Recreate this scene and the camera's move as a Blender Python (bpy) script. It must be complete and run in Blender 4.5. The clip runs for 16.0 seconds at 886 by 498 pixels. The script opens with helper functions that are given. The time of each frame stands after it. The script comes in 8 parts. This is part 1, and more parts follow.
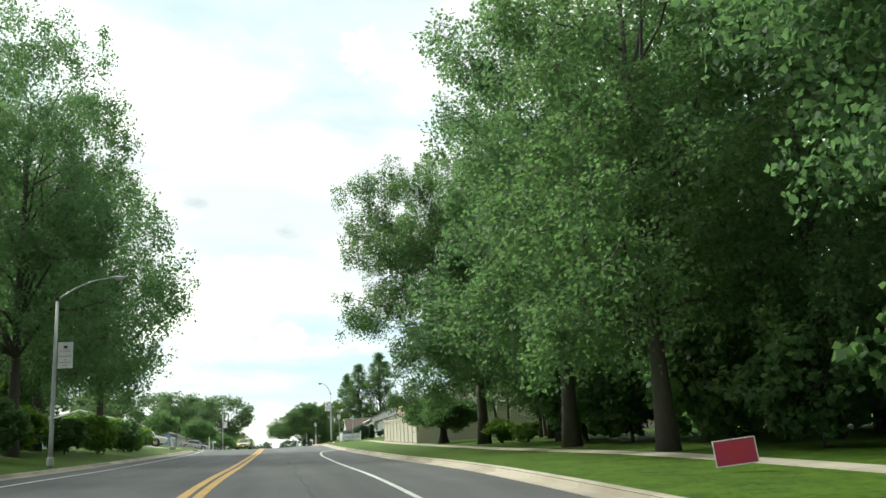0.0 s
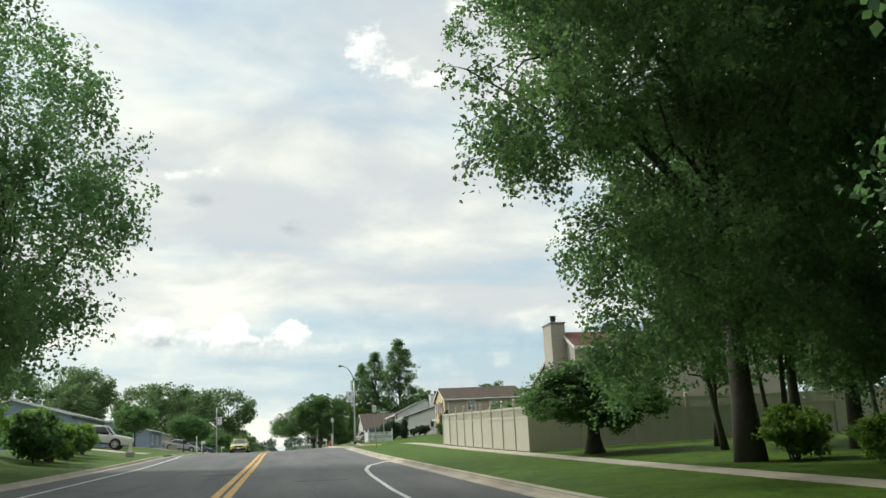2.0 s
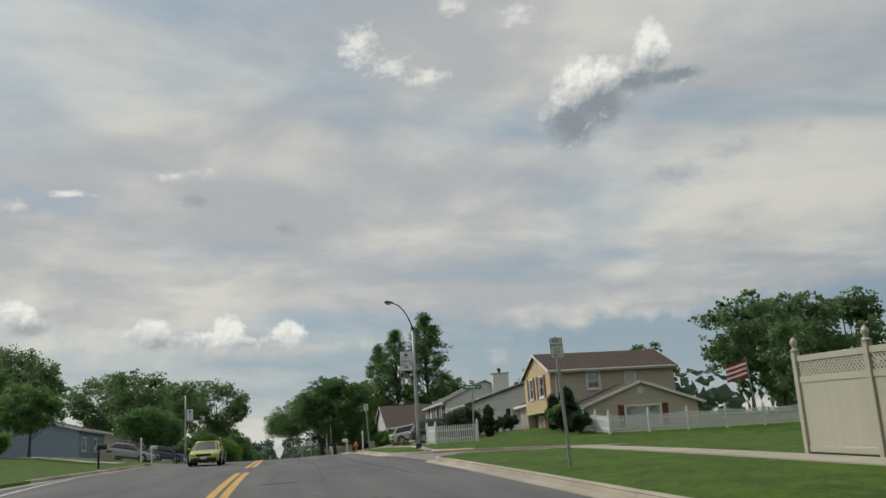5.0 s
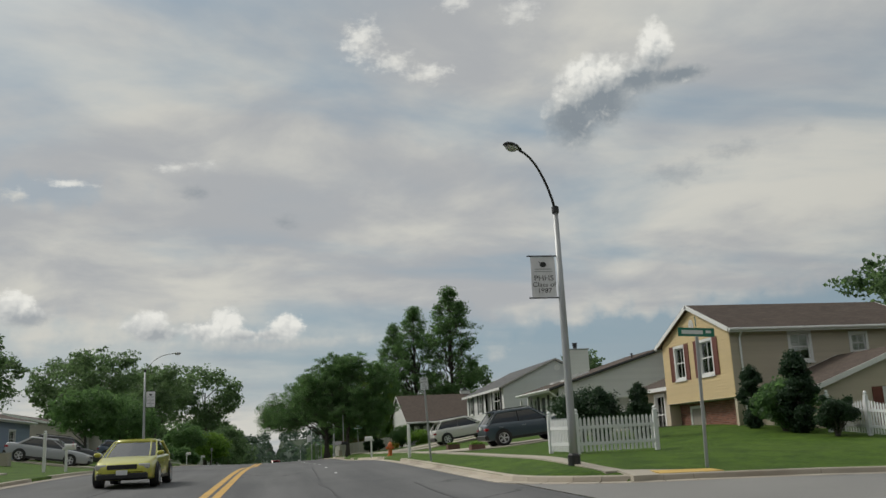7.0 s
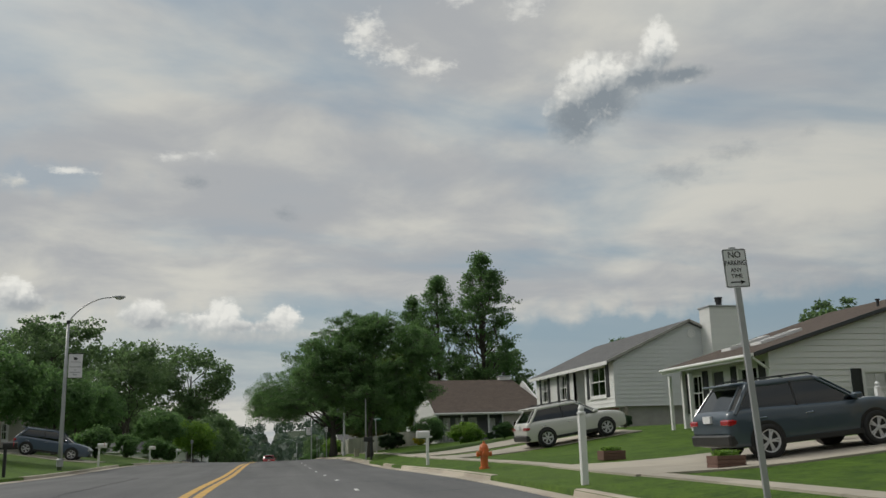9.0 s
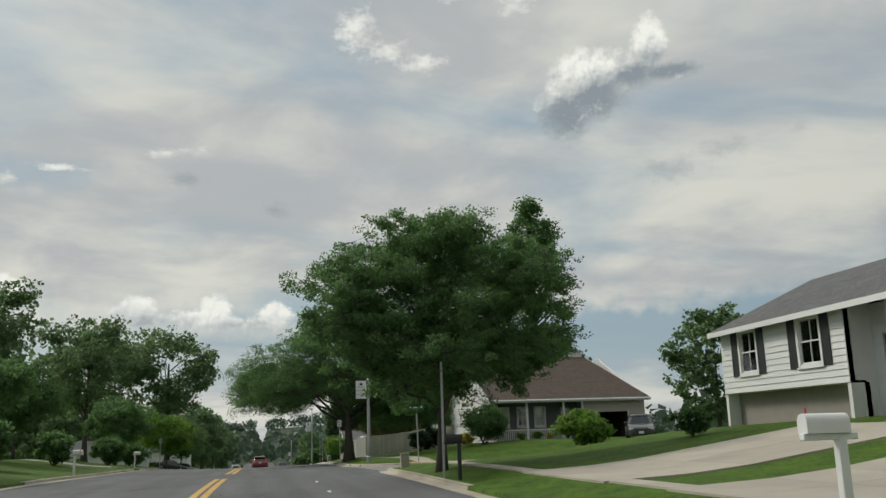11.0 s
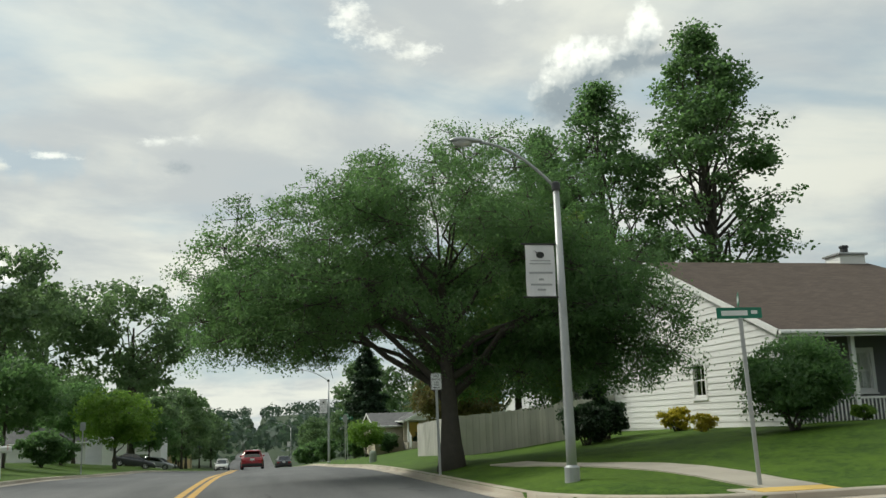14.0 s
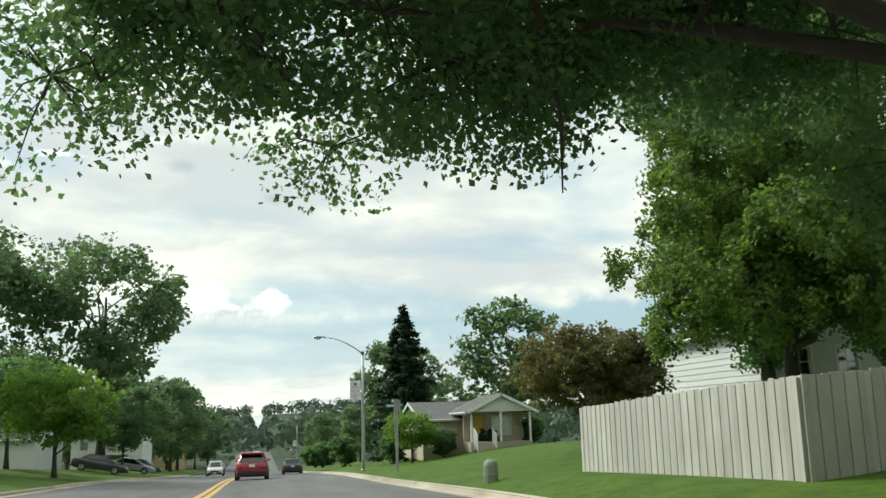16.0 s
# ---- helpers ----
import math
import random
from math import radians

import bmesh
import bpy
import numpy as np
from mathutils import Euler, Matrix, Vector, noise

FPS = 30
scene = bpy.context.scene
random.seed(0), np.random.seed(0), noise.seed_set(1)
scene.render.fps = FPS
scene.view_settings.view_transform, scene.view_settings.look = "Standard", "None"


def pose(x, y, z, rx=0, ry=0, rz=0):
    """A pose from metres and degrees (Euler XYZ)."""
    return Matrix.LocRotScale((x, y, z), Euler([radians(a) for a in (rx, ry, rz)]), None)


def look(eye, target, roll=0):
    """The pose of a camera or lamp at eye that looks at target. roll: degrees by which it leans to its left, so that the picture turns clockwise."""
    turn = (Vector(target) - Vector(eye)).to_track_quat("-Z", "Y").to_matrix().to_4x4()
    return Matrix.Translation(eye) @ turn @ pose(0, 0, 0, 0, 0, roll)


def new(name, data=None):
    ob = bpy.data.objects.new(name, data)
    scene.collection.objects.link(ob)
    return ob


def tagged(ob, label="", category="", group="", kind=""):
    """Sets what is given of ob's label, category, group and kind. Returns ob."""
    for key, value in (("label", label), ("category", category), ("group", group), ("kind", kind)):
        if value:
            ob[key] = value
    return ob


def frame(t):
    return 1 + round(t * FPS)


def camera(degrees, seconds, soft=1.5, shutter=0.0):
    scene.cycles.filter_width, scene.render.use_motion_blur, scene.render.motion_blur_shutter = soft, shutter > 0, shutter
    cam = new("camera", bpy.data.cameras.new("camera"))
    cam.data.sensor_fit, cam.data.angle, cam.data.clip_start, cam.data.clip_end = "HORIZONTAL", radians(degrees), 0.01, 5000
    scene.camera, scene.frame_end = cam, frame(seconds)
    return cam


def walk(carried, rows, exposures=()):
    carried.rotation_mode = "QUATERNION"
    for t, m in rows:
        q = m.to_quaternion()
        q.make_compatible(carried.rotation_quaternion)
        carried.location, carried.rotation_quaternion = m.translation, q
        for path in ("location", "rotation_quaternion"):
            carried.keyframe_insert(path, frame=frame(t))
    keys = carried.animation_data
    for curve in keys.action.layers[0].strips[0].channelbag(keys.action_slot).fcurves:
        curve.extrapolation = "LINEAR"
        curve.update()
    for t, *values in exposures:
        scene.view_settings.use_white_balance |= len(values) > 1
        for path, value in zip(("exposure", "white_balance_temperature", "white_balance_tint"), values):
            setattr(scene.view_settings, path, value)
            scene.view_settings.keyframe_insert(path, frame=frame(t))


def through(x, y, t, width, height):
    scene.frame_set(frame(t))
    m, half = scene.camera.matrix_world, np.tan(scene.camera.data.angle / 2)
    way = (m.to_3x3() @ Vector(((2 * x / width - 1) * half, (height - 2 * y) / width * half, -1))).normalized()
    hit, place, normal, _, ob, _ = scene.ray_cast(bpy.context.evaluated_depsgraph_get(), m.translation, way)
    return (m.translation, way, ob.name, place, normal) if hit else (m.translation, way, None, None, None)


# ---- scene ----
EXPOSURES = [(0.0, 1.3, 6500, 0), (0.8, 1.2, 6500, 0), (1.5, 0.95, 6500, 2), (2.3, 0.75, 6500, 4), (3.0, 0.42, 6500, 6), (3.6, 0.2, 6500, 7), (9.0, 0.0, 6500, 8), (11.3, 0.2, 6500, 5), (12.5, 0.4, 6500, 3), (13.5, 0.48, 6500, 2), (15.0, 0.7, 6500, 0), (16.0, 0.9, 6500, -1)]
# seconds, eye, yaw, pitch, roll
PATH = [
    (0, (0.00, 0.00, 1.33), -10.92, 12.91, -3.00),
    (0.5, (-0.03, 7.24, 1.67), -10.83, 12.86, -2.96),
    (1, (-0.07, 14.52, 1.97), -10.74, 12.81, -2.92),
    (1.5, (-0.12, 21.89, 2.22), -10.69, 12.71, -3.01),
    (2, (-0.17, 29.34, 2.39), -10.62, 12.75, -2.84),
    (2.5, (-0.22, 36.72, 2.53), -10.56, 12.72, -2.81),
    (3, (-0.25, 43.92, 2.68), -10.61, 12.65, -2.70),
    (3.5, (-0.26, 50.88, 2.85), -10.60, 12.73, -2.71),
    (4.3, (-0.25, 61.71, 3.10), -10.77, 12.66, -3.21),
    (5.1, (-0.22, 72.31, 3.36), -10.93, 12.60, -3.72),
    (6, (-0.16, 84.09, 3.67), -11.11, 12.52, -4.28),
    (6.5, (-0.12, 90.50, 3.86), -11.04, 12.37, -3.62),
    (7, (-0.08, 96.75, 4.04), -10.92, 12.34, -2.74),
    (7.5, (-0.04, 102.77, 4.17), -11.01, 12.37, -2.14),
    (8, (-0.00, 108.60, 4.26), -10.98, 12.25, -1.61),
    (8.5, (0.03, 114.40, 4.34), -10.97, 12.12, -1.63),
    (9, (0.06, 120.35, 4.41), -10.98, 12.02, -1.49),
    (10, (0.09, 132.80, 4.59), -11.26, 11.88, -1.63),
    (10.75, (0.10, 142.26, 4.64), -11.46, 11.77, -1.73),
    (11.5, (0.12, 151.63, 4.55), -11.67, 11.66, -1.83),
    (12, (0.14, 157.87, 4.49), -11.76, 11.43, -1.77),
    (12.5, (0.16, 164.06, 4.46), -11.84, 11.40, -1.70),
    (13, (0.18, 170.17, 4.46), -11.85, 11.19, -2.05),
    (13.5, (0.18, 176.15, 4.45), -11.87, 11.06, -2.06),
    (14, (0.19, 182.03, 4.41), -11.88, 11.01, -1.84),
    (14.5, (0.19, 187.88, 4.34), -11.94, 11.02, -1.68),
    (15, (0.18, 193.77, 4.25), -11.97, 11.01, -1.57),
    (15.5, (0.16, 199.69, 4.16), -11.82, 10.97, -1.52),
    (16, (0.12, 205.63, 4.07), -11.73, 11.01, -1.45),
]
cam = camera(52.9, 16.0)


def ahead(eye, yaw, pitch):
    a, b = radians(yaw), radians(pitch)
    return Vector(eye) + 10 * Vector((-math.sin(a) * math.cos(b), math.cos(a) * math.cos(b), math.sin(b)))


walk(cam, [(t, look(e, ahead(e, yaw, pitch), roll)) for t, e, yaw, pitch, roll in PATH],
     exposures=EXPOSURES)

# ---- sky, sun ----
SUN_AZ, SUN_EL = -52.0, 42.0      # degrees: to the right of +y, above the horizon


class Graph:
    """Short-hand for building node trees."""

    def __init__(self, tree):
        self.tree = tree
        tree.nodes.clear()

    def add(self, kind, inputs=None, operation="", clamp=False, shape="", data="", blend="", feature=""):
        n = self.tree.nodes.new(kind)
        if operation:
            n.operation = operation
        if clamp:
            n.use_clamp = True
        if shape:
            n.interpolation_type = shape
        if data:
            n.data_type = data
        if blend:
            n.blend_type = blend
        if feature:
            n.feature = feature
        for k, v in (inputs or {}).items():
            self.put(n, k, v)
        return n

    def put(self, n, k, v):
        if isinstance(v, bpy.types.NodeSocket):
            self.tree.links.new(v, n.inputs[k])
        else:
            n.inputs[k].default_value = v

    def math(self, op, a, b=0.0, c=0.0, clamp=False):
        n = self.add("ShaderNodeMath", {0: a, 1: b}, operation=op, clamp=clamp)
        if op in ("MULTIPLY_ADD", "SMOOTH_MIN", "SMOOTH_MAX"):
            self.put(n, 2, c)
        return n.outputs[0]

    def ramp(self, x, lo, hi, a=0.0, b=1.0, smooth=True):
        n = self.add("ShaderNodeMapRange", {0: x, 1: lo, 2: hi, 3: a, 4: b}, shape="SMOOTHSTEP" if smooth else "LINEAR")
        return n.outputs[0]

    def mix(self, f, a, b, blend="MIX"):
        n = self.add("ShaderNodeMix", data="RGBA", blend=blend)
        self.put(n, 0, f), self.put(n, 6, a), self.put(n, 7, b)
        return n.outputs[2]

    def noise(self, vec, scale, detail=4.0, rough=0.55, distort=0.0, out=0):
        n = self.add("ShaderNodeTexNoise", {"Scale": scale, "Detail": detail, "Roughness": rough, "Distortion": distort})
        if vec is not None:
            self.put(n, "Vector", vec)
        return n.outputs[out]


world = bpy.data.worlds.new("sky")
scene.world = world
world.use_nodes = True
G = Graph(world.node_tree)
sky = G.add("ShaderNodeTexSky")
sky.sky_type, sky.sun_disc = "NISHITA", False
sky.sun_elevation, sky.sun_rotation = radians(SUN_EL), radians(SUN_AZ)
sky.altitude, sky.air_density, sky.dust_density, sky.ozone_density = 100.0, 1.2, 2.0, 1.0
way = G.add("ShaderNodeTexCoord").outputs["Generated"]
sep = G.add("ShaderNodeSeparateXYZ", {0: way})
dx, dy, dz = sep.outputs
az = G.math("MULTIPLY", G.math("ARCTAN2", dx, dy), 180 / math.pi)
el = G.math("MULTIPLY", G.math("ARCSINE", dz), 180 / math.pi)
plane = G.math("ADD", G.math("MAXIMUM", dz, 0.0), 0.17)
flat = G.add("ShaderNodeCombineXYZ", {0: G.math("DIVIDE", dx, plane), 1: G.math("DIVIDE", dy, plane), 2: 0.0}).outputs[0]
angles = G.add("ShaderNodeCombineXYZ", {0: az, 1: el, 2: 0.0}).outputs[0]
# thin high layer, drawn out along the wind, with blue showing through low down
bands = G.add("ShaderNodeMapping", {0: flat, 2: (0.0, 0.0, 0.35), 3: (0.6, 1.0, 1.0)}).outputs[0]
layer = G.noise(bands, 1.35, 7.0, 0.5, 0.4)
cover = G.ramp(layer, 0.34, 0.56, 0.15, 1.0)
wide = G.noise(bands, 0.8, 4.0, 0.5)
lumps = G.noise(flat, 2.4, 8.0, 0.55, 0.3)
grey = G.ramp(G.math("ADD", G.math("MULTIPLY", wide, 0.6), G.math("MULTIPLY", lumps, 0.4)), 0.42, 0.58)
warp = G.noise(angles, 0.6, 7.0, 0.5)
warp2 = G.noise(angles, 0.5, 9.0, 0.62, 0.0, 1)


def blob(a, e, wa, we, ragged=1.0, soft=0.5, tilt=0.0):
    """A ragged patch round the bearing a and the height e, in degrees; 1 inside."""
    x = G.math("SUBTRACT", az, a)
    y = G.math("SUBTRACT", el, e)
    if tilt:
        y = G.math("SUBTRACT", y, G.math("MULTIPLY", x, tilt))
    u, v = G.math("DIVIDE", x, wa), G.math("DIVIDE", y, we)
    r = G.math("SQRT", G.math("ADD", G.math("MULTIPLY", u, u), G.math("MULTIPLY", v, v)))
    r = G.math("ADD", r, G.math("MULTIPLY", G.math("SUBTRACT", warp, 0.5), 7.5 * ragged))
    return G.ramp(r, 1.0 + soft * 0.5, 1.0 - soft * 0.5)


BLUE = (0.40, 0.54, 0.66, 1)
PALE = (0.87, 0.85, 0.785, 1)
SHADE = (0.575, 0.59, 0.615, 1)
WHITE = (1.14, 1.12, 1.06, 1)
DARK = (0.34, 0.385, 0.43, 1)
gaps = G.math("ADD", blob(30, 6.0, 17, 2.0, 0.15, 0.9, 0.06), G.math("MULTIPLY", blob(-14.5, 15.8, 4, 0.9, 0.35, 1.4), 0.5), clamp=True)
gaps = G.math("ADD", gaps, G.math("MULTIPLY", blob(4, 5.6, 24, 2.2, 0.3, 1.2), 0.6), clamp=True)
cover = G.math("MULTIPLY", cover, G.math("SUBTRACT", 1.0, G.math("MULTIPLY", gaps, 0.9)))
clear = G.mix(1.0, sky.outputs[0], (0.09, 0.09, 0.09, 1), "MULTIPLY")
base = G.mix(0.7, clear, BLUE)
low = G.ramp(el, 7.0, 0.0)
base = G.mix(G.math("MULTIPLY", low, 0.6), base, (0.66, 0.73, 0.78, 1))
tone = G.mix(grey, SHADE, PALE)
lit = G.add("ShaderNodeVectorMath", {0: way, 1: (math.sin(radians(SUN_AZ)) * math.cos(radians(SUN_EL)),
            math.cos(radians(SUN_AZ)) * math.cos(radians(SUN_EL)), math.sin(radians(SUN_EL)))}, operation="DOT_PRODUCT").outputs[1]
tone = G.mix(G.ramp(lit, 0.72, 1.0, 0.0, 0.55), tone, WHITE)
col = G.mix(cover, base, tone)
# cumulus: billowing heaps, lit from above and the side of the sun, grey below
def billows(vec):
    out = G.math("MULTIPLY", G.noise(vec, 0.9, 9.0, 0.6), 0.45)
    for scale, share in ((0.62, 0.36), (1.5, 0.22), (3.3, 0.12)):
        cell = G.add("ShaderNodeTexVoronoi", {"Vector": vec, "Scale": scale, "Randomness": 1.0}, feature="SMOOTH_F1")
        G.put(cell, "Smoothness", 0.25)
        out = G.math("ADD", out, G.math("MULTIPLY", G.math("SUBTRACT", 1.0, cell.outputs[0]), share))
    return out


bent = G.add("ShaderNodeVectorMath", {0: angles, 1: G.add("ShaderNodeVectorMath", {0: warp2, 3: 1.3}, operation="SCALE").outputs[0]}, operation="ADD").outputs[0]
heap = billows(bent)
LEVEL = 0.49
rags = G.noise(G.add("ShaderNodeMapping", {0: angles, 3: (0.55, 1.0, 1.0)}).outputs[0], 1.7, 8.0, 0.65)
relief = G.math("SUBTRACT", heap, billows(G.add("ShaderNodeVectorMath", {0: bent, 1: (-0.16, 0.26, 0.0)}, operation="ADD").outputs[0]))


def cumulus(col, blobs, foot, head, slant=0.0, amp=1.3, edge=0.3, k=1.0, top=WHITE, under=DARK, shred=0.0):
    """One heap made of blobs (bearing, height, half-width, half-height); it goes from under to top between the heights foot and head."""
    d = None
    for a, e, wa, we in blobs:
        u, v = G.math("DIVIDE", G.math("SUBTRACT", az, a), wa), G.math("DIVIDE", G.math("SUBTRACT", el, e), we)
        r = G.math("SUBTRACT", 1.0, G.math("SQRT", G.math("ADD", G.math("MULTIPLY", u, u), G.math("MULTIPLY", v, v))))
        d = r if d is None else G.math("SMOOTH_MAX", d, r, 0.25)
    d = G.math("ADD", d, G.math("MULTIPLY", G.math("SUBTRACT", heap, LEVEL), amp))
    if shred:
        d = G.math("ADD", d, G.math("MULTIPLY", G.math("SUBTRACT", rags, 0.5), shred))
    h = G.math("SUBTRACT", el, G.math("MULTIPLY", G.math("SUBTRACT", az, blobs[0][0]), slant))
    h = G.ramp(h, foot, head, 0.0, 1.0, False)
    h = G.math("ADD", h, G.math("MULTIPLY", relief, 1.15))
    h = G.math("ADD", h, G.math("MULTIPLY", G.math("SUBTRACT", heap, LEVEL), 0.8))
    h = G.math("SUBTRACT", h, G.math("MULTIPLY", G.ramp(d, 0.3, 1.0), 0.18), clamp=True)
    mask = G.math("MULTIPLY", G.ramp(d, 0.0, G.math("ADD", edge, G.math("MULTIPLY", G.math("SUBTRACT", 1.0, h), 0.32))), k)
    return G.mix(mask, col, G.mix(h, under, top))


# the great cloud, its torn lee end, and the grey rags below it
col = cumulus(col, ((22.0, 20.9, 3.0, 2.0), (20.1, 19.9, 2.2, 2.2), (25.8, 23.6, 1.3, 1.9), (21.6, 22.5, 2.5, 1.6), (24.6, 22.0, 2.2, 1.3), (26.8, 21.9, 2.9, 0.7)), 21.2, 22.9, 0.32, 0.75, 0.45, shred=0.45)
col = cumulus(col, ((26.4, 15.9, 2.9, 1.0), (30.2, 16.8, 1.9, 0.8)), 14.0, 24.0, 0.2, 1.2, 1.1, 0.55, SHADE, (0.40, 0.445, 0.49, 1), 2.2)
col = cumulus(col, ((34.5, 17.4, 1.2, 0.45),), 15.0, 22.0, 0.0, 0.6, 1.2, 0.5, SHADE, (0.40, 0.445, 0.49, 1), 2.2)
# bright wisps overhead
col = cumulus(col, ((6.0, 25.6, 1.7, 1.5), (8.2, 24.3, 1.5, 0.9), (10.4, 23.5, 1.8, 0.7)), 21.5, 24.0, 0.0, 1.0, 1.1, 0.8, WHITE, PALE, 2.4)
col = cumulus(col, ((16.8, 26.8, 1.8, 0.9), (12.5, 27.8, 1.4, 0.7)), 24.0, 26.0, 0.0, 1.0, 1.2, 0.6, WHITE, PALE, 2.4)
col = cumulus(col, ((-4.5, 17.7, 1.3, 0.5), (-6.4, 17.6, 1.3, 0.4)), 17.0, 18.0, 0.15, 0.6, 1.3, 0.6, WHITE, SHADE, 3.0)
col = cumulus(col, ((-12.4, 16.3, 2.0, 0.3), (-15.6, 15.4, 1.4, 0.45)), 14.8, 16.0, -0.12, 0.5, 1.2, 0.8, WHITE, PALE, 3.2)
# small dark rags
col = cumulus(col, ((-5.0, 16.1, 1.4, 0.55),), 15.0, 20.0, 0.0, 0.6, 1.1, 0.85, SHADE, DARK, 1.8)
col = cumulus(col, ((0.8, 14.3, 1.2, 0.7),), 13.0, 18.0, 0.0, 0.6, 1.2, 0.7, SHADE, DARK, 1.8)
# the row of heaps low down
LOW_DARK = (0.50, 0.53, 0.56, 1)
col = cumulus(col, ((-1.0, 6.6, 7.5, 0.55), (-12.0, 7.2, 5.0, 0.6)), 5.6, 7.2, 0.0, 1.5, 0.9, 0.5, PALE, SHADE)
for heap_blobs, foot, head in ((((-7.9, 7.9, 1.5, 1.0), (-7.4, 7.4, 1.7, 0.6)), 7.1, 8.7), (((-3.0, 7.9, 1.1, 1.1), (-4.5, 7.4, 1.4, 0.7), (-2.2, 7.2, 1.3, 0.5)), 6.5, 8.0),
                               (((0.7, 7.7, 1.3, 0.85), (-0.3, 7.2, 1.5, 0.55)), 6.5, 7.9), (((-15.4, 8.9, 1.4, 1.1), (-14.6, 8.3, 1.8, 0.7)), 7.9, 9.6)):
    col = cumulus(col, heap_blobs, foot, head, 0.0, 0.8, 0.4, 0.95, WHITE, LOW_DARK, 0.9)
# the veiled sun, high above the view, makes the cloud round it glare
glare = G.math("POWER", G.math("MAXIMUM", lit, 0.0), 14.0)
col = G.mix(1.0, col, G.add("ShaderNodeVectorMath", {0: (1.0, 0.97, 0.90), 3: G.math("MULTIPLY", G.math("MULTIPLY", glare, G.ramp(el, 22.0, 40.0)), 3.0)}, operation="SCALE").outputs[0], "ADD")
# sky tone dims away from the sun, added to darken faces turned from it
col = G.mix(1.0, col, G.add("ShaderNodeCombineColor", {k: G.ramp(lit, -0.6, 0.45, 0.64, 1.0) for k in range(3)}).outputs[0], "MULTIPLY")
back = G.add("ShaderNodeBackground", {0: col, 1: 0.70})
G.tree.links.new(back.outputs[0], G.add("ShaderNodeOutputWorld").inputs[0])

sun = new("sun", bpy.data.lights.new("sun", "SUN"))
sun.data.energy, sun.data.angle, sun.data.color = 1.35, radians(12), (1.0, 0.95, 0.88)
sd = Vector((math.sin(radians(SUN_AZ)) * math.cos(radians(SUN_EL)), math.cos(radians(SUN_AZ)) * math.cos(radians(SUN_EL)), math.sin(radians(SUN_EL))))
sun.matrix_world = look(sd * 100, (0, 0, 0))

# ---- materials ----
def material(name, color, rough=0.7, metal=0.0, vary=0.12, scale=3.0, grain=0.06, grain_scale=60.0, bump=0.15, bump_scale=40.0,
             rand=0.0, island=0.0, coat=0.0, spec=0.5, tint=None, tint_scale=0.4, tint_amount=0.5):
    m = bpy.data.materials.new(name)
    m.use_nodes = True
    g = Graph(m.node_tree)
    pos = g.add("ShaderNodeTexCoord").outputs["Object"] if rand == 0 else g.add("ShaderNodeNewGeometry").outputs["Position"]
    c = (*color, 1)
    n1, n2 = g.noise(pos, scale, 4.0), g.noise(pos, grain_scale, 3.0)
    k = g.math("ADD", 1.0, g.math("MULTIPLY", g.math("SUBTRACT", n1, 0.5), 2 * vary))
    k = g.math("ADD", k, g.math("MULTIPLY", g.math("SUBTRACT", n2, 0.5), 2 * grain))
    if rand:
        k = g.math("ADD", k, g.math("MULTIPLY", g.math("SUBTRACT", g.add("ShaderNodeObjectInfo").outputs["Random"], 0.5), 2 * rand))
    if island:
        k = g.math("ADD", k, g.math("MULTIPLY", g.math("SUBTRACT", g.add("ShaderNodeNewGeometry").outputs["Random Per Island"], 0.5), 2 * island))
    base = c
    if tint:
        base = g.mix(g.math("MULTIPLY", g.ramp(g.noise(pos, tint_scale, 5.0, 0.6), 0.42, 0.66), tint_amount), c, (*tint, 1))
    val = g.add("ShaderNodeCombineColor", {0: k, 1: k, 2: k}).outputs[0]
    col = g.mix(1.0, base, val, "MULTIPLY")
    b = g.add("ShaderNodeBsdfPrincipled", {"Base Color": col, "Metallic": metal, "Coat Weight": coat, "Coat Roughness": 0.05, "Specular IOR Level": spec,
              "Roughness": g.math("ADD", rough, g.math("MULTIPLY", g.math("SUBTRACT", n1, 0.5), 0.2), clamp=True)})
    if bump:
        g.put(b, "Normal", g.add("ShaderNodeBump", {"Strength": bump, "Distance": 0.02, "Height": g.noise(pos, bump_scale, 4.0)}).outputs[0])
    g.tree.links.new(b.outputs[0], g.add("ShaderNodeOutputMaterial").inputs[0])
    return m


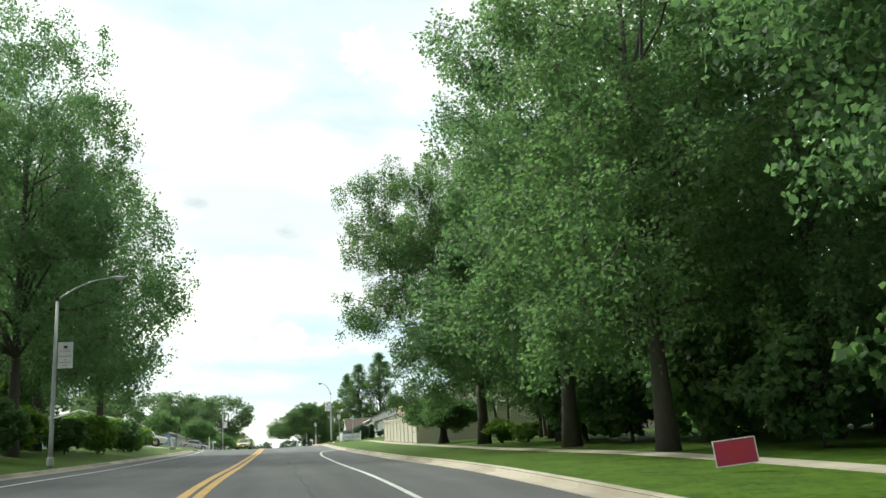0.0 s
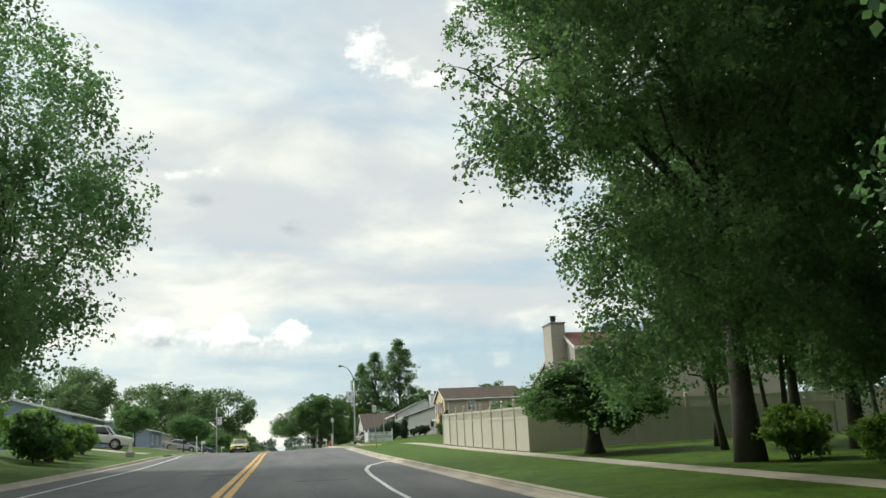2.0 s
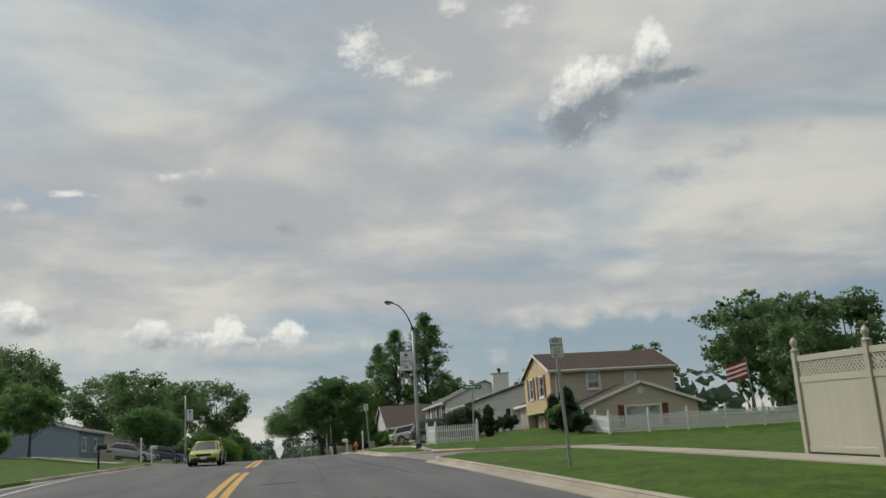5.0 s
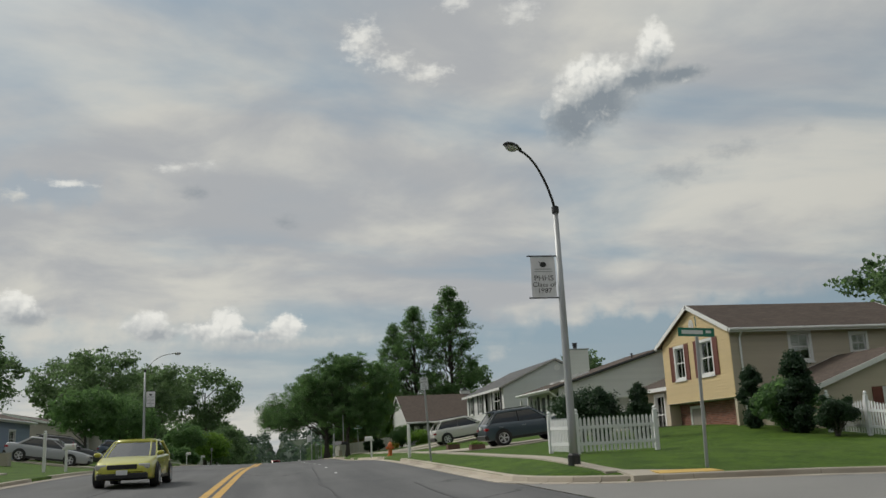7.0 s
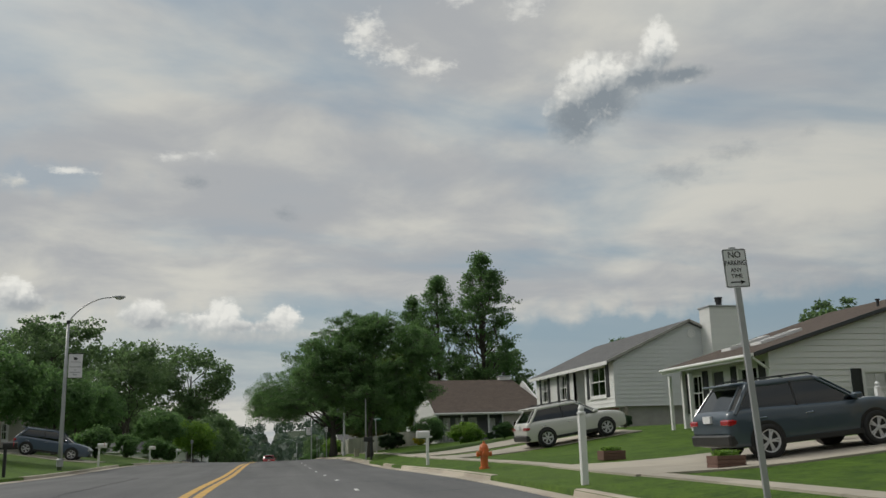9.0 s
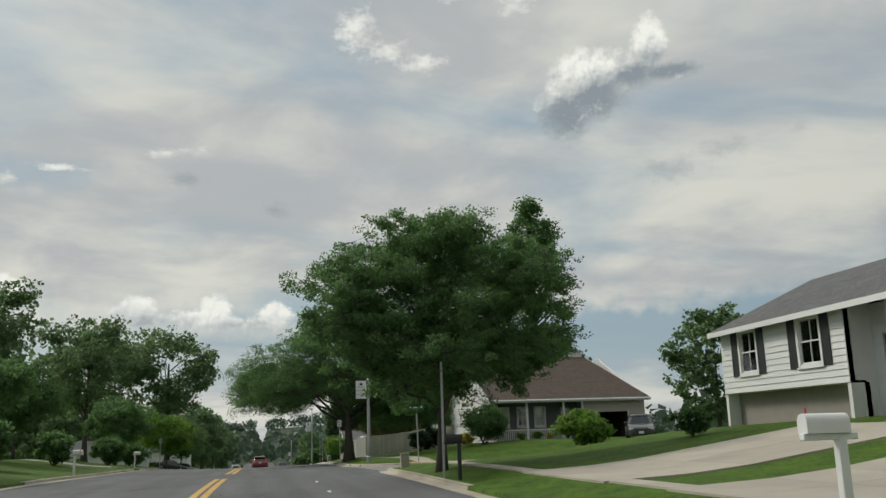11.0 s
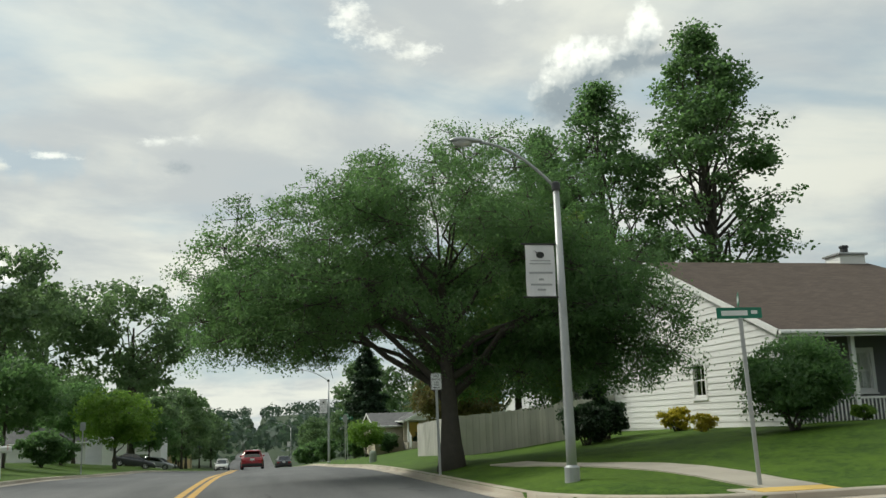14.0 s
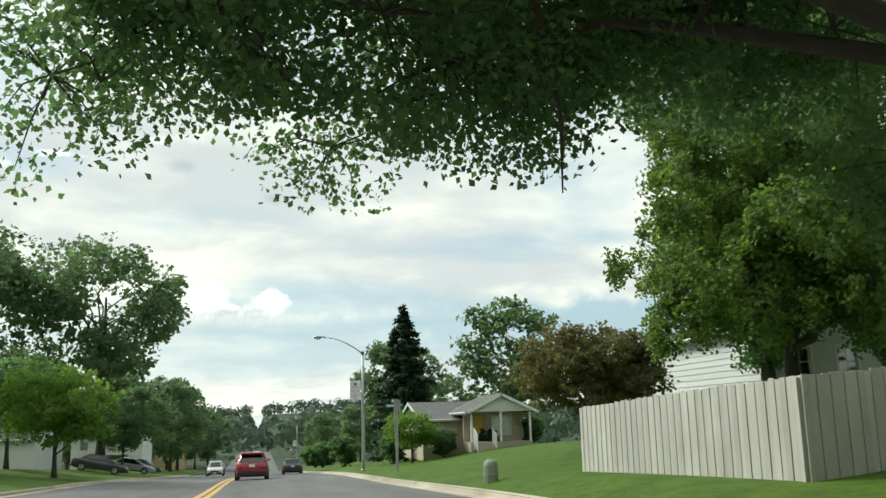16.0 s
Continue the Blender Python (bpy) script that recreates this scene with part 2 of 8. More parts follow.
def leaf_material(name, dark, light, through=0.35, rand=0.25):
    m = bpy.data.materials.new(name)
    m.use_nodes = True
    g = Graph(m.node_tree)
    geo = g.add("ShaderNodeNewGeometry")
    isl = geo.outputs["Random Per Island"]
    clump = g.noise(geo.outputs["Position"], 0.45, 3.0)
    obj = g.add("ShaderNodeObjectInfo").outputs["Random"]
    f = g.math("ADD", g.math("MULTIPLY", isl, 0.55), g.math("MULTIPLY", g.ramp(clump, 0.3, 0.7), 0.45))
    c = g.mix(f, (*dark, 1), (*light, 1))
    k = g.math("ADD", 1.0 - rand * 0.5, g.math("MULTIPLY", obj, rand))
    c = g.mix(1.0, c, g.add("ShaderNodeCombineColor", {0: k, 1: k, 2: k}).outputs[0], "MULTIPLY")
    d = g.add("ShaderNodeBsdfPrincipled", {"Base Color": c, "Roughness": 0.5, "Specular IOR Level": 0.35})
    t = g.add("ShaderNodeBsdfTranslucent", {"Color": g.mix(0.55, c, (light[0] * 1.6, light[1] * 1.7, light[2] * 1.1, 1))})
    s = g.add("ShaderNodeMixShader", {0: through, 1: d.outputs[0], 2: t.outputs[0]})
    g.tree.links.new(s.outputs[0], g.add("ShaderNodeOutputMaterial").inputs[0])
    return m


def glass_material(name, color=(0.95, 0.965, 0.96)):
    m = bpy.data.materials.new(name)
    m.use_nodes = True
    g = Graph(m.node_tree)
    clear = g.add("ShaderNodeBsdfTransparent", {0: (*color, 1)})
    gloss = g.add("ShaderNodeBsdfGlossy", {0: (1, 1, 1, 1), 1: 0.03})
    f = g.add("ShaderNodeFresnel", {0: 1.5}).outputs[0]
    s = g.add("ShaderNodeMixShader", {0: g.math("ADD", f, 0.04, clamp=True), 1: clear.outputs[0], 2: gloss.outputs[0]})
    g.tree.links.new(s.outputs[0], g.add("ShaderNodeOutputMaterial").inputs[0])
    return m


def asphalt_material():
    m = bpy.data.materials.new("asphalt")
    m.use_nodes = True
    g = Graph(m.node_tree)
    pos = g.add("ShaderNodeTexCoord").outputs["Object"]
    long = g.add("ShaderNodeMapping", {0: pos, 3: (1.0, 0.06, 1.0)}).outputs[0]
    wear = g.noise(long, 0.9, 5.0, 0.6)
    patch = g.noise(pos, 0.18, 4.0)
    grit = g.noise(pos, 90.0, 3.0, 0.7)
    vor = g.add("ShaderNodeTexVoronoi", {"Vector": g.add("ShaderNodeVectorMath", {0: pos, 1: g.noise(pos, 0.8, 4.0, 0.6, 0.0, 1)}, operation="ADD").outputs[0], "Scale": 0.16}, feature="DISTANCE_TO_EDGE").outputs[0]
    crack = g.ramp(vor, 0.0, 0.010, 1.0, 0.0)
    crack = g.math("MULTIPLY", crack, g.ramp(g.noise(pos, 0.12, 2.0), 0.5, 0.62))
    f = g.math("ADD", g.math("MULTIPLY", wear, 0.5), g.math("MULTIPLY", patch, 0.3))
    f = g.math("ADD", f, g.math("MULTIPLY", grit, 0.2))
    c = g.mix(g.ramp(f, 0.32, 0.68), (0.082, 0.084, 0.088, 1), (0.155, 0.155, 0.155, 1))
    c = g.mix(g.math("MULTIPLY", crack, 0.75), c, (0.03, 0.03, 0.032, 1))
    h = g.math("SUBTRACT", grit, crack)
    b = g.add("ShaderNodeBsdfPrincipled", {"Base Color": c, "Roughness": 0.82, "Specular IOR Level": 0.35,
              "Normal": g.add("ShaderNodeBump", {"Strength": 0.35, "Distance": 0.01, "Height": h}).outputs[0]})
    g.tree.links.new(b.outputs[0], g.add("ShaderNodeOutputMaterial").inputs[0])
    return m


def grass_material():
    m = bpy.data.materials.new("grass")
    m.use_nodes = True
    g = Graph(m.node_tree)
    pos = g.add("ShaderNodeTexCoord").outputs["Object"]
    big, mid, small = g.noise(pos, 0.12, 4.0), g.noise(pos, 1.1, 5.0, 0.65), g.noise(pos, 28.0, 4.0, 0.75)
    tuft = g.noise(pos, 6.5, 4.0, 0.7)
    f = g.math("ADD", g.math("MULTIPLY", mid, 0.3), g.math("ADD", g.math("MULTIPLY", small, 0.35), g.math("MULTIPLY", tuft, 0.35)))
    c = g.mix(g.ramp(f, 0.39, 0.61), (0.024, 0.060, 0.005, 1), (0.094, 0.164, 0.013, 1))
    c = g.mix(g.math("MULTIPLY", g.ramp(big, 0.5, 0.7), 0.3), c, (0.10, 0.15, 0.028, 1))
    apart = g.add("ShaderNodeSeparateXYZ", {0: pos}).outputs
    c = g.mix(g.ramp(apart[1], 400.0, 460.0), c, (0.035, 0.055, 0.025, 1))
    b = g.add("ShaderNodeBsdfPrincipled", {"Base Color": c, "Roughness": 0.8, "Specular IOR Level": 0.2,
              "Normal": g.add("ShaderNodeBump", {"Strength": 0.9, "Distance": 0.05, "Height": f}).outputs[0]})
    g.tree.links.new(b.outputs[0], g.add("ShaderNodeOutputMaterial").inputs[0])
    return m


def shingle_material(name, a, b_):
    m = bpy.data.materials.new(name)
    m.use_nodes = True
    g = Graph(m.node_tree)
    pos = g.add("ShaderNodeTexCoord").outputs["UV"]
    br = g.add("ShaderNodeTexBrick", {"Vector": pos, "Color1": (*a, 1), "Color2": (*b_, 1), "Mortar": (a[0] * 0.5, a[1] * 0.5, a[2] * 0.5, 1),
               "Scale": 1.0, "Mortar Size": 0.008, "Brick Width": 0.3, "Row Height": 0.14, "Mortar Smooth": 0.3})
    n = g.noise(pos, 1.2, 5.0, 0.6)
    gr = g.noise(pos, 80.0, 2.0)
    k = g.math("ADD", 0.62, g.math("ADD", g.math("MULTIPLY", n, 0.5), g.math("MULTIPLY", gr, 0.25)))
    c = g.mix(1.0, br.outputs[0], g.add("ShaderNodeCombineColor", {0: k, 1: k, 2: k}).outputs[0], "MULTIPLY")
    bs = g.add("ShaderNodeBsdfPrincipled", {"Base Color": c, "Roughness": 0.88, "Specular IOR Level": 0.25,
               "Normal": g.add("ShaderNodeBump", {"Strength": 0.6, "Distance": 0.01, "Height": br.outputs[1]}).outputs[0]})
    g.tree.links.new(bs.outputs[0], g.add("ShaderNodeOutputMaterial").inputs[0])
    return m


M = dict(
    asphalt=asphalt_material(), grass=grass_material(),
    side_asphalt=material("pale_asphalt", (0.23, 0.225, 0.215), 0.85, vary=0.2, scale=0.4, grain=0.2, bump=0.3, bump_scale=80),
    concrete=material("concrete", (0.41, 0.37, 0.305), 0.85, vary=0.16, scale=1.2, grain=0.1, bump=0.2, rand=0.10, tint=(0.3, 0.27, 0.23), tint_amount=0.5),
    kerb=material("kerb_concrete", (0.45, 0.40, 0.33), 0.85, vary=0.2, scale=1.6, grain=0.12, bump=0.25, rand=0.12, tint=(0.27, 0.22, 0.17), tint_amount=0.6),
    yellow_line=material("yellow_road_paint", (0.62, 0.36, 0.06), 0.6, vary=0.15, scale=2.0, grain=0.25, grain_scale=30, tint=(0.36, 0.24, 0.09), tint_scale=1.5),
    white_line=material("white_road_paint", (0.72, 0.72, 0.70), 0.6, vary=0.15, scale=2.0, grain=0.2, grain_scale=30, tint=(0.35, 0.35, 0.35), tint_scale=1.2),
    warn=material("yellow_ramp_paving", (0.60, 0.40, 0.10), 0.7, vary=0.15, grain=0.15),
    tar=material("tar_seal", (0.03, 0.03, 0.032), 0.6),
    bark=material("bark", (0.075, 0.066, 0.056), 0.9, vary=0.35, scale=6, grain=0.25, bump=0.8, bump_scale=18),
    leaf_dark=leaf_material("leaves_dark", (0.066, 0.122, 0.068), (0.13, 0.225, 0.11), 0.64),
    leaf_mid=leaf_material("leaves_green", (0.06, 0.112, 0.058), (0.125, 0.215, 0.092), 0.62),
    # yellow sunlit highlights are put into the lighter leaf colour
    leaf_sun=leaf_material("leaves_sunlit", (0.045, 0.09, 0.03), (0.16, 0.24, 0.05), 0.5),
    leaf_light=leaf_material("leaves_bright", (0.075, 0.145, 0.03), (0.18, 0.29, 0.06), 0.55),
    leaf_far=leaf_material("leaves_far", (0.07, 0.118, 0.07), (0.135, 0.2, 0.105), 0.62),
    leaf_red=leaf_material("leaves_red", (0.062, 0.11, 0.04), (0.15, 0.115, 0.05), 0.5),
    # bluish green: the haze of distance is put into the leaf colour
    leaf_ridge_haze=leaf_material("leaves_ridge_haze", (0.05, 0.085, 0.062), (0.075, 0.115, 0.085), 0.3),
    leaf_conifer=leaf_material("needles", (0.018, 0.042, 0.022), (0.048, 0.09, 0.046), 0.3),
    leaf_yellow=leaf_material("leaves_yellow", (0.25, 0.22, 0.02), (0.5, 0.42, 0.04), 0.3),
    galv=material("galvanised_steel", (0.42, 0.43, 0.44), 0.5, 0.6, vary=0.12, scale=2.0, grain=0.05, bump=0.04),
    dark_metal=material("dark_metal", (0.05, 0.05, 0.052), 0.45, 0.5, vary=0.15),
    chrome=material("chrome", (0.7, 0.7, 0.72), 0.12, 1.0, vary=0.03, bump=0),
    lens=material("lamp_lens", (0.5, 0.5, 0.48), 0.2, vary=0.05, bump=0),
    black=material("black_plastic", (0.02, 0.02, 0.021), 0.5, vary=0.1, bump=0.05),
    ink=material("black_ink", (0.02, 0.02, 0.022), 0.6, bump=0),
    banner=material("banner_cloth", (0.66, 0.66, 0.68), 0.75, vary=0.06, scale=2, bump=0.1, bump_scale=8),
    sign_white=material("sign_white", (0.72, 0.73, 0.74), 0.45, vary=0.05, bump=0),
    sign_red=material("sign_red", (0.50, 0.035, 0.05), 0.5, vary=0.06, bump=0),
    yard_red=material("yard_sign_red", (0.42, 0.03, 0.085), 0.5, vary=0.06, bump=0),
    sign_green=material("sign_green", (0.015, 0.17, 0.11), 0.4, vary=0.05, bump=0),
    sign_back=material("sign_back", (0.36, 0.37, 0.38), 0.5, 0.6, vary=0.12, bump=0),
    vinyl=material("tan_vinyl", (0.50, 0.475, 0.395), 0.5, vary=0.06, scale=1.0, grain=0.03, bump=0.03, tint=(0.40, 0.36, 0.28), tint_amount=0.35, rand=0.03),
    white_vinyl=material("white_vinyl", (0.72, 0.73, 0.74), 0.5, vary=0.05, grain=0.03, bump=0.03),
    fence_wood=material("pale_painted_boards", (0.47, 0.46, 0.425), 0.8, vary=0.18, scale=2.0, grain=0.12, bump=0.3, rand=0.14, tint=(0.34, 0.33, 0.29), tint_scale=1.0),
    siding_tan=material("tan_siding", (0.43, 0.39, 0.34), 0.6, vary=0.07, scale=0.8, grain=0.03, bump=0.05, rand=0.04),
    siding_yellow=material("yellow_siding", (0.62, 0.48, 0.26), 0.6, vary=0.07, scale=0.8, grain=0.03, bump=0.05, rand=0.04),
    siding_white=material("white_siding", (0.70, 0.70, 0.69), 0.6, vary=0.06, scale=0.8, grain=0.03, bump=0.05, rand=0.03),
    # a grey house's own colour, and the white house's shaded side
    siding_grey_and_shaded=material("grey_and_shaded_siding", (0.60, 0.61, 0.62), 0.6, vary=0.06, scale=0.8, grain=0.03, bump=0.05, rand=0.03),
    # siding darkened to hold the shade under the porch roof
    siding_porch_shade=material("porch_shade_siding", (0.15, 0.155, 0.16), 0.6, vary=0.07, scale=0.8, grain=0.03, bump=0.05, rand=0.04),
    siding_blue=material("blue_siding", (0.24, 0.30, 0.40), 0.6, vary=0.07, scale=0.8, grain=0.03, bump=0.05, rand=0.04),
    siding_beige=material("beige_siding", (0.50, 0.44, 0.34), 0.6, vary=0.07, scale=0.8, grain=0.03, bump=0.05, rand=0.04),
    trim=material("white_trim", (0.74, 0.74, 0.73), 0.5, vary=0.05, bump=0.03),
    brick=material("red_brick", (0.26, 0.12, 0.085), 0.85, vary=0.2, scale=5, grain=0.15, bump=0.3, island=0.3),
    mortar=material("mortar", (0.30, 0.27, 0.24), 0.9, vary=0.15),
    shutter_red=material("red_brown_shutter", (0.17, 0.055, 0.04), 0.6, vary=0.1),
    shutter_black=material("black_shutter", (0.025, 0.028, 0.03), 0.6, vary=0.1),
    door_dark=material("dark_door", (0.05, 0.055, 0.06), 0.5, vary=0.1),
    roof_red=shingle_material("red_brown_shingles", (0.17, 0.075, 0.06), (0.13, 0.06, 0.05)),
    roof_brown=shingle_material("brown_shingles", (0.115, 0.088, 0.072), (0.085, 0.066, 0.056)),
    roof_grey=shingle_material("grey_shingles", (0.15, 0.15, 0.15), (0.115, 0.115, 0.118)),
    glass=glass_material("window_glass"), car_glass=glass_material("car_glass", (0.22, 0.25, 0.25)),
    curtain=material("pale_blind", (0.74, 0.74, 0.71), 0.8, vary=0.08),
    rubber=material("rubber", (0.018, 0.018, 0.019), 0.75, vary=0.15),
    rim=material("alloy_rim", (0.62, 0.62, 0.64), 0.35, 0.3, vary=0.05, bump=0),
    red_lamp=material("red_lamp_lens", (0.35, 0.01, 0.012), 0.15, bump=0, coat=1.0),
    hydrant=material("orange_hydrant_paint", (0.62, 0.16, 0.04), 0.5, vary=0.12, tint=(0.3, 0.09, 0.04), tint_scale=6),
    soil=material("mulch_brown", (0.10, 0.07, 0.05), 0.95, vary=0.3, bump=0.6),
    terracotta=material("planter_wood", (0.16, 0.09, 0.07), 0.8, vary=0.2),
    flag_red=material("flag_red", (0.45, 0.04, 0.05), 0.7), flag_blue=material("flag_blue", (0.03, 0.05, 0.16), 0.7),
    stone=material("grey_stone", (0.36, 0.35, 0.33), 0.9, vary=0.25, bump=0.5),
    util=material("utility_green", (0.22, 0.26, 0.21), 0.6, vary=0.08),
)


def paint(name, color):
    return material(name, color, 0.35, 0.15, vary=0.04, scale=1.0, grain=0.02, bump=0, coat=0.8)


PAINT = dict(red=paint("red_car_paint", (0.30, 0.012, 0.022)), lime=paint("lime_car_paint", (0.46, 0.45, 0.05)),
             slate=paint("slate_blue_car_paint", (0.05, 0.072, 0.095)), white=paint("white_car_paint", (0.62, 0.61, 0.58)),
             silver=paint("silver_car_paint", (0.36, 0.37, 0.39)), dark=paint("dark_car_paint", (0.035, 0.037, 0.042)), blue=paint("blue_car_paint", (0.07, 0.10, 0.15)))

# ---- lie of the land ----
ROAD_Y = np.arange(-20.0, 341.0, 20.0)
ROAD_Z = np.array([-1.07, 0.0, 0.83, 1.26, 1.73, 2.22, 2.78, 3.08, 3.31, 3.14, 3.10, 2.82, 2.48, 1.76, 1.06, 0.16, -0.74, -1.64, -2.54])
CENTRE, KERB_R, KERB_L = -1.63, 5.05, -8.75     # the road's middle and its two kerbs, in x
# side streets on the right: from y to y, and the radius of their corners
STREETS = ((106.3, 114.2, 4.0, 3.2), (186.5, 195.2, 4.0, 3.5))
DRIVES_R = ((136.3, 141.6), (155.6, 159.8), (162.6, 168.4), (76.0, 76.01))
DRIVES_L = ((100.6, 105.0), (130.9, 134.8), (151.3, 155.5), (177.5, 182.0), (212.0, 216.0))


def road_z(y):
    """The height of the road along its length: a smooth curve through ROAD_Z."""
    if y < -20:
        return -1.07 + (y + 20) * 0.03
    if y > 335:
        return max(-2.31 - (y - 335) * 0.045, -7.0)
    u = (y + 20) / 20
    i = min(int(u), len(ROAD_Z) - 2)
    u -= i
    p = [ROAD_Z[min(max(j, 0), len(ROAD_Z) - 1)] for j in (i - 1, i, i + 1, i + 2)]
    if i == 0:
        p[0] = 2 * p[1] - p[2]
    if i + 2 > len(ROAD_Z) - 1:
        p[3] = 2 * p[2] - p[1]
    return p[1] + 0.5 * u * (p[2] - p[0] + u * (2 * p[0] - 5 * p[1] + 4 * p[2] - p[3] + u * (3 * (p[1] - p[2]) + p[3] - p[0])))


def smooth(a, b, x):
    t = min(max((x - a) / (b - a), 0.0), 1.0)
    return t * t * (3 - 2 * t)


def pave_z(x, y):
    """The height of the paved road between the kerbs, nearly flat across."""
    side = np.interp(y, (0, 60, 120, 400), (-0.06, -0.02, 0.10, 0.12)) if x > CENTRE else 0.12
    return road_z(y) + side * smooth(0.5, 6.5, abs(x - CENTRE))




def side_lift(y, d):
    """How far a side street has risen or fallen at the distance d from the kerb."""
    return -0.42 * smooth(2, 20, d) if y < 150 else 0.20 * smooth(2, 22, d)


RISE_R = ((-50, 0.1), (40, 0.1), (60, 0.15), (90, 0.3), (110, -0.15), (121, 0.0), (128, 0.5), (134, 0.7), (145, 0.6), (158, 1.15), (170, 1.15), (190, 0.7), (205, 0.85), (222, 0.9), (262, 1.1), (330, 0.8))
BANK_R = ((-50, 0.02), (30, 0.03), (60, 0.08), (100, 0.12), (120, 0.24), (138, 0.12), (160, 0.26), (400, 0.28))


def lawn_z(x, y):
    """The height of the lawns beside the road, and of the land beyond them."""
    r = road_z(y)
    if x >= 0:
        d = x - KERB_R
        lot = np.interp(y, *zip(*RISE_R))
        z = pave_z(KERB_R, y) + 0.13 + np.interp(y, *zip(*BANK_R)) * smooth(0.2, 2.0, d) + lot * smooth(2.0, 13.0, d)
        for y0, y1, *_ in STREETS:
            k = smooth(y0 - 7, y0 - 0.3, y) * smooth(y1 + 7, y1 + 0.3, y) * smooth(0.2, 3.0, d)
            z += k * (pave_z(KERB_R, y) + 0.13 + side_lift(y, d) - z)
        for y0, y1, r0, r1 in STREETS:
            for edge, r, way in ((y0, r0, -1), (y1, r1, 1)):
                off = way * (y - edge)
                if 0 <= off < 3.0:
                    gap = off if d > r else r - math.hypot(d - r, off - r) if off < r else d
                    z = min(z, pave_z(KERB_R, y) + side_lift(y, d) + 0.11 + 0.35 * max(0.0, gap - 0.35))
    else:
        d = KERB_L - x
        z = pave_z(KERB_L, y) + 0.13 + 0.18 * smooth(0.2, 2.0, d) + 0.75 * smooth(1.5, 8.0, d)
    return z


def far_z(x, y):
    """A wooded ridge a kilometre off, ahead."""
    return 24.0 * smooth(650, 1300, y) * (0.75 + 0.25 * math.sin(x * 0.0042 + 1.0) + 0.12 * math.sin(x * 0.013))


def in_paved(x, y):
    if KERB_L < x < KERB_R:
        return True
    for y0, y1, r0, r1 in STREETS:
        if x >= KERB_R and y0 - 0.04 < y < y1 + 0.04:
            return True
        if KERB_R <= x < KERB_R + r0 and y0 - r0 < y <= y0 and math.hypot(x - KERB_R - r0, y - y0 + r0) > r0:
            return True
        if KERB_R <= x < KERB_R + r1 and y1 <= y < y1 + r1 and math.hypot(x - KERB_R - r1, y - y1 - r1) > r1:
            return True
    return False


def ground_z(x, y):
    if in_paved(x, y):
        return min(road_z(y), pave_z(x, y)) - 0.28
    return lawn_z(x, y) + far_z(x, y)


def to_mesh(name, verts, faces, mat=None, uvs=None, smooth_faces=False):
    me = bpy.data.meshes.new(name)
    me.from_pydata(verts, [], faces)
    if mat:
        me.materials.append(mat)
    if uvs is not None:
        layer = me.uv_layers.new()
        layer.data.foreach_set("uv", np.asarray(uvs, dtype=np.float32).ravel())
    if smooth_faces:
        me.polygons.foreach_set("use_smooth", np.ones(len(me.polygons), dtype=bool))
    me.update()
    return me


def sheet(name, xs, ys, height, mat, label, category, keep=None):
    verts = [(x, y, height(x, y)) for y in ys for x in xs]
    n = len(xs)
    faces = [(j * n + i, j * n + i + 1, (j + 1) * n + i + 1, (j + 1) * n + i) for j in range(len(ys) - 1) for i in range(n - 1)
             if keep is None or keep((xs[i] + xs[i + 1]) / 2, (ys[j] + ys[j + 1]) / 2)]
    ob = new(name, to_mesh(name, verts, faces, mat, smooth_faces=True))
    return tagged(ob, label, category, kind="structure")


def steps(*rows):
    out = []
    for a, b, d in rows:
        n = max(1, round((b - a) / d))
        out += [a + (b - a) * i / n for i in range(n)]
    return out + [rows[-1][1]]


def cut(values, *extra):
    """Grid lines with the extra values among them; lines too near to those are left out."""
    keep = [v for v in values if all(abs(v - e) > 0.12 for e in extra)]
    return sorted(keep + list(extra))


E = 0.02
gx = cut(steps((-2600, -400, 200), (-400, -80, 40), (-80, -20, 4), (-20, 5, 1.0), (5, 10, 0.5), (10, 30, 1.0), (30, 80, 4), (80, 400, 40), (400, 2600, 200)),
         KERB_L - E, KERB_L + E, KERB_R - E, KERB_R + E)
gy = cut(steps((-400, -40, 60), (-40, 102, 2.0), (102, 119, 0.5), (119, 181, 2.0), (181, 200, 0.5), (200, 290, 2.0), (290, 400, 10), (400, 800, 40), (800, 2400, 100)),
         *[v for y0, y1, *_ in STREETS for v in (y0 - E, y0 - 3 * E, y1 + E, y1 + 3 * E)])
sheet("ground", gx, gy, ground_z, M["grass"], "mown green lawns and rolling land to the horizon", "ground")
road = sheet("road", cut(steps((KERB_L, KERB_R, 0.9)), CENTRE), steps((-120, 300, 3.0), (300, 620, 10)), pave_z, M["asphalt"], "worn grey asphalt road with tar-sealed cracks", "road")


# ---- helpers for things ----
def part(name, bm, mat, parent=None, label="", smooth_faces=False):
    """Links a bmesh as one mesh object, under a thing or a part."""
    me = bm if isinstance(bm, bpy.types.Mesh) else bpy.data.meshes.new(name)
    if me is not bm:
        bmesh.ops.recalc_face_normals(bm, faces=bm.faces)
        bm.to_mesh(me)
        bm.free()
        if smooth_faces:
            me.polygons.foreach_set("use_smooth", np.ones(len(me.polygons), dtype=bool))
    if mat and not me.materials:
        me.materials.append(mat)
    ob = new(name, me)
    if parent:
        ob.parent = parent
    if label:
        ob["label"] = label
    return ob


def thing(name, m, label, category, group="", kind=""):
    ob = new(name)
    ob.empty_display_size = 0.2
    ob.matrix_world = m
    return tagged(ob, label, category, group, kind)


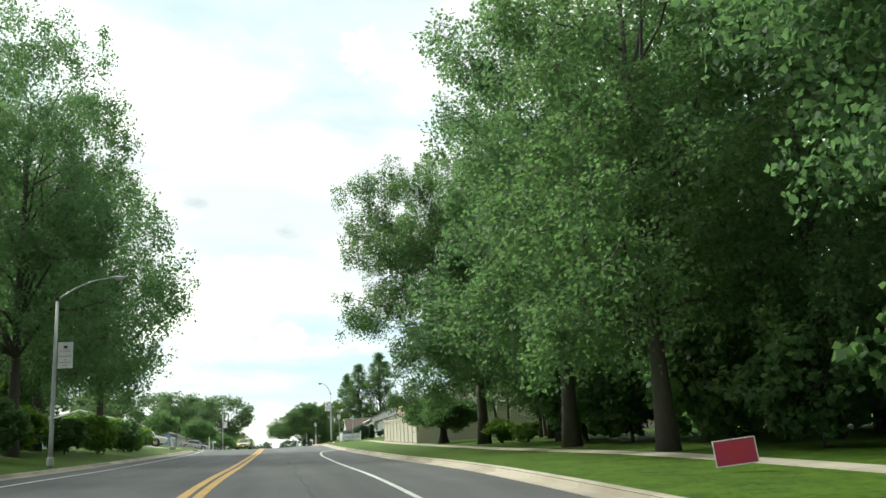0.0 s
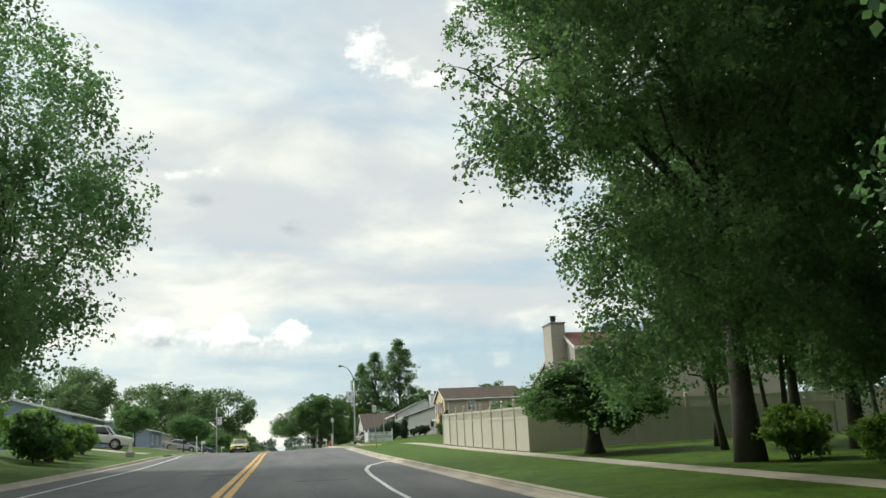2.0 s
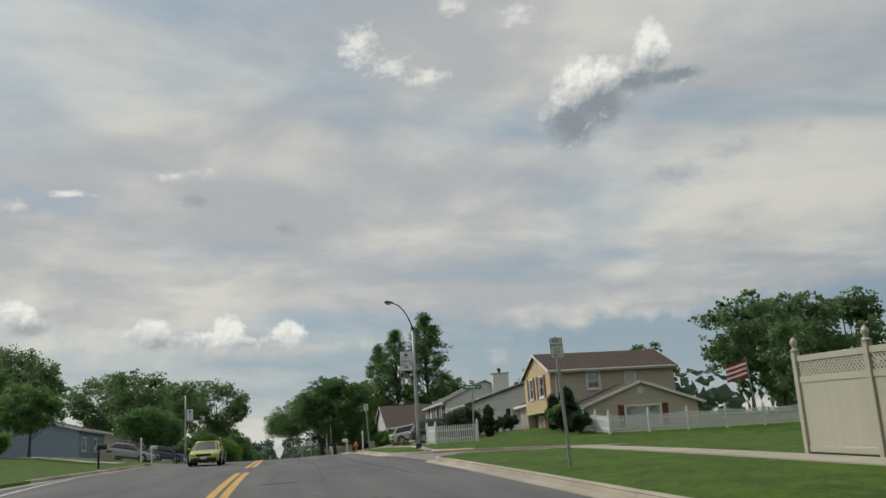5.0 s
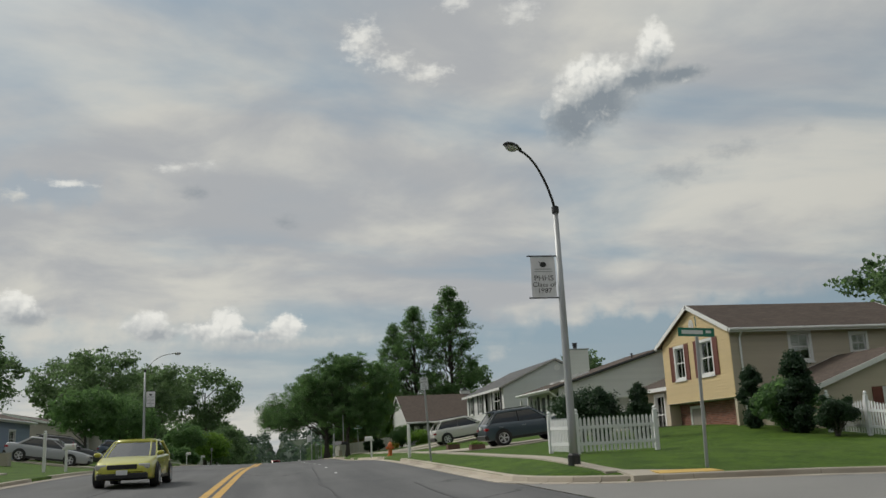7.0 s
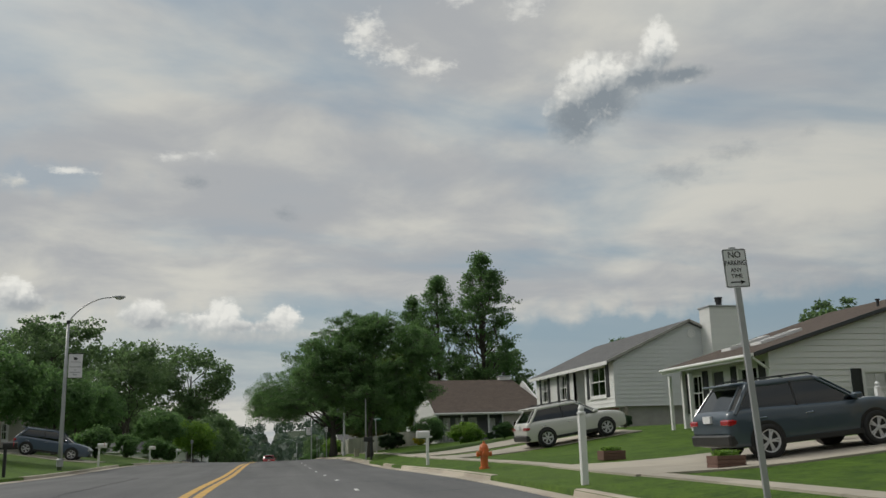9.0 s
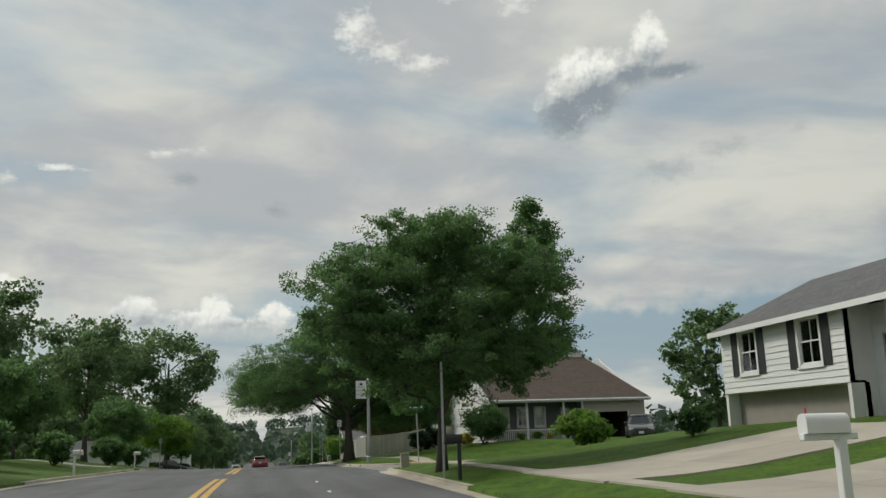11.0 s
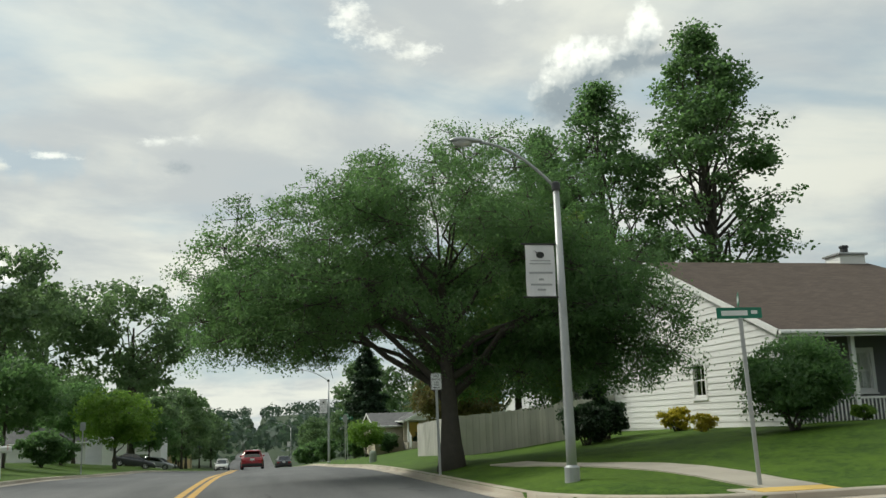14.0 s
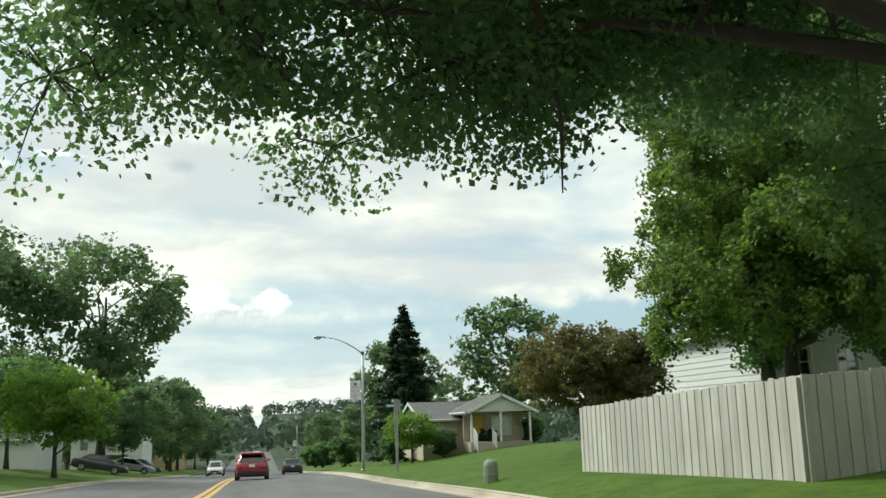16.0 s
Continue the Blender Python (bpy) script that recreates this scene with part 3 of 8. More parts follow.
def box(bm, x0, x1, y0, y1, z0, z1, bevel=0.0, m=None):
    vs = [bm.verts.new((x, y, z)) for z in (z0, z1) for y in (y0, y1) for x in (x0, x1)]
    fs = [bm.faces.new([vs[i] for i in f]) for f in ((0, 2, 3, 1), (4, 5, 7, 6), (0, 1, 5, 4), (2, 6, 7, 3), (0, 4, 6, 2), (1, 3, 7, 5))]
    if bevel:
        out = bmesh.ops.bevel(bm, geom=list({e for f in fs for e in f.edges}), offset=bevel, segments=1, affect="EDGES")
        vs = [v for v in vs if v.is_valid] + out["verts"]
    if m:
        bmesh.ops.transform(bm, matrix=m, verts=list(set(vs)))
    return bm


def box_bm(*a, **k):
    return box(bmesh.new(), *a, **k)


def lathe(bm, rows, n=16, m=None, ring=False):
    """Turns rows of (radius, height) round the z axis; ring: the rows close on themselves round an open middle."""
    rings = []
    for r, z in rows:
        rings.append([bm.verts.new((r * math.cos(2 * math.pi * i / n), r * math.sin(2 * math.pi * i / n), z)) for i in range(n)])
    for a, b in zip(rings, rings[1:] + rings[:1] if ring else rings[1:]):
        for i in range(n):
            bm.faces.new((a[i], a[(i + 1) % n], b[(i + 1) % n], b[i]))
    if not ring:
        bm.faces.new(rings[0][::-1]), bm.faces.new(rings[-1])
    if m:
        bmesh.ops.transform(bm, matrix=m, verts=[v for r in rings for v in r])
    return bm


def tube(bm, points, radii, n=8):
    """A round bar through points, with a radius at each."""
    rings = []
    for i, p in enumerate(points):
        p = Vector(p)
        d = (Vector(points[min(i + 1, len(points) - 1)]) - Vector(points[max(i - 1, 0)])).normalized()
        a = d.cross(Vector((0.31, 0.17, 0.93)) if abs(d.z) < 0.9 else Vector((0, 1, 0))).normalized()
        b = d.cross(a)
        r = radii[i] if not isinstance(radii, (int, float)) else radii
        rings.append([bm.verts.new(p + r * (math.cos(2 * math.pi * k / n) * a + math.sin(2 * math.pi * k / n) * b)) for k in range(n)])
    for p, q in zip(rings, rings[1:]):
        for k in range(n):
            bm.faces.new((p[k], p[(k + 1) % n], q[(k + 1) % n], q[k]))
    bm.faces.new(rings[0][::-1]), bm.faces.new(rings[-1])
    return bm


def prism(bm, outline, y0, y1, m=None):
    """An outline in x and z, drawn out from y0 to y1."""
    a = [bm.verts.new((x, y0, z)) for x, z in outline]
    b = [bm.verts.new((x, y1, z)) for x, z in outline]
    n = len(outline)
    bm.faces.new(a), bm.faces.new(b[::-1])
    for i in range(n):
        bm.faces.new((a[i], b[i], b[(i + 1) % n], a[(i + 1) % n]))
    if m:
        bmesh.ops.transform(bm, matrix=m, verts=a + b)
    return bm


# ---- road markings: thin painted strips, 5 mm proud ----
def stripe(name, mat, rows, parent, label=""):
    """A strip through rows of (x, y, width)."""
    verts, faces = [], []
    fine = []
    for (xa, ya, wa), (xb, yb, wb) in zip(rows, rows[1:]):
        n = max(1, int(max(abs(yb - ya), abs(xb - xa)) / 2.5))
        fine += [(xa + (xb - xa) * i / n, ya + (yb - ya) * i / n, wa + (wb - wa) * i / n) for i in range(n)]
    fine.append(rows[-1])
    for i, (x, y, w) in enumerate(fine):
        p, q = fine[max(i - 1, 0)], fine[min(i + 1, len(fine) - 1)]
        d = Vector((q[0] - p[0], q[1] - p[1])).normalized()
        for s in (-0.5, 0.5):
            px, py = x + d.y * w * s, y - d.x * w * s
            for lift in (-0.01, 0.006):
                verts.append((px, py, pave_z(px, py) + lift))
    for i in range(len(fine) - 1):
        a, b = 4 * i, 4 * i + 4
        faces += [(a + 1, a + 3, b + 3, b + 1), (a, a + 1, b + 1, b), (a + 2, b + 2, b + 3, a + 3)]
    faces += [(0, 2, 3, 1), (b, b + 1, b + 3, b + 2)]
    return part(name, to_mesh(name, verts, faces, mat), mat, parent, label)


CUTS = ((107.0, 114.5), (189.5, 196.5))
for off in (-0.155, 0.155):
    for a, b in ((-60, 106.6), (114.6, 186.0), (195.5, 420)):
        stripe("yellow_line", M["yellow_line"], [(CENTRE + off, a, 0.2), (CENTRE + off, b, 0.2)], road)
stripe("edge_line", M["white_line"], [(2.28, -60, 0.11), (2.30, 30, 0.11), (2.5, 52, 0.12), (2.75, 60, 0.13), (3.0, 64.5, 0.15), (3.5, 68.5, 0.16), (4.5, 71.8, 0.17), (4.85, 72.4, 0.17)], road)
stripe("edge_line", M["white_line"], [(-6.75, -60, 0.11), (-6.9, 45, 0.11), (-7.0, 75, 0.11), (-7.4, 95, 0.11), (-8.4, 110, 0.11)], road)
for k in range(9):
    y = 128 + k * 6.1
    stripe("lane_dash", M["white_line"], [(1.9, y, 0.09), (1.92, y + 0.7, 0.09)], road)
for rows in (((0.55, 6), (0.62, 15), (0.5, 26), (0.66, 38), (0.58, 52), (0.85, 60)), ((0.9, 96), (1.3, 112), (1.1, 122), (1.5, 140)), ((-4.2, 40), (-4.5, 58), (-4.3, 75), (-4.6, 88)),
             ((3.4, 96), (3.0, 108), (3.3, 121)), ((-4.8, 118), (-4.6, 138), (-5.0, 160))):
    fine = []
    for (xa, ya), (xb, yb) in zip(rows, rows[1:]):
        fine += [(xa + (xb - xa) * i / 8 + random.uniform(-0.05, 0.05), ya + (yb - ya) * i / 8, random.uniform(0.03, 0.07)) for i in range(8)]
    stripe("tar_seam", M["tar"], fine, road)
for x0, x1, y in ((-8.0, -5.5, 60), (-3.4, -1.0, 66), (0.2, 1.8, 58), (-7.5, -5, 88), (-0.8, 0.3, 96)):
    stripe("tar_seam", M["tar"], [(x0, y, 0.05), (x1, y + random.uniform(-0.3, 0.3), 0.05)], road)


# ---- side streets ----
def corner(cx, cy, r, a0, a1, n=8):
    return [(cx + r * math.cos(radians(a0 + (a1 - a0) * i / n)), cy + r * math.sin(radians(a0 + (a1 - a0) * i / n))) for i in range(n + 1)]


def side_street(y0, y1, r0, r1):
    """Pale side street with flared mouth; the rim runs round both corners."""
    near = [(KERB_R, y0 - r0)] + corner(KERB_R + r0, y0 - r0, r0, 180, 90)[1:] + [(60.0, y0)]
    far = [(KERB_R, y1 + r1)] + corner(KERB_R + r1, y1 + r1, r1, 180, 270)[1:] + [(60.0, y1)]
    verts, faces = [], []
    n = 24
    xs = [KERB_R + 0.001 + (12.0 * (i / n) ** 1.5) for i in range(n + 1)] + [25.0, 35.0, 60.0]

    def edge(rim, x):
        pts = sorted(rim)
        return float(np.interp(x, [p[0] for p in pts], [p[1] for p in pts]))
    for x in xs:
        a, b = edge(near, x), edge(far, x)
        for k in range(9):
            y = a + (b - a) * k / 8
            verts.append((x, y, pave_z(KERB_R, y) + 0.012 + side_lift(y, x - KERB_R)))
    for i in range(len(xs) - 1):
        for k in range(8):
            a = i * 9 + k
            faces.append((a, a + 9, a + 10, a + 1))
    ob = new("road", to_mesh("side_street", verts, faces, M["side_asphalt"], smooth_faces=True))
    tagged(ob, "pale worn side street joining the main road", "road", kind="structure")
    return near, far


RIMS = [side_street(*s) for s in STREETS]


# ---- kerbs ----
def kerb_run(points, label, wide=0.32, low=()):
    """Kerb stones of about 3 m along a line of (x, y); low: stretches of y where the kerb is dropped for a drive."""
    owner = thing("kerb", Matrix.Identity(4), label, "kerb", kind="structure")
    line = [Vector((x, y)) for x, y in points]
    total, pieces = 0.0, []
    for a, b in zip(line, line[1:]):
        n = max(1, round((b - a).length / 3.0))
        for i in range(n):
            pieces.append((a.lerp(b, i / n), a.lerp(b, (i + 1) / n)))
    for a, b in pieces:
        d = (b - a).normalized()
        side = Vector((d.y, -d.x))
        mid = (a + b) / 2
        top = 0.03 if any(y0 - 0.3 < mid.y < y1 + 0.3 for y0, y1 in low) else 0.145
        prof = ((-0.30, 0.014), (-0.005, 0.03), (0.02, top - 0.02), (0.05, top), (0.19, top + 0.004), (0.20, -0.2), (-0.30, -0.2))
        verts = []
        for p, s in ((a, 0.006), (b, -0.006)):
            q = p + d * s
            for o, h in prof:
                v = q + side * o
                verts.append((v.x, v.y, pave_z(min(max(q.x, KERB_L), KERB_R), q.y) + side_lift(q.y, q.x - KERB_R) + h))
        n = len(prof)
        faces = [tuple(range(n)), tuple(range(2 * n - 1, n - 1, -1))] + [(i, i + n, (i + 1) % n + n, (i + 1) % n) for i in range(n)]
        part("kerb_stone", to_mesh("kerb_stone", verts, faces, M["kerb"]), M["kerb"], owner)
    return owner


def run_right(a, b):
    return [(KERB_R, a), (KERB_R, b)]


kerb_run([(KERB_R, -30)] + [p for p in RIMS[0][0][:-1]] + [(34.0, STREETS[0][0])], "buff concrete kerb with a shallow gutter")
kerb_run([(34.0, STREETS[0][1])] + RIMS[0][1][-2::-1] + RIMS[1][0][:-1] + [(34.0, STREETS[1][0])], "buff concrete kerb dropped at the drives", low=DRIVES_R)
kerb_run([(34.0, STREETS[1][1])] + RIMS[1][1][-2::-1] + [(KERB_R, 330)], "buff concrete kerb along the lawn")
kerb_run([(KERB_L, 330), (KERB_L, -30)], "grey concrete kerb dropped at the drives", low=DRIVES_L)


# ---- pavement and drives ----
def slab_mesh(points, thick=0.12, lift=0.03, height=None, mat="concrete"):
    """A slab over four corners (x, y), following the ground."""
    verts = []
    for x, y in points:
        z = (height or lawn_z)(x, y)
        verts += [(x, y, z - thick), (x, y, z + lift)]
    faces = [(1, 3, 5, 7), (0, 6, 4, 2), (0, 2, 3, 1), (2, 4, 5, 3), (4, 6, 7, 5), (6, 0, 1, 7)]
    return to_mesh("slab", verts, faces, M[mat])


WALK0, WALK1 = 9.2, 9.98
pavement = thing("pavement", Matrix.Identity(4), "narrow concrete pavement between verge and gardens", "pavement", kind="structure")


def walk_strip(a, b, x0, x1, owner, piece=1.5, shift=None):
    n = max(1, round((b - a) / piece))
    for i in range(n):
        y0, y1 = a + (b - a) * i / n + 0.006, a + (b - a) * (i + 1) / n - 0.006
        s0, s1 = (shift(y0), shift(y1)) if shift else (0, 0)
        part("slab", slab_mesh([(x0 + s0, y0), (x1 + s0, y0), (x1 + s1, y1), (x0 + s1, y1)]), M["concrete"], owner)


for a, b in ((-12, 105.5),):
    walk_strip(a, b, WALK0, WALK1, pavement)
for a, b in ((115.2, 136.3), (141.6, 155.6), (159.8, 162.6), (168.4, 185.6)):
    walk_strip(a, b, 6.75, 7.25, pavement)
walk_strip(196.2, 207.0, 8.6, 9.7, pavement, 1.2, lambda y: -2.0 * smooth(198.0, 206.0, y))
walk_strip(114.3, 115.2, 7.0, 8.6, pavement, 1.0)
walk_strip(195.3, 196.2, 7.9, 9.6, pavement, 1.0)


def drive(side, y0, y1, length, label):
    """A concrete drive from the kerb up to the garage, in slabs, with a flared apron."""
    owner = thing("driveway", Matrix.Identity(4), label, "driveway", kind="structure")
    s, k = (1, KERB_R) if side > 0 else (-1, KERB_L)
    cuts = [0.2, 1.6, 3.5, 4.8] + [4.8 + 2.6 * i for i in range(1, int((length - 4.8) / 2.6) + 1)]
    mid = (y0 + y1) / 2
    for a, b in zip(cuts, cuts[1:]):
        for p, q in ((y0, mid), (mid, y1)):
            fa, fb = (0.7 if a < 1 else 0.0), 0.0
            pa = p - fa if p == y0 else p
            qa = q + fa if q == y1 else q
            low = lambda x, y: min(lawn_z(x, y), pave_z(k, y) + 0.05 + 0.06 * max(0.0, s * (x - k))) if s * (x - k) < 3 else lawn_z(x, y)  # noqa: E731
            pts = [(k + s * (a + 0.006), pa + 0.006), (k + s * (b - 0.006), p + 0.006), (k + s * (b - 0.006), q - 0.006), (k + s * (a + 0.006), qa - 0.006)]
            part("slab", slab_mesh(pts if s > 0 else pts[::-1], 0.12, 0.035, None if a > 1.5 else low), M["concrete"], owner)


for (a, b), ln in zip(DRIVES_R[:3], (15.5, 12.0, 12.0)):
    drive(1, a, b, ln, "pale concrete driveway crossing the pavement")
for (a, b), ln in zip(DRIVES_L, (12, 12, 12, 12, 12)):
    drive(-1, a, b, ln, "pale concrete driveway on the far side")
for x, y in ((8.2, 114.9), (8.7, 195.9)):
    part("warning_paving", slab_mesh([(x - 0.55, y - 0.45), (x + 0.85, y - 0.45), (x + 0.85, y + 0.1), (x - 0.55, y + 0.1)], 0.05, 0.045, None, "warn"), M["warn"], pavement)

# ---- trees ----
def leaf_mesh(name, centres, normals, size, mat, rng, stretch=1.35):
    """Leaves as small folded kites, one island a leaf."""
    n = len(centres)
    rnd = rng.normal(size=(n, 3))
    a = np.cross(normals, rnd)
    a /= np.linalg.norm(a, axis=1)[:, None] + 1e-9
    b = np.cross(normals, a)
    s = size * rng.uniform(0.6, 1.3, (n, 1))
    spots = ((-0.5, 0.0, 0.0), (-0.1, -0.5, 0.12), (0.5, 0.0, 0.0), (-0.1, 0.5, 0.12))
    k = len(spots)
    verts = np.stack([centres + a * s * stretch * p + b * s * q + normals * s * r for p, q, r in spots], 1).reshape(-1, 3)
    me = bpy.data.meshes.new(name)
    me.vertices.add(k * n)
    me.vertices.foreach_set("co", verts.astype(np.float32).ravel())
    me.loops.add(k * n)
    me.loops.foreach_set("vertex_index", np.arange(k * n, dtype=np.int32))
    me.polygons.add(n)
    me.polygons.foreach_set("loop_start", np.arange(0, k * n, k, dtype=np.int32))
    me.materials.append(mat)
    me.update(calc_edges=True)
    return me


def twig_mesh(starts, ends, radius, rng):
    """Thin three-sided twigs from starts to ends, bent a little in the middle, as verts and faces."""
    n = len(starts)
    axis = ends - starts
    ln = np.linalg.norm(axis, axis=1)[:, None] + 1e-9
    a = np.cross(axis / ln, rng.normal(size=(n, 3)))
    a /= np.linalg.norm(a, axis=1)[:, None] + 1e-9
    b = np.cross(axis / ln, a)
    mid = (starts + ends) / 2 + a * ln * 0.1 + np.array([0, 0, 0.06]) * ln
    rings = []
    for p, r in ((starts, 1.0), (mid, 0.7), (ends, 0.3)):
        for k in range(3):
            rings.append(p + radius * r * (math.cos(2.094 * k) * a + math.sin(2.094 * k) * b))
    verts = np.stack(rings, 1).reshape(-1, 3)
    base = (np.arange(n) * 9)[:, None]
    faces = np.concatenate([base + np.array(q) for q in ((0, 1, 4, 3), (1, 2, 5, 4), (2, 0, 3, 5), (3, 4, 7, 6), (4, 5, 8, 7), (5, 3, 6, 8))])
    return verts, faces


def lobed_crown(rng, height, base, rx, ry, lobes, leaves, shape="round", droop=0.0, lump=0.23, masses=(), tight=0.24, sprays=11):
    """Leaf places and facings for a crown of many lobes between base and height. Returns them and the lobes."""
    mids, sizes = [], []
    h = (height - base) / 2
    c = np.array([0, 0, base + h])
    k = 0
    if masses:
        weight = np.array([q[3] * q[4] * q[5] for q in masses]) ** 0.8
        weight = weight / weight.sum()
    while len(mids) < lobes:
        k += 1
        d = rng.normal(size=3)
        d /= np.linalg.norm(d)
        r = rng.uniform(0.12 if masses else 0.30, 1.0) ** 0.5
        if masses:
            q = masses[rng.choice(len(masses), p=weight)]
            p = np.array(q[:3]) - c + d * r * np.array(q[3:]) * 0.88
        elif shape == "column":
            z = rng.uniform(-1, 1)
            w = (1 - abs(z) ** 2.2) * (0.55 + 0.45 * (1 - (z + 1) / 2))
            t = rng.uniform(0, 6.283)
            p = np.array([rx * w * 0.8 * math.cos(t) * r, ry * w * 0.8 * math.sin(t) * r, h * z * 0.95])
        elif shape == "cone":
            z = rng.uniform(-1, 1)
            w = 0.08 + 0.92 * (1 - z) / 2
            t = rng.uniform(0, 6.283)
            p = np.array([rx * w * 0.9 * math.cos(t) * r, ry * w * 0.9 * math.sin(t) * r, h * z * 0.97])
        else:
            p = d * r * np.array([rx, ry, h]) * 0.80
            if shape == "umbrella":
                p[2] = p[2] * (0.55 if p[2] < 0 else 1.0) - 0.30 * h * (math.hypot(p[0] / rx, p[1] / ry)) ** 2
        mids.append(c + p)
        sizes.append(rng.uniform(0.65, 1.3) * lump * min(rx, ry))
    mids, sizes = np.array(mids), np.array(sizes)
    share = sizes ** 2 / (sizes ** 2).sum()
    # each lobe carries sprays of twigs, and each spray its leaves
    count = lobes * sprays
    host = rng.choice(len(mids), count, p=share)
    d = rng.normal(size=(count, 3))
    d /= np.linalg.norm(d, axis=1)[:, None]
    r = rng.uniform(0.15, 1.0, (count, 1)) ** 0.4
    r *= 1 + 0.2 * np.abs(rng.normal(size=(count, 1))) * (rng.uniform(size=(count, 1)) < 0.3)
    flat = np.array([1.0, 1.0, 0.72])
    spray = mids[host] + d * r * sizes[host][:, None] * flat
    which = rng.integers(0, count, leaves)
    d = d[which] * 0.6 + rng.normal(size=(leaves, 3)) * 0.45
    d /= np.linalg.norm(d, axis=1)[:, None]
    pts = spray[which] + np.clip(rng.normal(size=(leaves, 3)), -1.7, 1.7) * (sizes[host[which]] * tight)[:, None] * np.array([1.0, 1.0, 0.6])
    pts[:, 2] -= droop * rng.uniform(0, 1, leaves) ** 2
    nor = d * 0.8 + rng.normal(size=(leaves, 3)) * 0.55 + np.array([0, 0, 0.5])
    nor /= np.linalg.norm(nor, axis=1)[:, None]
    return pts, nor, mids, sizes, mids[host], spray


def limb_points(a, b, rng, bend=0.12, n=5):
    a, b = Vector(a), Vector(b)
    ln = (b - a).length
    pts = []
    for i in range(n + 1):
        t = i / n
        p = a.lerp(b, t)
        p.z += math.sin(t * math.pi) * ln * bend
        if 0 < i < n:
            p += Vector(rng.normal(size=3)) * ln * 0.04
        pts.append(p)
    return pts


def tree_meshes(seed, height, base, rx, ry, trunk, mat, lobes=70, leaves=24000, size=0.2, shape="round", limbs=14, fork=0.35, lean=(0.0, 0.0), droop=0.0, lump=0.23, masses=(), tight=0.24, twigs=0, sprays=11):
    """Trunk-and-limb mesh and crown mesh of one tree that stands at the origin."""
    rng = np.random.default_rng(seed)
    pts, nor, mids, sizes, hosts, ends = lobed_crown(rng, height, base, rx, ry, lobes, leaves, shape, droop, lump, masses, tight, sprays)
    pts[:, 0] += lean[0] * np.clip(pts[:, 2] / height, 0, 1)
    pts[:, 1] += lean[1] * np.clip(pts[:, 2] / height, 0, 1)
    crown = leaf_mesh("crown", pts, nor, size, mat, rng)
    bm = bmesh.new()
    top = base + (height - base) * fork
    up = height * 0.9 if shape in ("column", "cone") else top + (height - top) * 0.45
    rows, rads = [], []
    for i in range(9):
        t = i / 8
        rows.append(Vector((lean[0] * t * up / height + 0.06 * math.sin(seed + 3 * t), lean[1] * t * up / height + 0.06 * math.cos(seed * 2 + 3 * t), up * t - 0.25 * (i == 0))))
        rads.append(trunk * (1.55 if i == 0 else 1.12 if i == 1 else 1.0) * (1 - 0.75 * t))
    tube(bm, rows, rads, 10)
    for i in rng.choice(len(mids), min(limbs, len(mids)), replace=False):
        m = mids[i] + np.array([lean[0], lean[1], 0]) * mids[i][2] / height
        if m[2] < base + 0.1:
            continue
        t = float(np.clip(rng.uniform(0.45, 0.95) * m[2] / up, 0.28, 0.92))
        a = rows[0].lerp(rows[-1], t)
        ln = (Vector(m) - a).length
        r0 = max(trunk * (1 - 0.75 * t) * 0.5, 0.03)
        p = limb_points(a, m, rng)
        tube(bm, p, [r0 * (1 - 0.85 * j / (len(p) - 1)) for j in range(len(p))], 6)
        for _ in range(2):
            q = p[3] + Vector(rng.normal(size=3)) * ln * 0.09
            tube(bm, limb_points(p[3], q, rng, 0.05, 3), [r0 * 0.35, r0 * 0.25, r0 * 0.15, r0 * 0.06], 5)
    wood = bpy.data.meshes.new("trunk")
    bmesh.ops.recalc_face_normals(bm, faces=bm.faces)
    bm.to_mesh(wood)
    bm.free()
    if twigs:
        v, f = twig_mesh(hosts[:twigs], ends[:twigs], 0.014, rng)
        k = len(wood.vertices)
        old = [tuple(q.vertices) for q in wood.polygons]
        co = [tuple(q.co) for q in wood.vertices]
        wood.clear_geometry()
        wood.from_pydata(co + v.tolist(), [], old + (f + k).tolist())
    wood.materials.append(M["bark"])
    wood.polygons.foreach_set("use_smooth", np.ones(len(wood.polygons), dtype=bool))
    return wood, crown


def plant(meshes, x, y, turn=0.0, scale=1.0, label="", category="tree", name="tree", group="", sink=0.0, wide=1.0):
    wood, crown = meshes
    m = pose(x, y, ground_z(x, y) - sink, 0, 0, turn) @ Matrix.Diagonal((scale * wide, scale * wide, scale, 1))
    ob = thing(name, m, label, category, group)
    part("trunk", wood, None, ob)
    part("crown", crown, None, ob)
    return ob


MAPLE = [tree_meshes(11 + i, 21, 1.8, 6.6, 6.6, 0.25, M[m], 190, 31000, 0.16, limbs=22, droop=0.8, lump=0.17) for i, m in enumerate(("leaf_mid", "leaf_dark"))]
FINE = [tree_meshes(15 + i, 21, 1.8, 6.6, 6.6, 0.25, M[m], 380, 80000, 0.11, limbs=26, droop=0.8, lump=0.13, twigs=1800, tight=0.22, sprays=6,
                      masses=((0, 0, 13.0, 5.3, 5.3, 7.0), (0, 0, 7.0, 5.6, 5.6, 3.6), (-2.8, -2.6, 4.4, 2.8, 2.8, 1.8), (2.8, -2.6, 4.2, 2.8, 2.8, 1.8), (-2.6, 2.8, 4.4, 2.8, 2.8, 1.8), (2.7, 2.6, 4.3, 2.8, 2.8, 1.8))) for i, m in enumerate(("leaf_mid", "leaf_dark"))]
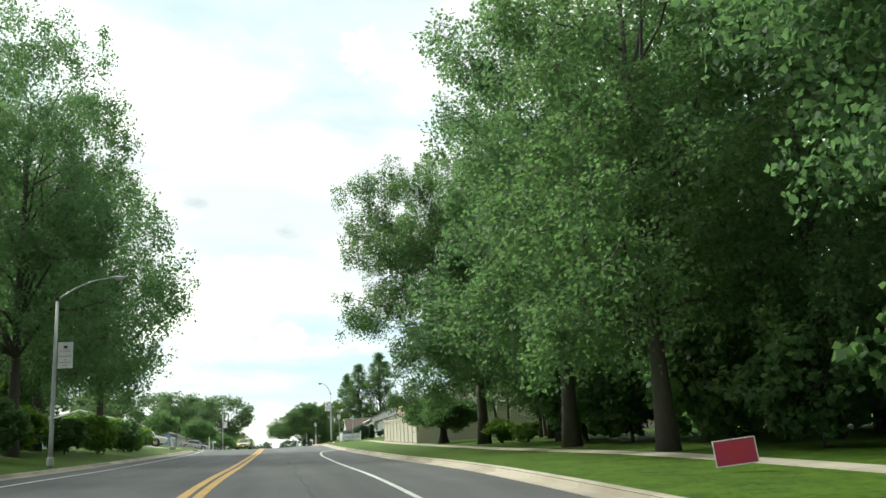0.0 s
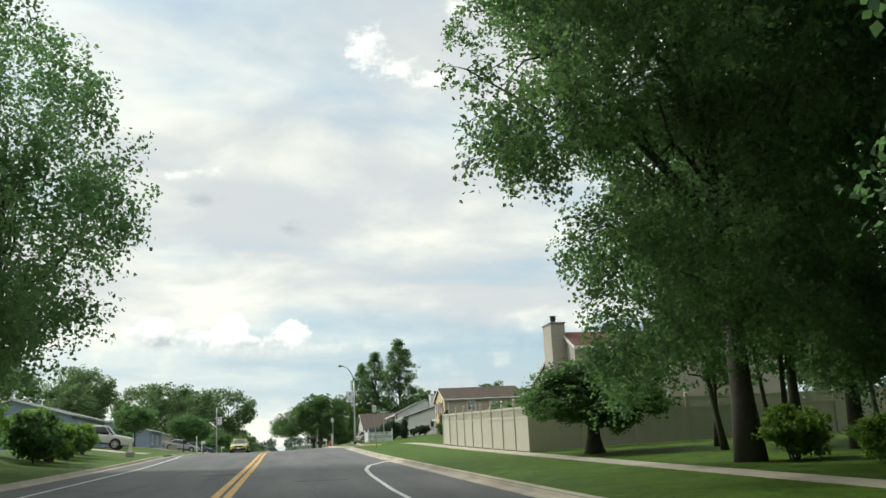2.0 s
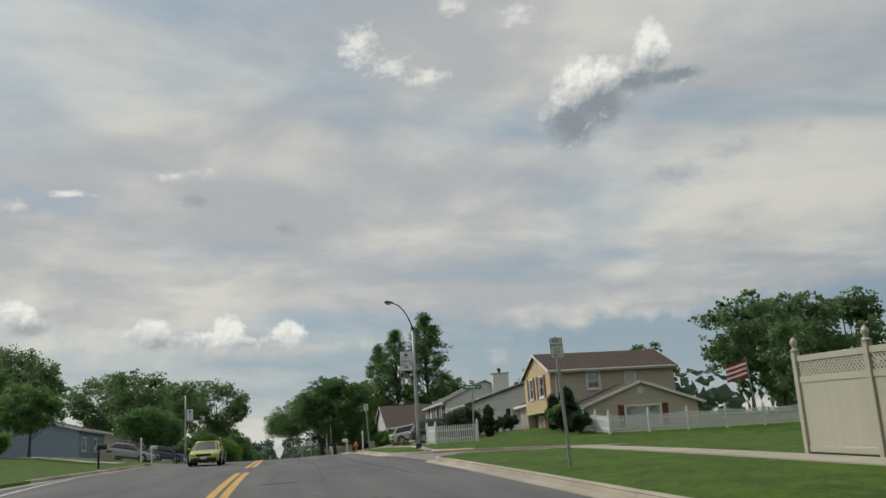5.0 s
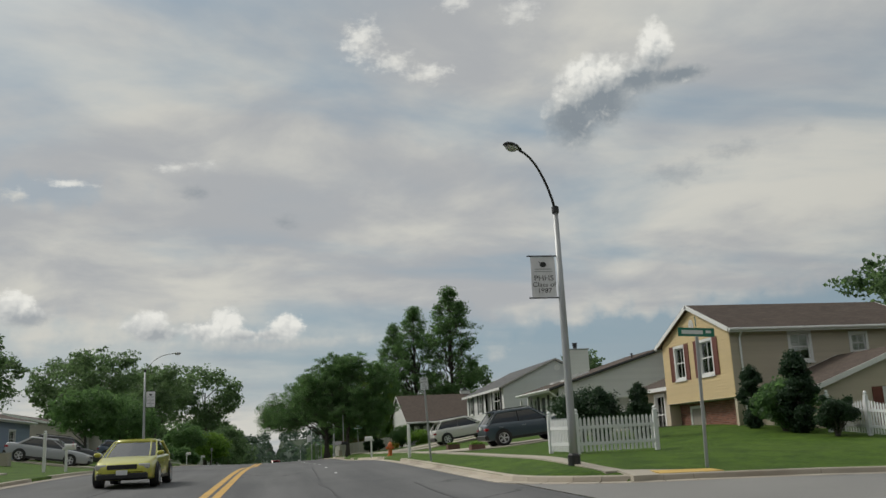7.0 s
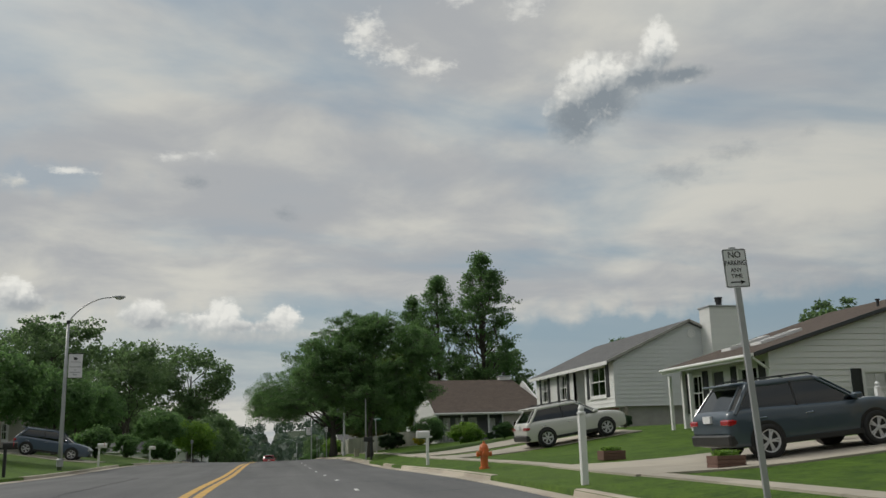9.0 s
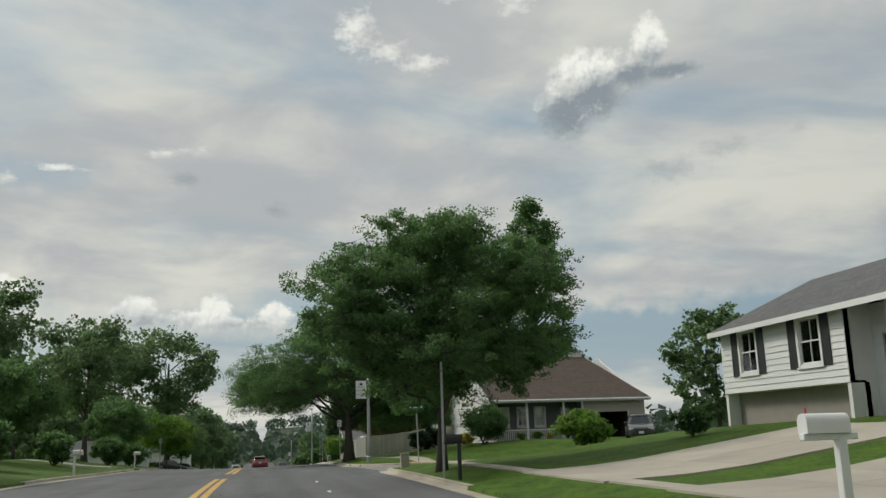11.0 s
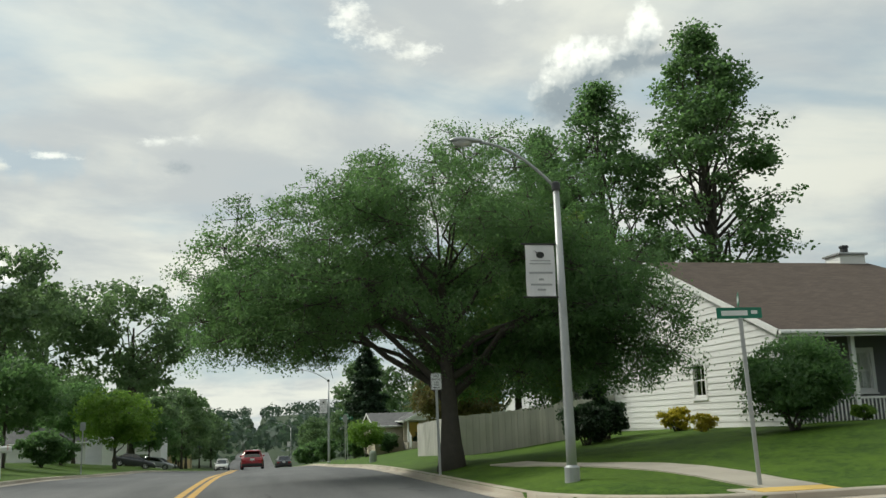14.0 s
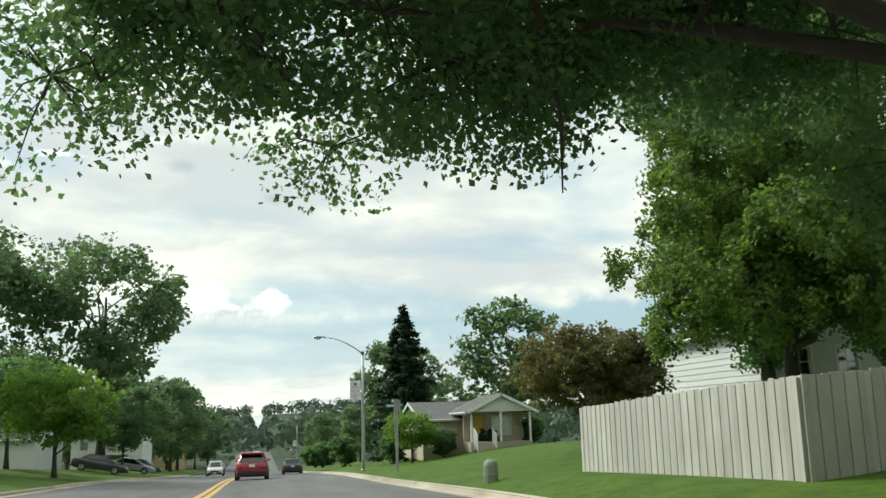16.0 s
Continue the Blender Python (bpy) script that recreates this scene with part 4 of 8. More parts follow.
FOREST = [tree_meshes(31 + i, 23, 1.6, 5.6, 5.6, 0.2, M[m], 150, 14500, 0.23, limbs=12, lump=0.2) for i, m in enumerate(("leaf_dark", "leaf_mid", "leaf_dark"))]
UNDER = [tree_meshes(61 + i, 6.5, 0.9, 3.6, 3.6, 0.12, M[m], 60, 6000, 0.29, limbs=10, lump=0.2) for i, m in enumerate(("leaf_light", "leaf_mid"))]
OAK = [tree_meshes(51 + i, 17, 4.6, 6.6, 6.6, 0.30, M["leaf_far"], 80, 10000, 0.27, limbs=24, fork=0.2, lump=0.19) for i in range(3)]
SMALL = [tree_meshes(71 + i, 6.5, 1.3, 3.6, 3.6, 0.12, M[m], 90, 12000, 0.16, limbs=14, lump=0.2) for i, m in enumerate(("leaf_light", "leaf_mid"))]
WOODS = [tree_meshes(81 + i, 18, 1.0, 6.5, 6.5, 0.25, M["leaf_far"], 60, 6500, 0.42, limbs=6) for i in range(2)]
GREEN = "large broadleaf tree in full summer leaf"
# the wood on the right
for i, (x, y, k, s, w) in enumerate(((10.5, 23.5, 0, 0.98, 1.0), (11.5, 34.5, 1, 1.1, 1.06), (14.6, 46.0, 0, 1.05, 0.9), (12.0, 12.0, 1, 0.98, 0.9), (11.5, 1.0, 0, 1.0, 0.95))):
    plant((FINE if 20 < y < 40 else MAPLE)[k], x, y, 63 * i, s, GREEN + " at the wood's edge", group="trees of the wood", wide=w)
for i, (x, y, s) in enumerate(((14, 40, 0.8), (15, 30, 0.7), (13, 20, 0.6), (19, 36, 0.8), (20, 26, 0.9), (17, 15, 0.8), (15.8, 45.5, 0.9), (14.2, 35, 0.8), (13.8, 26, 0.75), (13.6, 15, 0.75), (24, 40, 1.0), (26, 28, 1.0), (27, 48, 1.0), (30, 35, 1.1), (25, 16, 1.0), (33, 22, 1.1), (36, 44, 1.1), (40, 32, 1.2), (17, 5, 0.8), (26, 4, 1.0), (21, 20, 1.2), (22.5, 31, 1.25), (23, 38, 1.3), (25.5, 44, 1.3), (20, 11, 1.1), (27, 34, 1.4), (29, 45, 1.3), (-13, 44, 0.55), (-14, 52, 0.5), (-13, 60, 0.45), (-12.5, 68, 0.5), (-12.2, 77, 0.5), (-13, 35, 0.6), (-15, 25, 0.7), (-17, 56, 0.8), (-18, 66, 0.8), (-16, 80, 0.55), (-19, 47, 0.9), (-15, 87, 0.5))):
    plant(UNDER[1 if x > 0 else i % 2], x, y, 67 * i, s, "leafy underwood shrub below the trees", "shrub", "shrub", "underwood", sink=1.0 * s)
for i, (x, y) in enumerate(((16.5, 53.5), (19.5, 61.5), (17.5, 38.5), (18.0, 27.0), (16.5, 18.5), (22.5, 46.0), (24.0, 33.0), (23.0, 20.0), (31.0, 26.0), (30.0, 40.0), (33.0, 52.0), (27.5, 50.0), (21.0, 8.0), (18.2, 47.5))):
    plant(FOREST[i % 3], x, y, 97 * i, 0.92 + 0.05 * (i % 4), "tall woodland tree with a dark bare lower trunk", group="trees of the wood")
for i, (x, y, s) in enumerate(((14.3, 57.5, 0.55), (15.6, 60.6, 0.5), (17.4, 58.8, 0.6), (18.8, 62.4, 0.55), (21.5, 60.5, 0.6), (24.0, 63.0, 0.6))):
    plant(FOREST[i % 3], x, y, 83 * i, s, "slender leaning tree before the fence", group="trees of the wood", wide=0.9).rotation_euler = (radians(5 - 4 * (i % 3)), radians(-11 + 5 * (i % 4)), radians(83 * i))
# the row on the left
for i, (x, y, k, s, w) in enumerate(((-13.4, 50.0, 1, 1.36, 0.82), (-15.0, 61.0, 0, 1.3, 0.9), (-13.6, 74.5, 1, 1.16, 1.02), (-18.0, 40.0, 0, 1.1, 1.0), (-15.5, 29.0, 1, 1.05, 1.0), (-20.5, 70.0, 0, 1.15, 1.0), (-14.5, 15.0, 0, 1.05, 1.0))):
    plant((FINE if x > -15.2 and 40 < y < 70 else MAPLE)[k], x, y, 41 * i + 20, s, GREEN + " overhanging the verge", group="trees on the far verge", wide=w)
# unseen trees added behind the start, to keep skylight off the near wood
for i, (x, y, k) in enumerate(((11.5, -10.0, 1), (12.0, -22.0, 0), (11.8, -35.0, 1), (-14.0, 1.0, 1), (-14.5, -13.0, 0), (-15.0, -27.0, 1))):
    plant(MAPLE[k], x, y, 51 * i, 1.05, GREEN + " added unseen behind the start for shade", group="trees along the road")
# street trees on the right further on
FRONT = tree_meshes(103, 21, 3.4, 6.6, 6.6, 0.30, M["leaf_mid"], 700, 220000, 0.08, limbs=34, fork=0.1, droop=0.6, lump=0.105, tight=0.22, sprays=6, twigs=2600,
                    masses=((-1.8, -1.2, 12.2, 6.5, 5.2, 4.9), (1.8, -0.8, 7.2, 4.4, 4.0, 4.0), (1.5, 0, 16.5, 5.6, 5.6, 4.4), (2.8, 0.5, 4.6, 3.2, 3.2, 2.4), (-2.9, -4.6, 9.2, 4.3, 3.8, 4.2), (-3.0, -0.5, 3.0, 0.9, 0.9, 1.3), (-7.9, -7.4, 6.0, 1.3, 1.2, 0.9), (-6.7, -6.6, 6.7, 1.7, 1.6, 1.4), (-6.3, -4.6, 7.3, 2.1, 1.8, 1.7), (-7.2, -6.9, 8.8, 1.9, 1.6, 2.1), (-3.8, -5.3, 5.0, 2.2, 2.0, 1.8), (-2.8, -4.5, 3.3, 2.0, 1.8, 1.5), (-4.6, -5.0, 12.4, 4.5, 3.8, 3.7),
                           (-5.2, -5.0, 3.1, 1.1, 1.1, 1.3), (-1.5, -3.4, 4.0, 2.8, 2.2, 1.9), (2.2, -2.0, 3.4, 2.8, 2.4, 1.5), (4.4, -1.0, 3.1, 2.6, 2.4, 1.4), (-2.3, 1.4, 2.9, 1.2, 1.3, 1.5), (-3.6, -2.2, 5.0, 2.0, 2.0, 2.0)))
plant(FRONT, 11.7, 51.2, 0, 1.0, GREEN + " at the wood's corner", group="trees of the wood")
CORNER = tree_meshes(101, 8.9, 1.9, 4.9, 4.8, 0.17, M["leaf_mid"], 470, 190000, 0.062, limbs=30, fork=0.0, lump=0.12, twigs=2500, tight=0.22, sprays=6,
                     masses=((0.1, -0.4, 5.7, 4.1, 4.0, 3.5), (0.3, 0, 3.6, 3.9, 4.0, 1.8), (-2.7, -1.6, 4.9, 2.1, 2.1, 2.3), (2.7, 0, 4.8, 2.3, 3.0, 2.3), (2.6, 0.2, 6.8, 2.0, 2.2, 1.6), (-1.9, -0.6, 7.3, 1.9, 2.0, 1.5), (-0.5, -3.2, 3.7, 2.6, 1.8, 1.3), (-3.3, -2.3, 5.5, 1.6, 1.6, 1.7), (-3.0, -2.2, 3.6, 1.5, 1.5, 1.0), (3.5, 0, 6.2, 1.9, 2.2, 1.9), (0.4, -0.2, 7.4, 2.2, 2.0, 1.4), (-2.6, -0.8, 6.0, 2.0, 2.0, 1.6)))
plant(CORNER, 5.87, 175.2, 0, 1.0, "round street tree in leaf on the corner lawn")
ARCH = tree_meshes(102, 11.0, 2.4, 8.8, 9.0, 0.33, M["leaf_mid"], 640, 360000, 0.06, limbs=26, fork=0.0, lump=0.10, twigs=5000, tight=0.23, sprays=8,
                   masses=((-5.0, 0.2, 5.7, 3.3, 5.4, 2.6), (0.0, 0, 7.1, 5.7, 6.4, 3.7), (-5.4, 4.1, 5.1, 3.7, 2.8, 1.7), (-6.5, 3.4, 5.4, 2.6, 3.0, 1.9), (-1.6, 5.0, 5.6, 3.2, 2.3, 1.6), (3.6, -0.4, 5.5, 3.2, 4.8, 2.6), (-3.4, 3.5, 3.9, 0.9, 0.8, 0.9), (-3.1, 3.8, 4.7, 1.7, 1.4, 1.1),
                           (3.2, -1.5, 3.0, 2.6, 2.2, 1.4), (-0.6, 4.6, 5.9, 2.6, 2.0, 1.4), (1.2, 2.0, 3.6, 2.6, 2.6, 1.4), (4.5, -2.0, 4.0, 3.0, 3.0, 1.6)))
plant(ARCH, 5.92, 209.3, 0, 1.0, "spreading street tree arching over the road")
YARD = tree_meshes(105, 13.0, 1.3, 5.6, 5.4, 0.2, M["leaf_sun"], 380, 170000, 0.088, limbs=24, lump=0.115, droop=0.4, twigs=2200, tight=0.23, sprays=6,
                   masses=((0, 0, 8.6, 4.7, 4.6, 4.2), (-0.6, -0.8, 5.0, 4.6, 4.4, 2.4), (1.8, -2.6, 3.2, 3.4, 2.8, 1.6), (-2.6, 0.6, 4.0, 2.4, 2.4, 1.6), (4.6, -3.0, 5.0, 3.4, 3.0, 2.8), (-1.4, -2.4, 3.6, 3.0, 2.4, 1.6), (4.8, -4.0, 3.4, 3.0, 2.4, 1.6)))
plant(YARD, 13.0, 225.6, 0, 1.0, "tall bright green broadleaf tree behind the board fence")
POPLAR = [tree_meshes(111 + i, 24, 2.5, 6.2, 6.2, 0.30, M["leaf_mid"], 210, 30000, 0.17, "column", 60, lump=0.13, tight=0.3, twigs=1600) for i in range(2)]
plant(POPLAR[0], 25.7, 228, 0, 1.0, "tall upright poplar in leaf", group="poplars", wide=1.14)
plant(POPLAR[1], 20.8, 232, 60, 0.9, "tall upright poplar in leaf", group="poplars", wide=1.14)
plant(POPLAR[0], 18.0, 235, 120, 0.82, "tall upright poplar in leaf", group="poplars")
def spruce_meshes(seed, height, spread, mat):
    """A spruce: straight stem, whorls of boughs that droop and turn up, needles in flat sprays along them."""
    rng = np.random.default_rng(seed)
    bm = bmesh.new()
    tube(bm, [(0, 0, -0.2), (0, 0, height * 0.5), (0, 0, height)], [0.2, 0.11, 0.015], 8)
    pts, nor = [], []
    z = 0.7
    while z < height - 0.3:
        reach = spread * (1 - z / height) ** 0.85 + 0.15
        n = 6 if reach > 1.0 else 4
        turn = rng.uniform(0, 6.28)
        for k in range(n):
            t = turn + 6.283 * k / n + rng.uniform(-0.25, 0.25)
            r = reach * rng.uniform(0.72, 1.12)
            way = np.array([math.cos(t), math.sin(t), 0.0])
            z_own = z + rng.uniform(-0.28, 0.28)
            line = [np.array([0, 0, z_own]) + way * r * u + np.array([0, 0, r * (0.12 * u - 0.5 * u * u + 0.28 * u ** 3)]) for u in (0, 0.35, 0.7, 1.0)]
            tube(bm, [tuple(p) for p in line], [0.04, 0.03, 0.018, 0.006], 5)
            m = int(34 + 95 * r)
            u = rng.uniform(0.12, 1.0, m) ** 0.8
            p = way[None] * (r * u)[:, None] + np.array([0, 0, z_own])
            p[:, 2] += r * (0.12 * u - 0.5 * u * u + 0.28 * u ** 3)
            side = np.array([-way[1], way[0], 0.0])
            p += side[None] * (rng.normal(size=m) * 0.22 * r * (1.15 - u))[:, None] + rng.normal(size=(m, 3)) * np.array([0.08, 0.08, 0.12])
            pts.append(p)
            nor.append(rng.normal(size=(m, 3)) * 0.45 + np.array([0, 0, 1.0]) + way * 0.3)
        z += 0.42 + 0.25 * (1 - z / height)
    pts, nor = np.concatenate(pts), np.concatenate(nor)
    nor /= np.linalg.norm(nor, axis=1)[:, None]
    crown = leaf_mesh("crown", pts, nor, 0.17, mat, rng, 2.0)
    wood = bpy.data.meshes.new("trunk")
    bm.to_mesh(wood)
    bm.free()
    wood.materials.append(M["bark"])
    return wood, crown


SPRUCE = spruce_meshes(121, 12.0, 3.9, M["leaf_conifer"])
plant(SPRUCE, 11.2, 275, 0, 1.0, "dark pointed spruce in the garden")
RED = tree_meshes(131, 5.2, 0.9, 3.6, 3.2, 0.12, M["leaf_red"], 120, 22000, 0.12, limbs=14, lump=0.18)
plant(RED, 12.8, 239, 0, 1.0, "ornamental tree turning copper red")
plant(SMALL[0], 9.5, 262, 0, 0.55, "small bright green shrub tree by the house")
plant(SMALL[1], 40, 190, 10, 1.45, "leafy tree beyond the side street")
plant(SMALL[1], 34.5, 192, 70, 1.15, "leafy tree beyond the side street")
# left side further on: lawn trees and the big oaks behind
for i, (x, y, s) in enumerate(((-11.5, 262, 1.12), (-16.5, 272, 1.25), (-13.5, 236, 1.0), (-17, 205, 1.1), (-14.5, 186, 0.95), (-19, 222, 1.2), (-14.5, 170.5, 0.9), (-13, 300, 1.1), (-16, 133, 0.75))):
    plant(SMALL[i % 2 if y > 250 else 1], x, y, 77 * i, s, "low spreading lawn tree in light green leaf", group="lawn trees")
for i, (x, y, s) in enumerate(((-15.5, 302, 1.5), (-27, 298, 1.42), (-21, 262, 1.15), (-33, 250, 1.2), (-44, 240, 1.25), (-24, 226, 1.0), (-36, 205, 1.1), (-52, 215, 1.2), (-36, 192, 0.8), (-45, 175, 1.0), (-38, 150, 1.0))):
    plant(OAK[i % 3], x, y, 59 * i, s, "tall open-crowned oak against the sky", group="oaks")
for i, (x, y, s) in enumerate(((15, 300, 0.8), (24, 290, 0.9), (40, 275, 0.8), (33, 250, 0.9), (48, 235, 0.9), (55, 200, 0.8), (62, 170, 0.7), (44, 140, 0.62), (52, 146, 0.7), (49, 159, 0.78), (57, 166, 0.85), (36, 112, 0.6), (46, 100, 0.7), (60, 120, 0.8),
                               (20, 330, 0.7), (30, 345, 0.8), (17, 360, 0.6), (12.5, 380, 0.6), (25, 395, 0.8), (14, 420, 0.7))):
    plant(WOODS[i % 2], x, y, 71 * i, s, "leafy tree behind the houses", group="trees behind the houses")
for i in range(34):
    x, y = -16 - 9 * (i % 5) - 3 * math.sin(i), 335 + 13 * (i // 5) * 1.6 + 5 * math.cos(i * 2.0)
    plant(WOODS[i % 2], x, y, 37 * i, 0.75 + 0.12 * (i % 4), "tree of the wooded hollow", group="trees of the hollow")


# far woods on the ridge and round about
def far_woods():
    rng = np.random.default_rng(7)
    spots = []
    for _ in range(2200):
        y = rng.uniform(480, 1500)
        x = rng.uniform(-0.75, 0.95) * y
        spots.append((x, y))
    for _ in range(700):
        a = rng.uniform(0, 2 * math.pi)
        r = rng.uniform(130, 420)
        x, y = r * math.cos(a), 120 + r * math.sin(a)
        if abs(x) > 70:
            spots.append((x, y))
    pts, nor = [], []
    for x, y in spots:
        z, h = ground_z(x, y), rng.uniform(9, 15)
        n = 40
        d = rng.normal(size=(n, 3))
        d /= np.linalg.norm(d, axis=1)[:, None]
        pts.append(np.array([x, y, z + h * 0.55]) + d * np.array([5.5, 5.5, h * 0.5]) * rng.uniform(0.6, 1.0, (n, 1)))
        nor.append(d + rng.normal(size=(n, 3)) * 0.3 + 1e-3)
    pts, nor = np.concatenate(pts), np.concatenate(nor)
    nor /= np.linalg.norm(nor, axis=1)[:, None]
    ob = new("far_woods", leaf_mesh("far_woods", pts, nor, 2.5, M["leaf_ridge_haze"], rng, 1.2))
    tagged(ob, "distant dark green woods on the ridge, blued for haze", "woods", kind="stuff")


far_woods()

# ---- houses ----
def wpart(name, bm, mat, parent, label=""):
    """A part built in world coordinates, under a thing or a part."""
    ob = part(name, bm, mat, parent, label)
    if parent.parent is None:
        ob.matrix_parent_inverse = parent.matrix_basis.inverted()
    return ob


def wall_frame(facing, at):
    """Turns (coordinate along the wall, outward, up) into the world. The coordinate is x for walls that face y, and the other way round."""
    if facing == "-x":
        return lambda c, o, z: (at - o, c, z)
    if facing == "+x":
        return lambda c, o, z: (at + o, c, z)
    if facing == "-y":
        return lambda c, o, z: (c, at - o, z)
    return lambda c, o, z: (c, at + o, z)


def hull(bm, f, c0, c1, o0, o1, z0, z1):
    vs = [bm.verts.new(f(c, o, z)) for z in (z0, z1) for o in (o0, o1) for c in (c0, c1)]
    for q in ((0, 2, 3, 1), (4, 5, 7, 6), (0, 1, 5, 4), (2, 6, 7, 3), (0, 4, 6, 2), (1, 3, 7, 5)):
        bm.faces.new([vs[i] for i in q])
    return bm


def top_at(top, c):
    return float(np.interp(c, [p[0] for p in top], [p[1] for p in top]))


def span_above(top, z):
    """Where a wall with this upper outline reaches the height z: its first and last coordinate."""
    cs = []
    for (a, za), (b, zb) in zip(top, top[1:]):
        if za >= z:
            cs.append(a)
        if zb >= z:
            cs.append(b)
        if (za - z) * (zb - z) < 0:
            cs.append(a + (b - a) * (z - za) / (zb - za))
    return (min(cs), max(cs)) if cs else None


def wall(house, facing, at, z0, top, openings=(), mat="siding_white", course=0.2, thick=0.16, base=None):
    """A wall under the outline top, with openings cut through it, and lapped boards on it where mat is a siding."""
    f = wall_frame(facing, at)
    low = min(z for _, z in top)
    c_lo, c_hi = top[0][0], top[-1][0]
    cs = sorted({c_lo, c_hi, *[c for o in openings for c in o[:2]]})
    zs = sorted({z0, low, *[z for o in openings for z in o[2:] if z0 < z < low]})
    bm = bmesh.new()
    solid = {(i, j) for i in range(len(cs) - 1) for j in range(len(zs) - 1)
             if not any(o[0] < (cs[i] + cs[i + 1]) / 2 < o[1] and o[2] < (zs[j] + zs[j + 1]) / 2 < o[3] for o in openings)}
    spots = {}

    def spot(i, j, o):
        if (i, j, o) not in spots:
            spots[i, j, o] = bm.verts.new(f(cs[i], -thick if o else 0.0, zs[j]))
        return spots[i, j, o]
    for i, j in solid:
        for o in (0, 1):
            bm.faces.new([spot(*q, o) for q in ((i, j), (i + 1, j), (i + 1, j + 1), (i, j + 1))])
        for di, dj, a, b in ((-1, 0, (i, j), (i, j + 1)), (1, 0, (i + 1, j), (i + 1, j + 1)), (0, -1, (i, j), (i + 1, j)), (0, 1, (i, j + 1), (i + 1, j + 1))):
            if (i + di, j + dj) not in solid:
                bm.faces.new((spot(*a, 0), spot(*b, 0), spot(*b, 1), spot(*a, 1)))
    if max(z for _, z in top) > low + 0.01:
        out = [(c_lo, low), (c_hi, low)] + [p for p in reversed(top) if p[1] > low + 1e-4]
        a = [bm.verts.new(f(c, -thick, z)) for c, z in out]
        b = [bm.verts.new(f(c, 0.0, z)) for c, z in out]
        bm.faces.new(a), bm.faces.new(b[::-1])
        for i in range(len(out)):
            j = (i + 1) % len(out)
            bm.faces.new((a[i], b[i], b[j], a[j]))
    w = wpart("wall", bm, M[mat], house)
    z = base if base is not None else z0 + 0.15
    peak = max(z for _, z in top)
    while z < peak - 0.05 and course:
        z1 = min(z + course, peak - 0.01)
        lo, hi = span_above(top, z), span_above(top, z1)
        if not lo:
            break
        hi = hi or ((lo[0] + lo[1]) / 2,) * 2
        cuts = [(lo[0], lo[1])]
        for o in openings:
            if o[2] < z1 - 0.02 and o[3] > z + 0.02:
                cuts = [s for a, b in cuts for s in ((a, min(b, o[0])), (max(a, o[1]), b)) if s[1] - s[0] > 0.03]
        for a, b in cuts:
            a1, b1 = max(a, hi[0]) if a == lo[0] else a, min(b, hi[1]) if b == lo[1] else b
            vs = [f(a, 0.003, z), f(b, 0.003, z), f(b, 0.034, z), f(a, 0.034, z), f(a1, 0.003, z1), f(b1, 0.003, z1), f(b1, 0.008, z1), f(a1, 0.008, z1)]
            me = to_mesh("siding_board", vs, [(0, 1, 2, 3), (4, 7, 6, 5), (3, 2, 6, 7), (0, 4, 5, 1), (0, 3, 7, 4), (1, 5, 6, 2)], M[mat])
            part("siding_board", me, M[mat], w)
        z += course
    return w


def roof_slab(house, ridge0, ridge1, eave1, eave0, mat, thick=0.14, name="roof"):
    """One slope of a roof: a thick slab with the shingles' grid laid out in metres."""
    q = [Vector(p) for p in (ridge0, ridge1, eave1, eave0)]
    n = (q[1] - q[0]).cross(q[3] - q[0]).normalized()
    if n.z < 0:
        n = -n
    verts = [tuple(p) for p in q] + [tuple(p - n * thick) for p in q]
    faces = [(0, 1, 2, 3), (7, 6, 5, 4), (0, 4, 5, 1), (1, 5, 6, 2), (2, 6, 7, 3), (3, 7, 4, 0)]
    along = (q[1] - q[0]).normalized()
    down = n.cross(along)
    uv = []
    for face in faces:
        for i in face:
            d = Vector(verts[i]) - q[0]
            uv.append((d.dot(along), abs(d.dot(down))))
    return wpart(name, to_mesh(name, verts, faces, M[mat], uv), M[mat], house)


def board_line(house, a, b, size=(0.03, 0.18), name="fascia", mat="trim"):
    """A straight board from a to b, as thick and as deep as size says."""
    a, b = Vector(a), Vector(b)
    d = b - a
    m = Matrix.Translation(a) @ d.to_track_quat("X", "Z").to_matrix().to_4x4()
    return wpart(name, box_bm(0, d.length, -size[0] / 2, size[0] / 2, -size[1], 0, m=m), M[mat], house)


def gable_roof(house, axis, mid, half, a, b, ridge_z, eave_z, mat, over=0.35, ends=0.25):
    """Two slopes whose ridge runs along the axis at the coordinate mid, between a and b. half: from ridge to wall."""
    slope = (ridge_z - eave_z) / half
    for s in (-1, 1):
        e = mid + s * (half + over)
        ez = eave_z - slope * over
        pt = (lambda c, o, z: (c, o, z)) if axis == "x" else (lambda c, o, z: (o, c, z))
        lift = 0.16
        roof_slab(house, pt(a - ends, mid, ridge_z + lift), pt(b + ends, mid, ridge_z + lift), pt(b + ends, e, ez + lift), pt(a - ends, e, ez + lift), mat)
        board_line(house, pt(a - ends, e + s * 0.02, ez + lift - 0.02), pt(b + ends, e + s * 0.02, ez + lift - 0.02))
        gut = bmesh.new()
        tube(gut, [pt(a - ends, e + s * 0.09, ez + 0.08), pt(b + ends, e + s * 0.09, ez + 0.08)], 0.06, 8)
        wpart("gutter", gut, M["trim"], house)
        for c in (a - ends, b + ends):
            board_line(house, pt(c, mid, ridge_z + lift + 0.01), pt(c, e, ez + lift + 0.01), name="bargeboard")


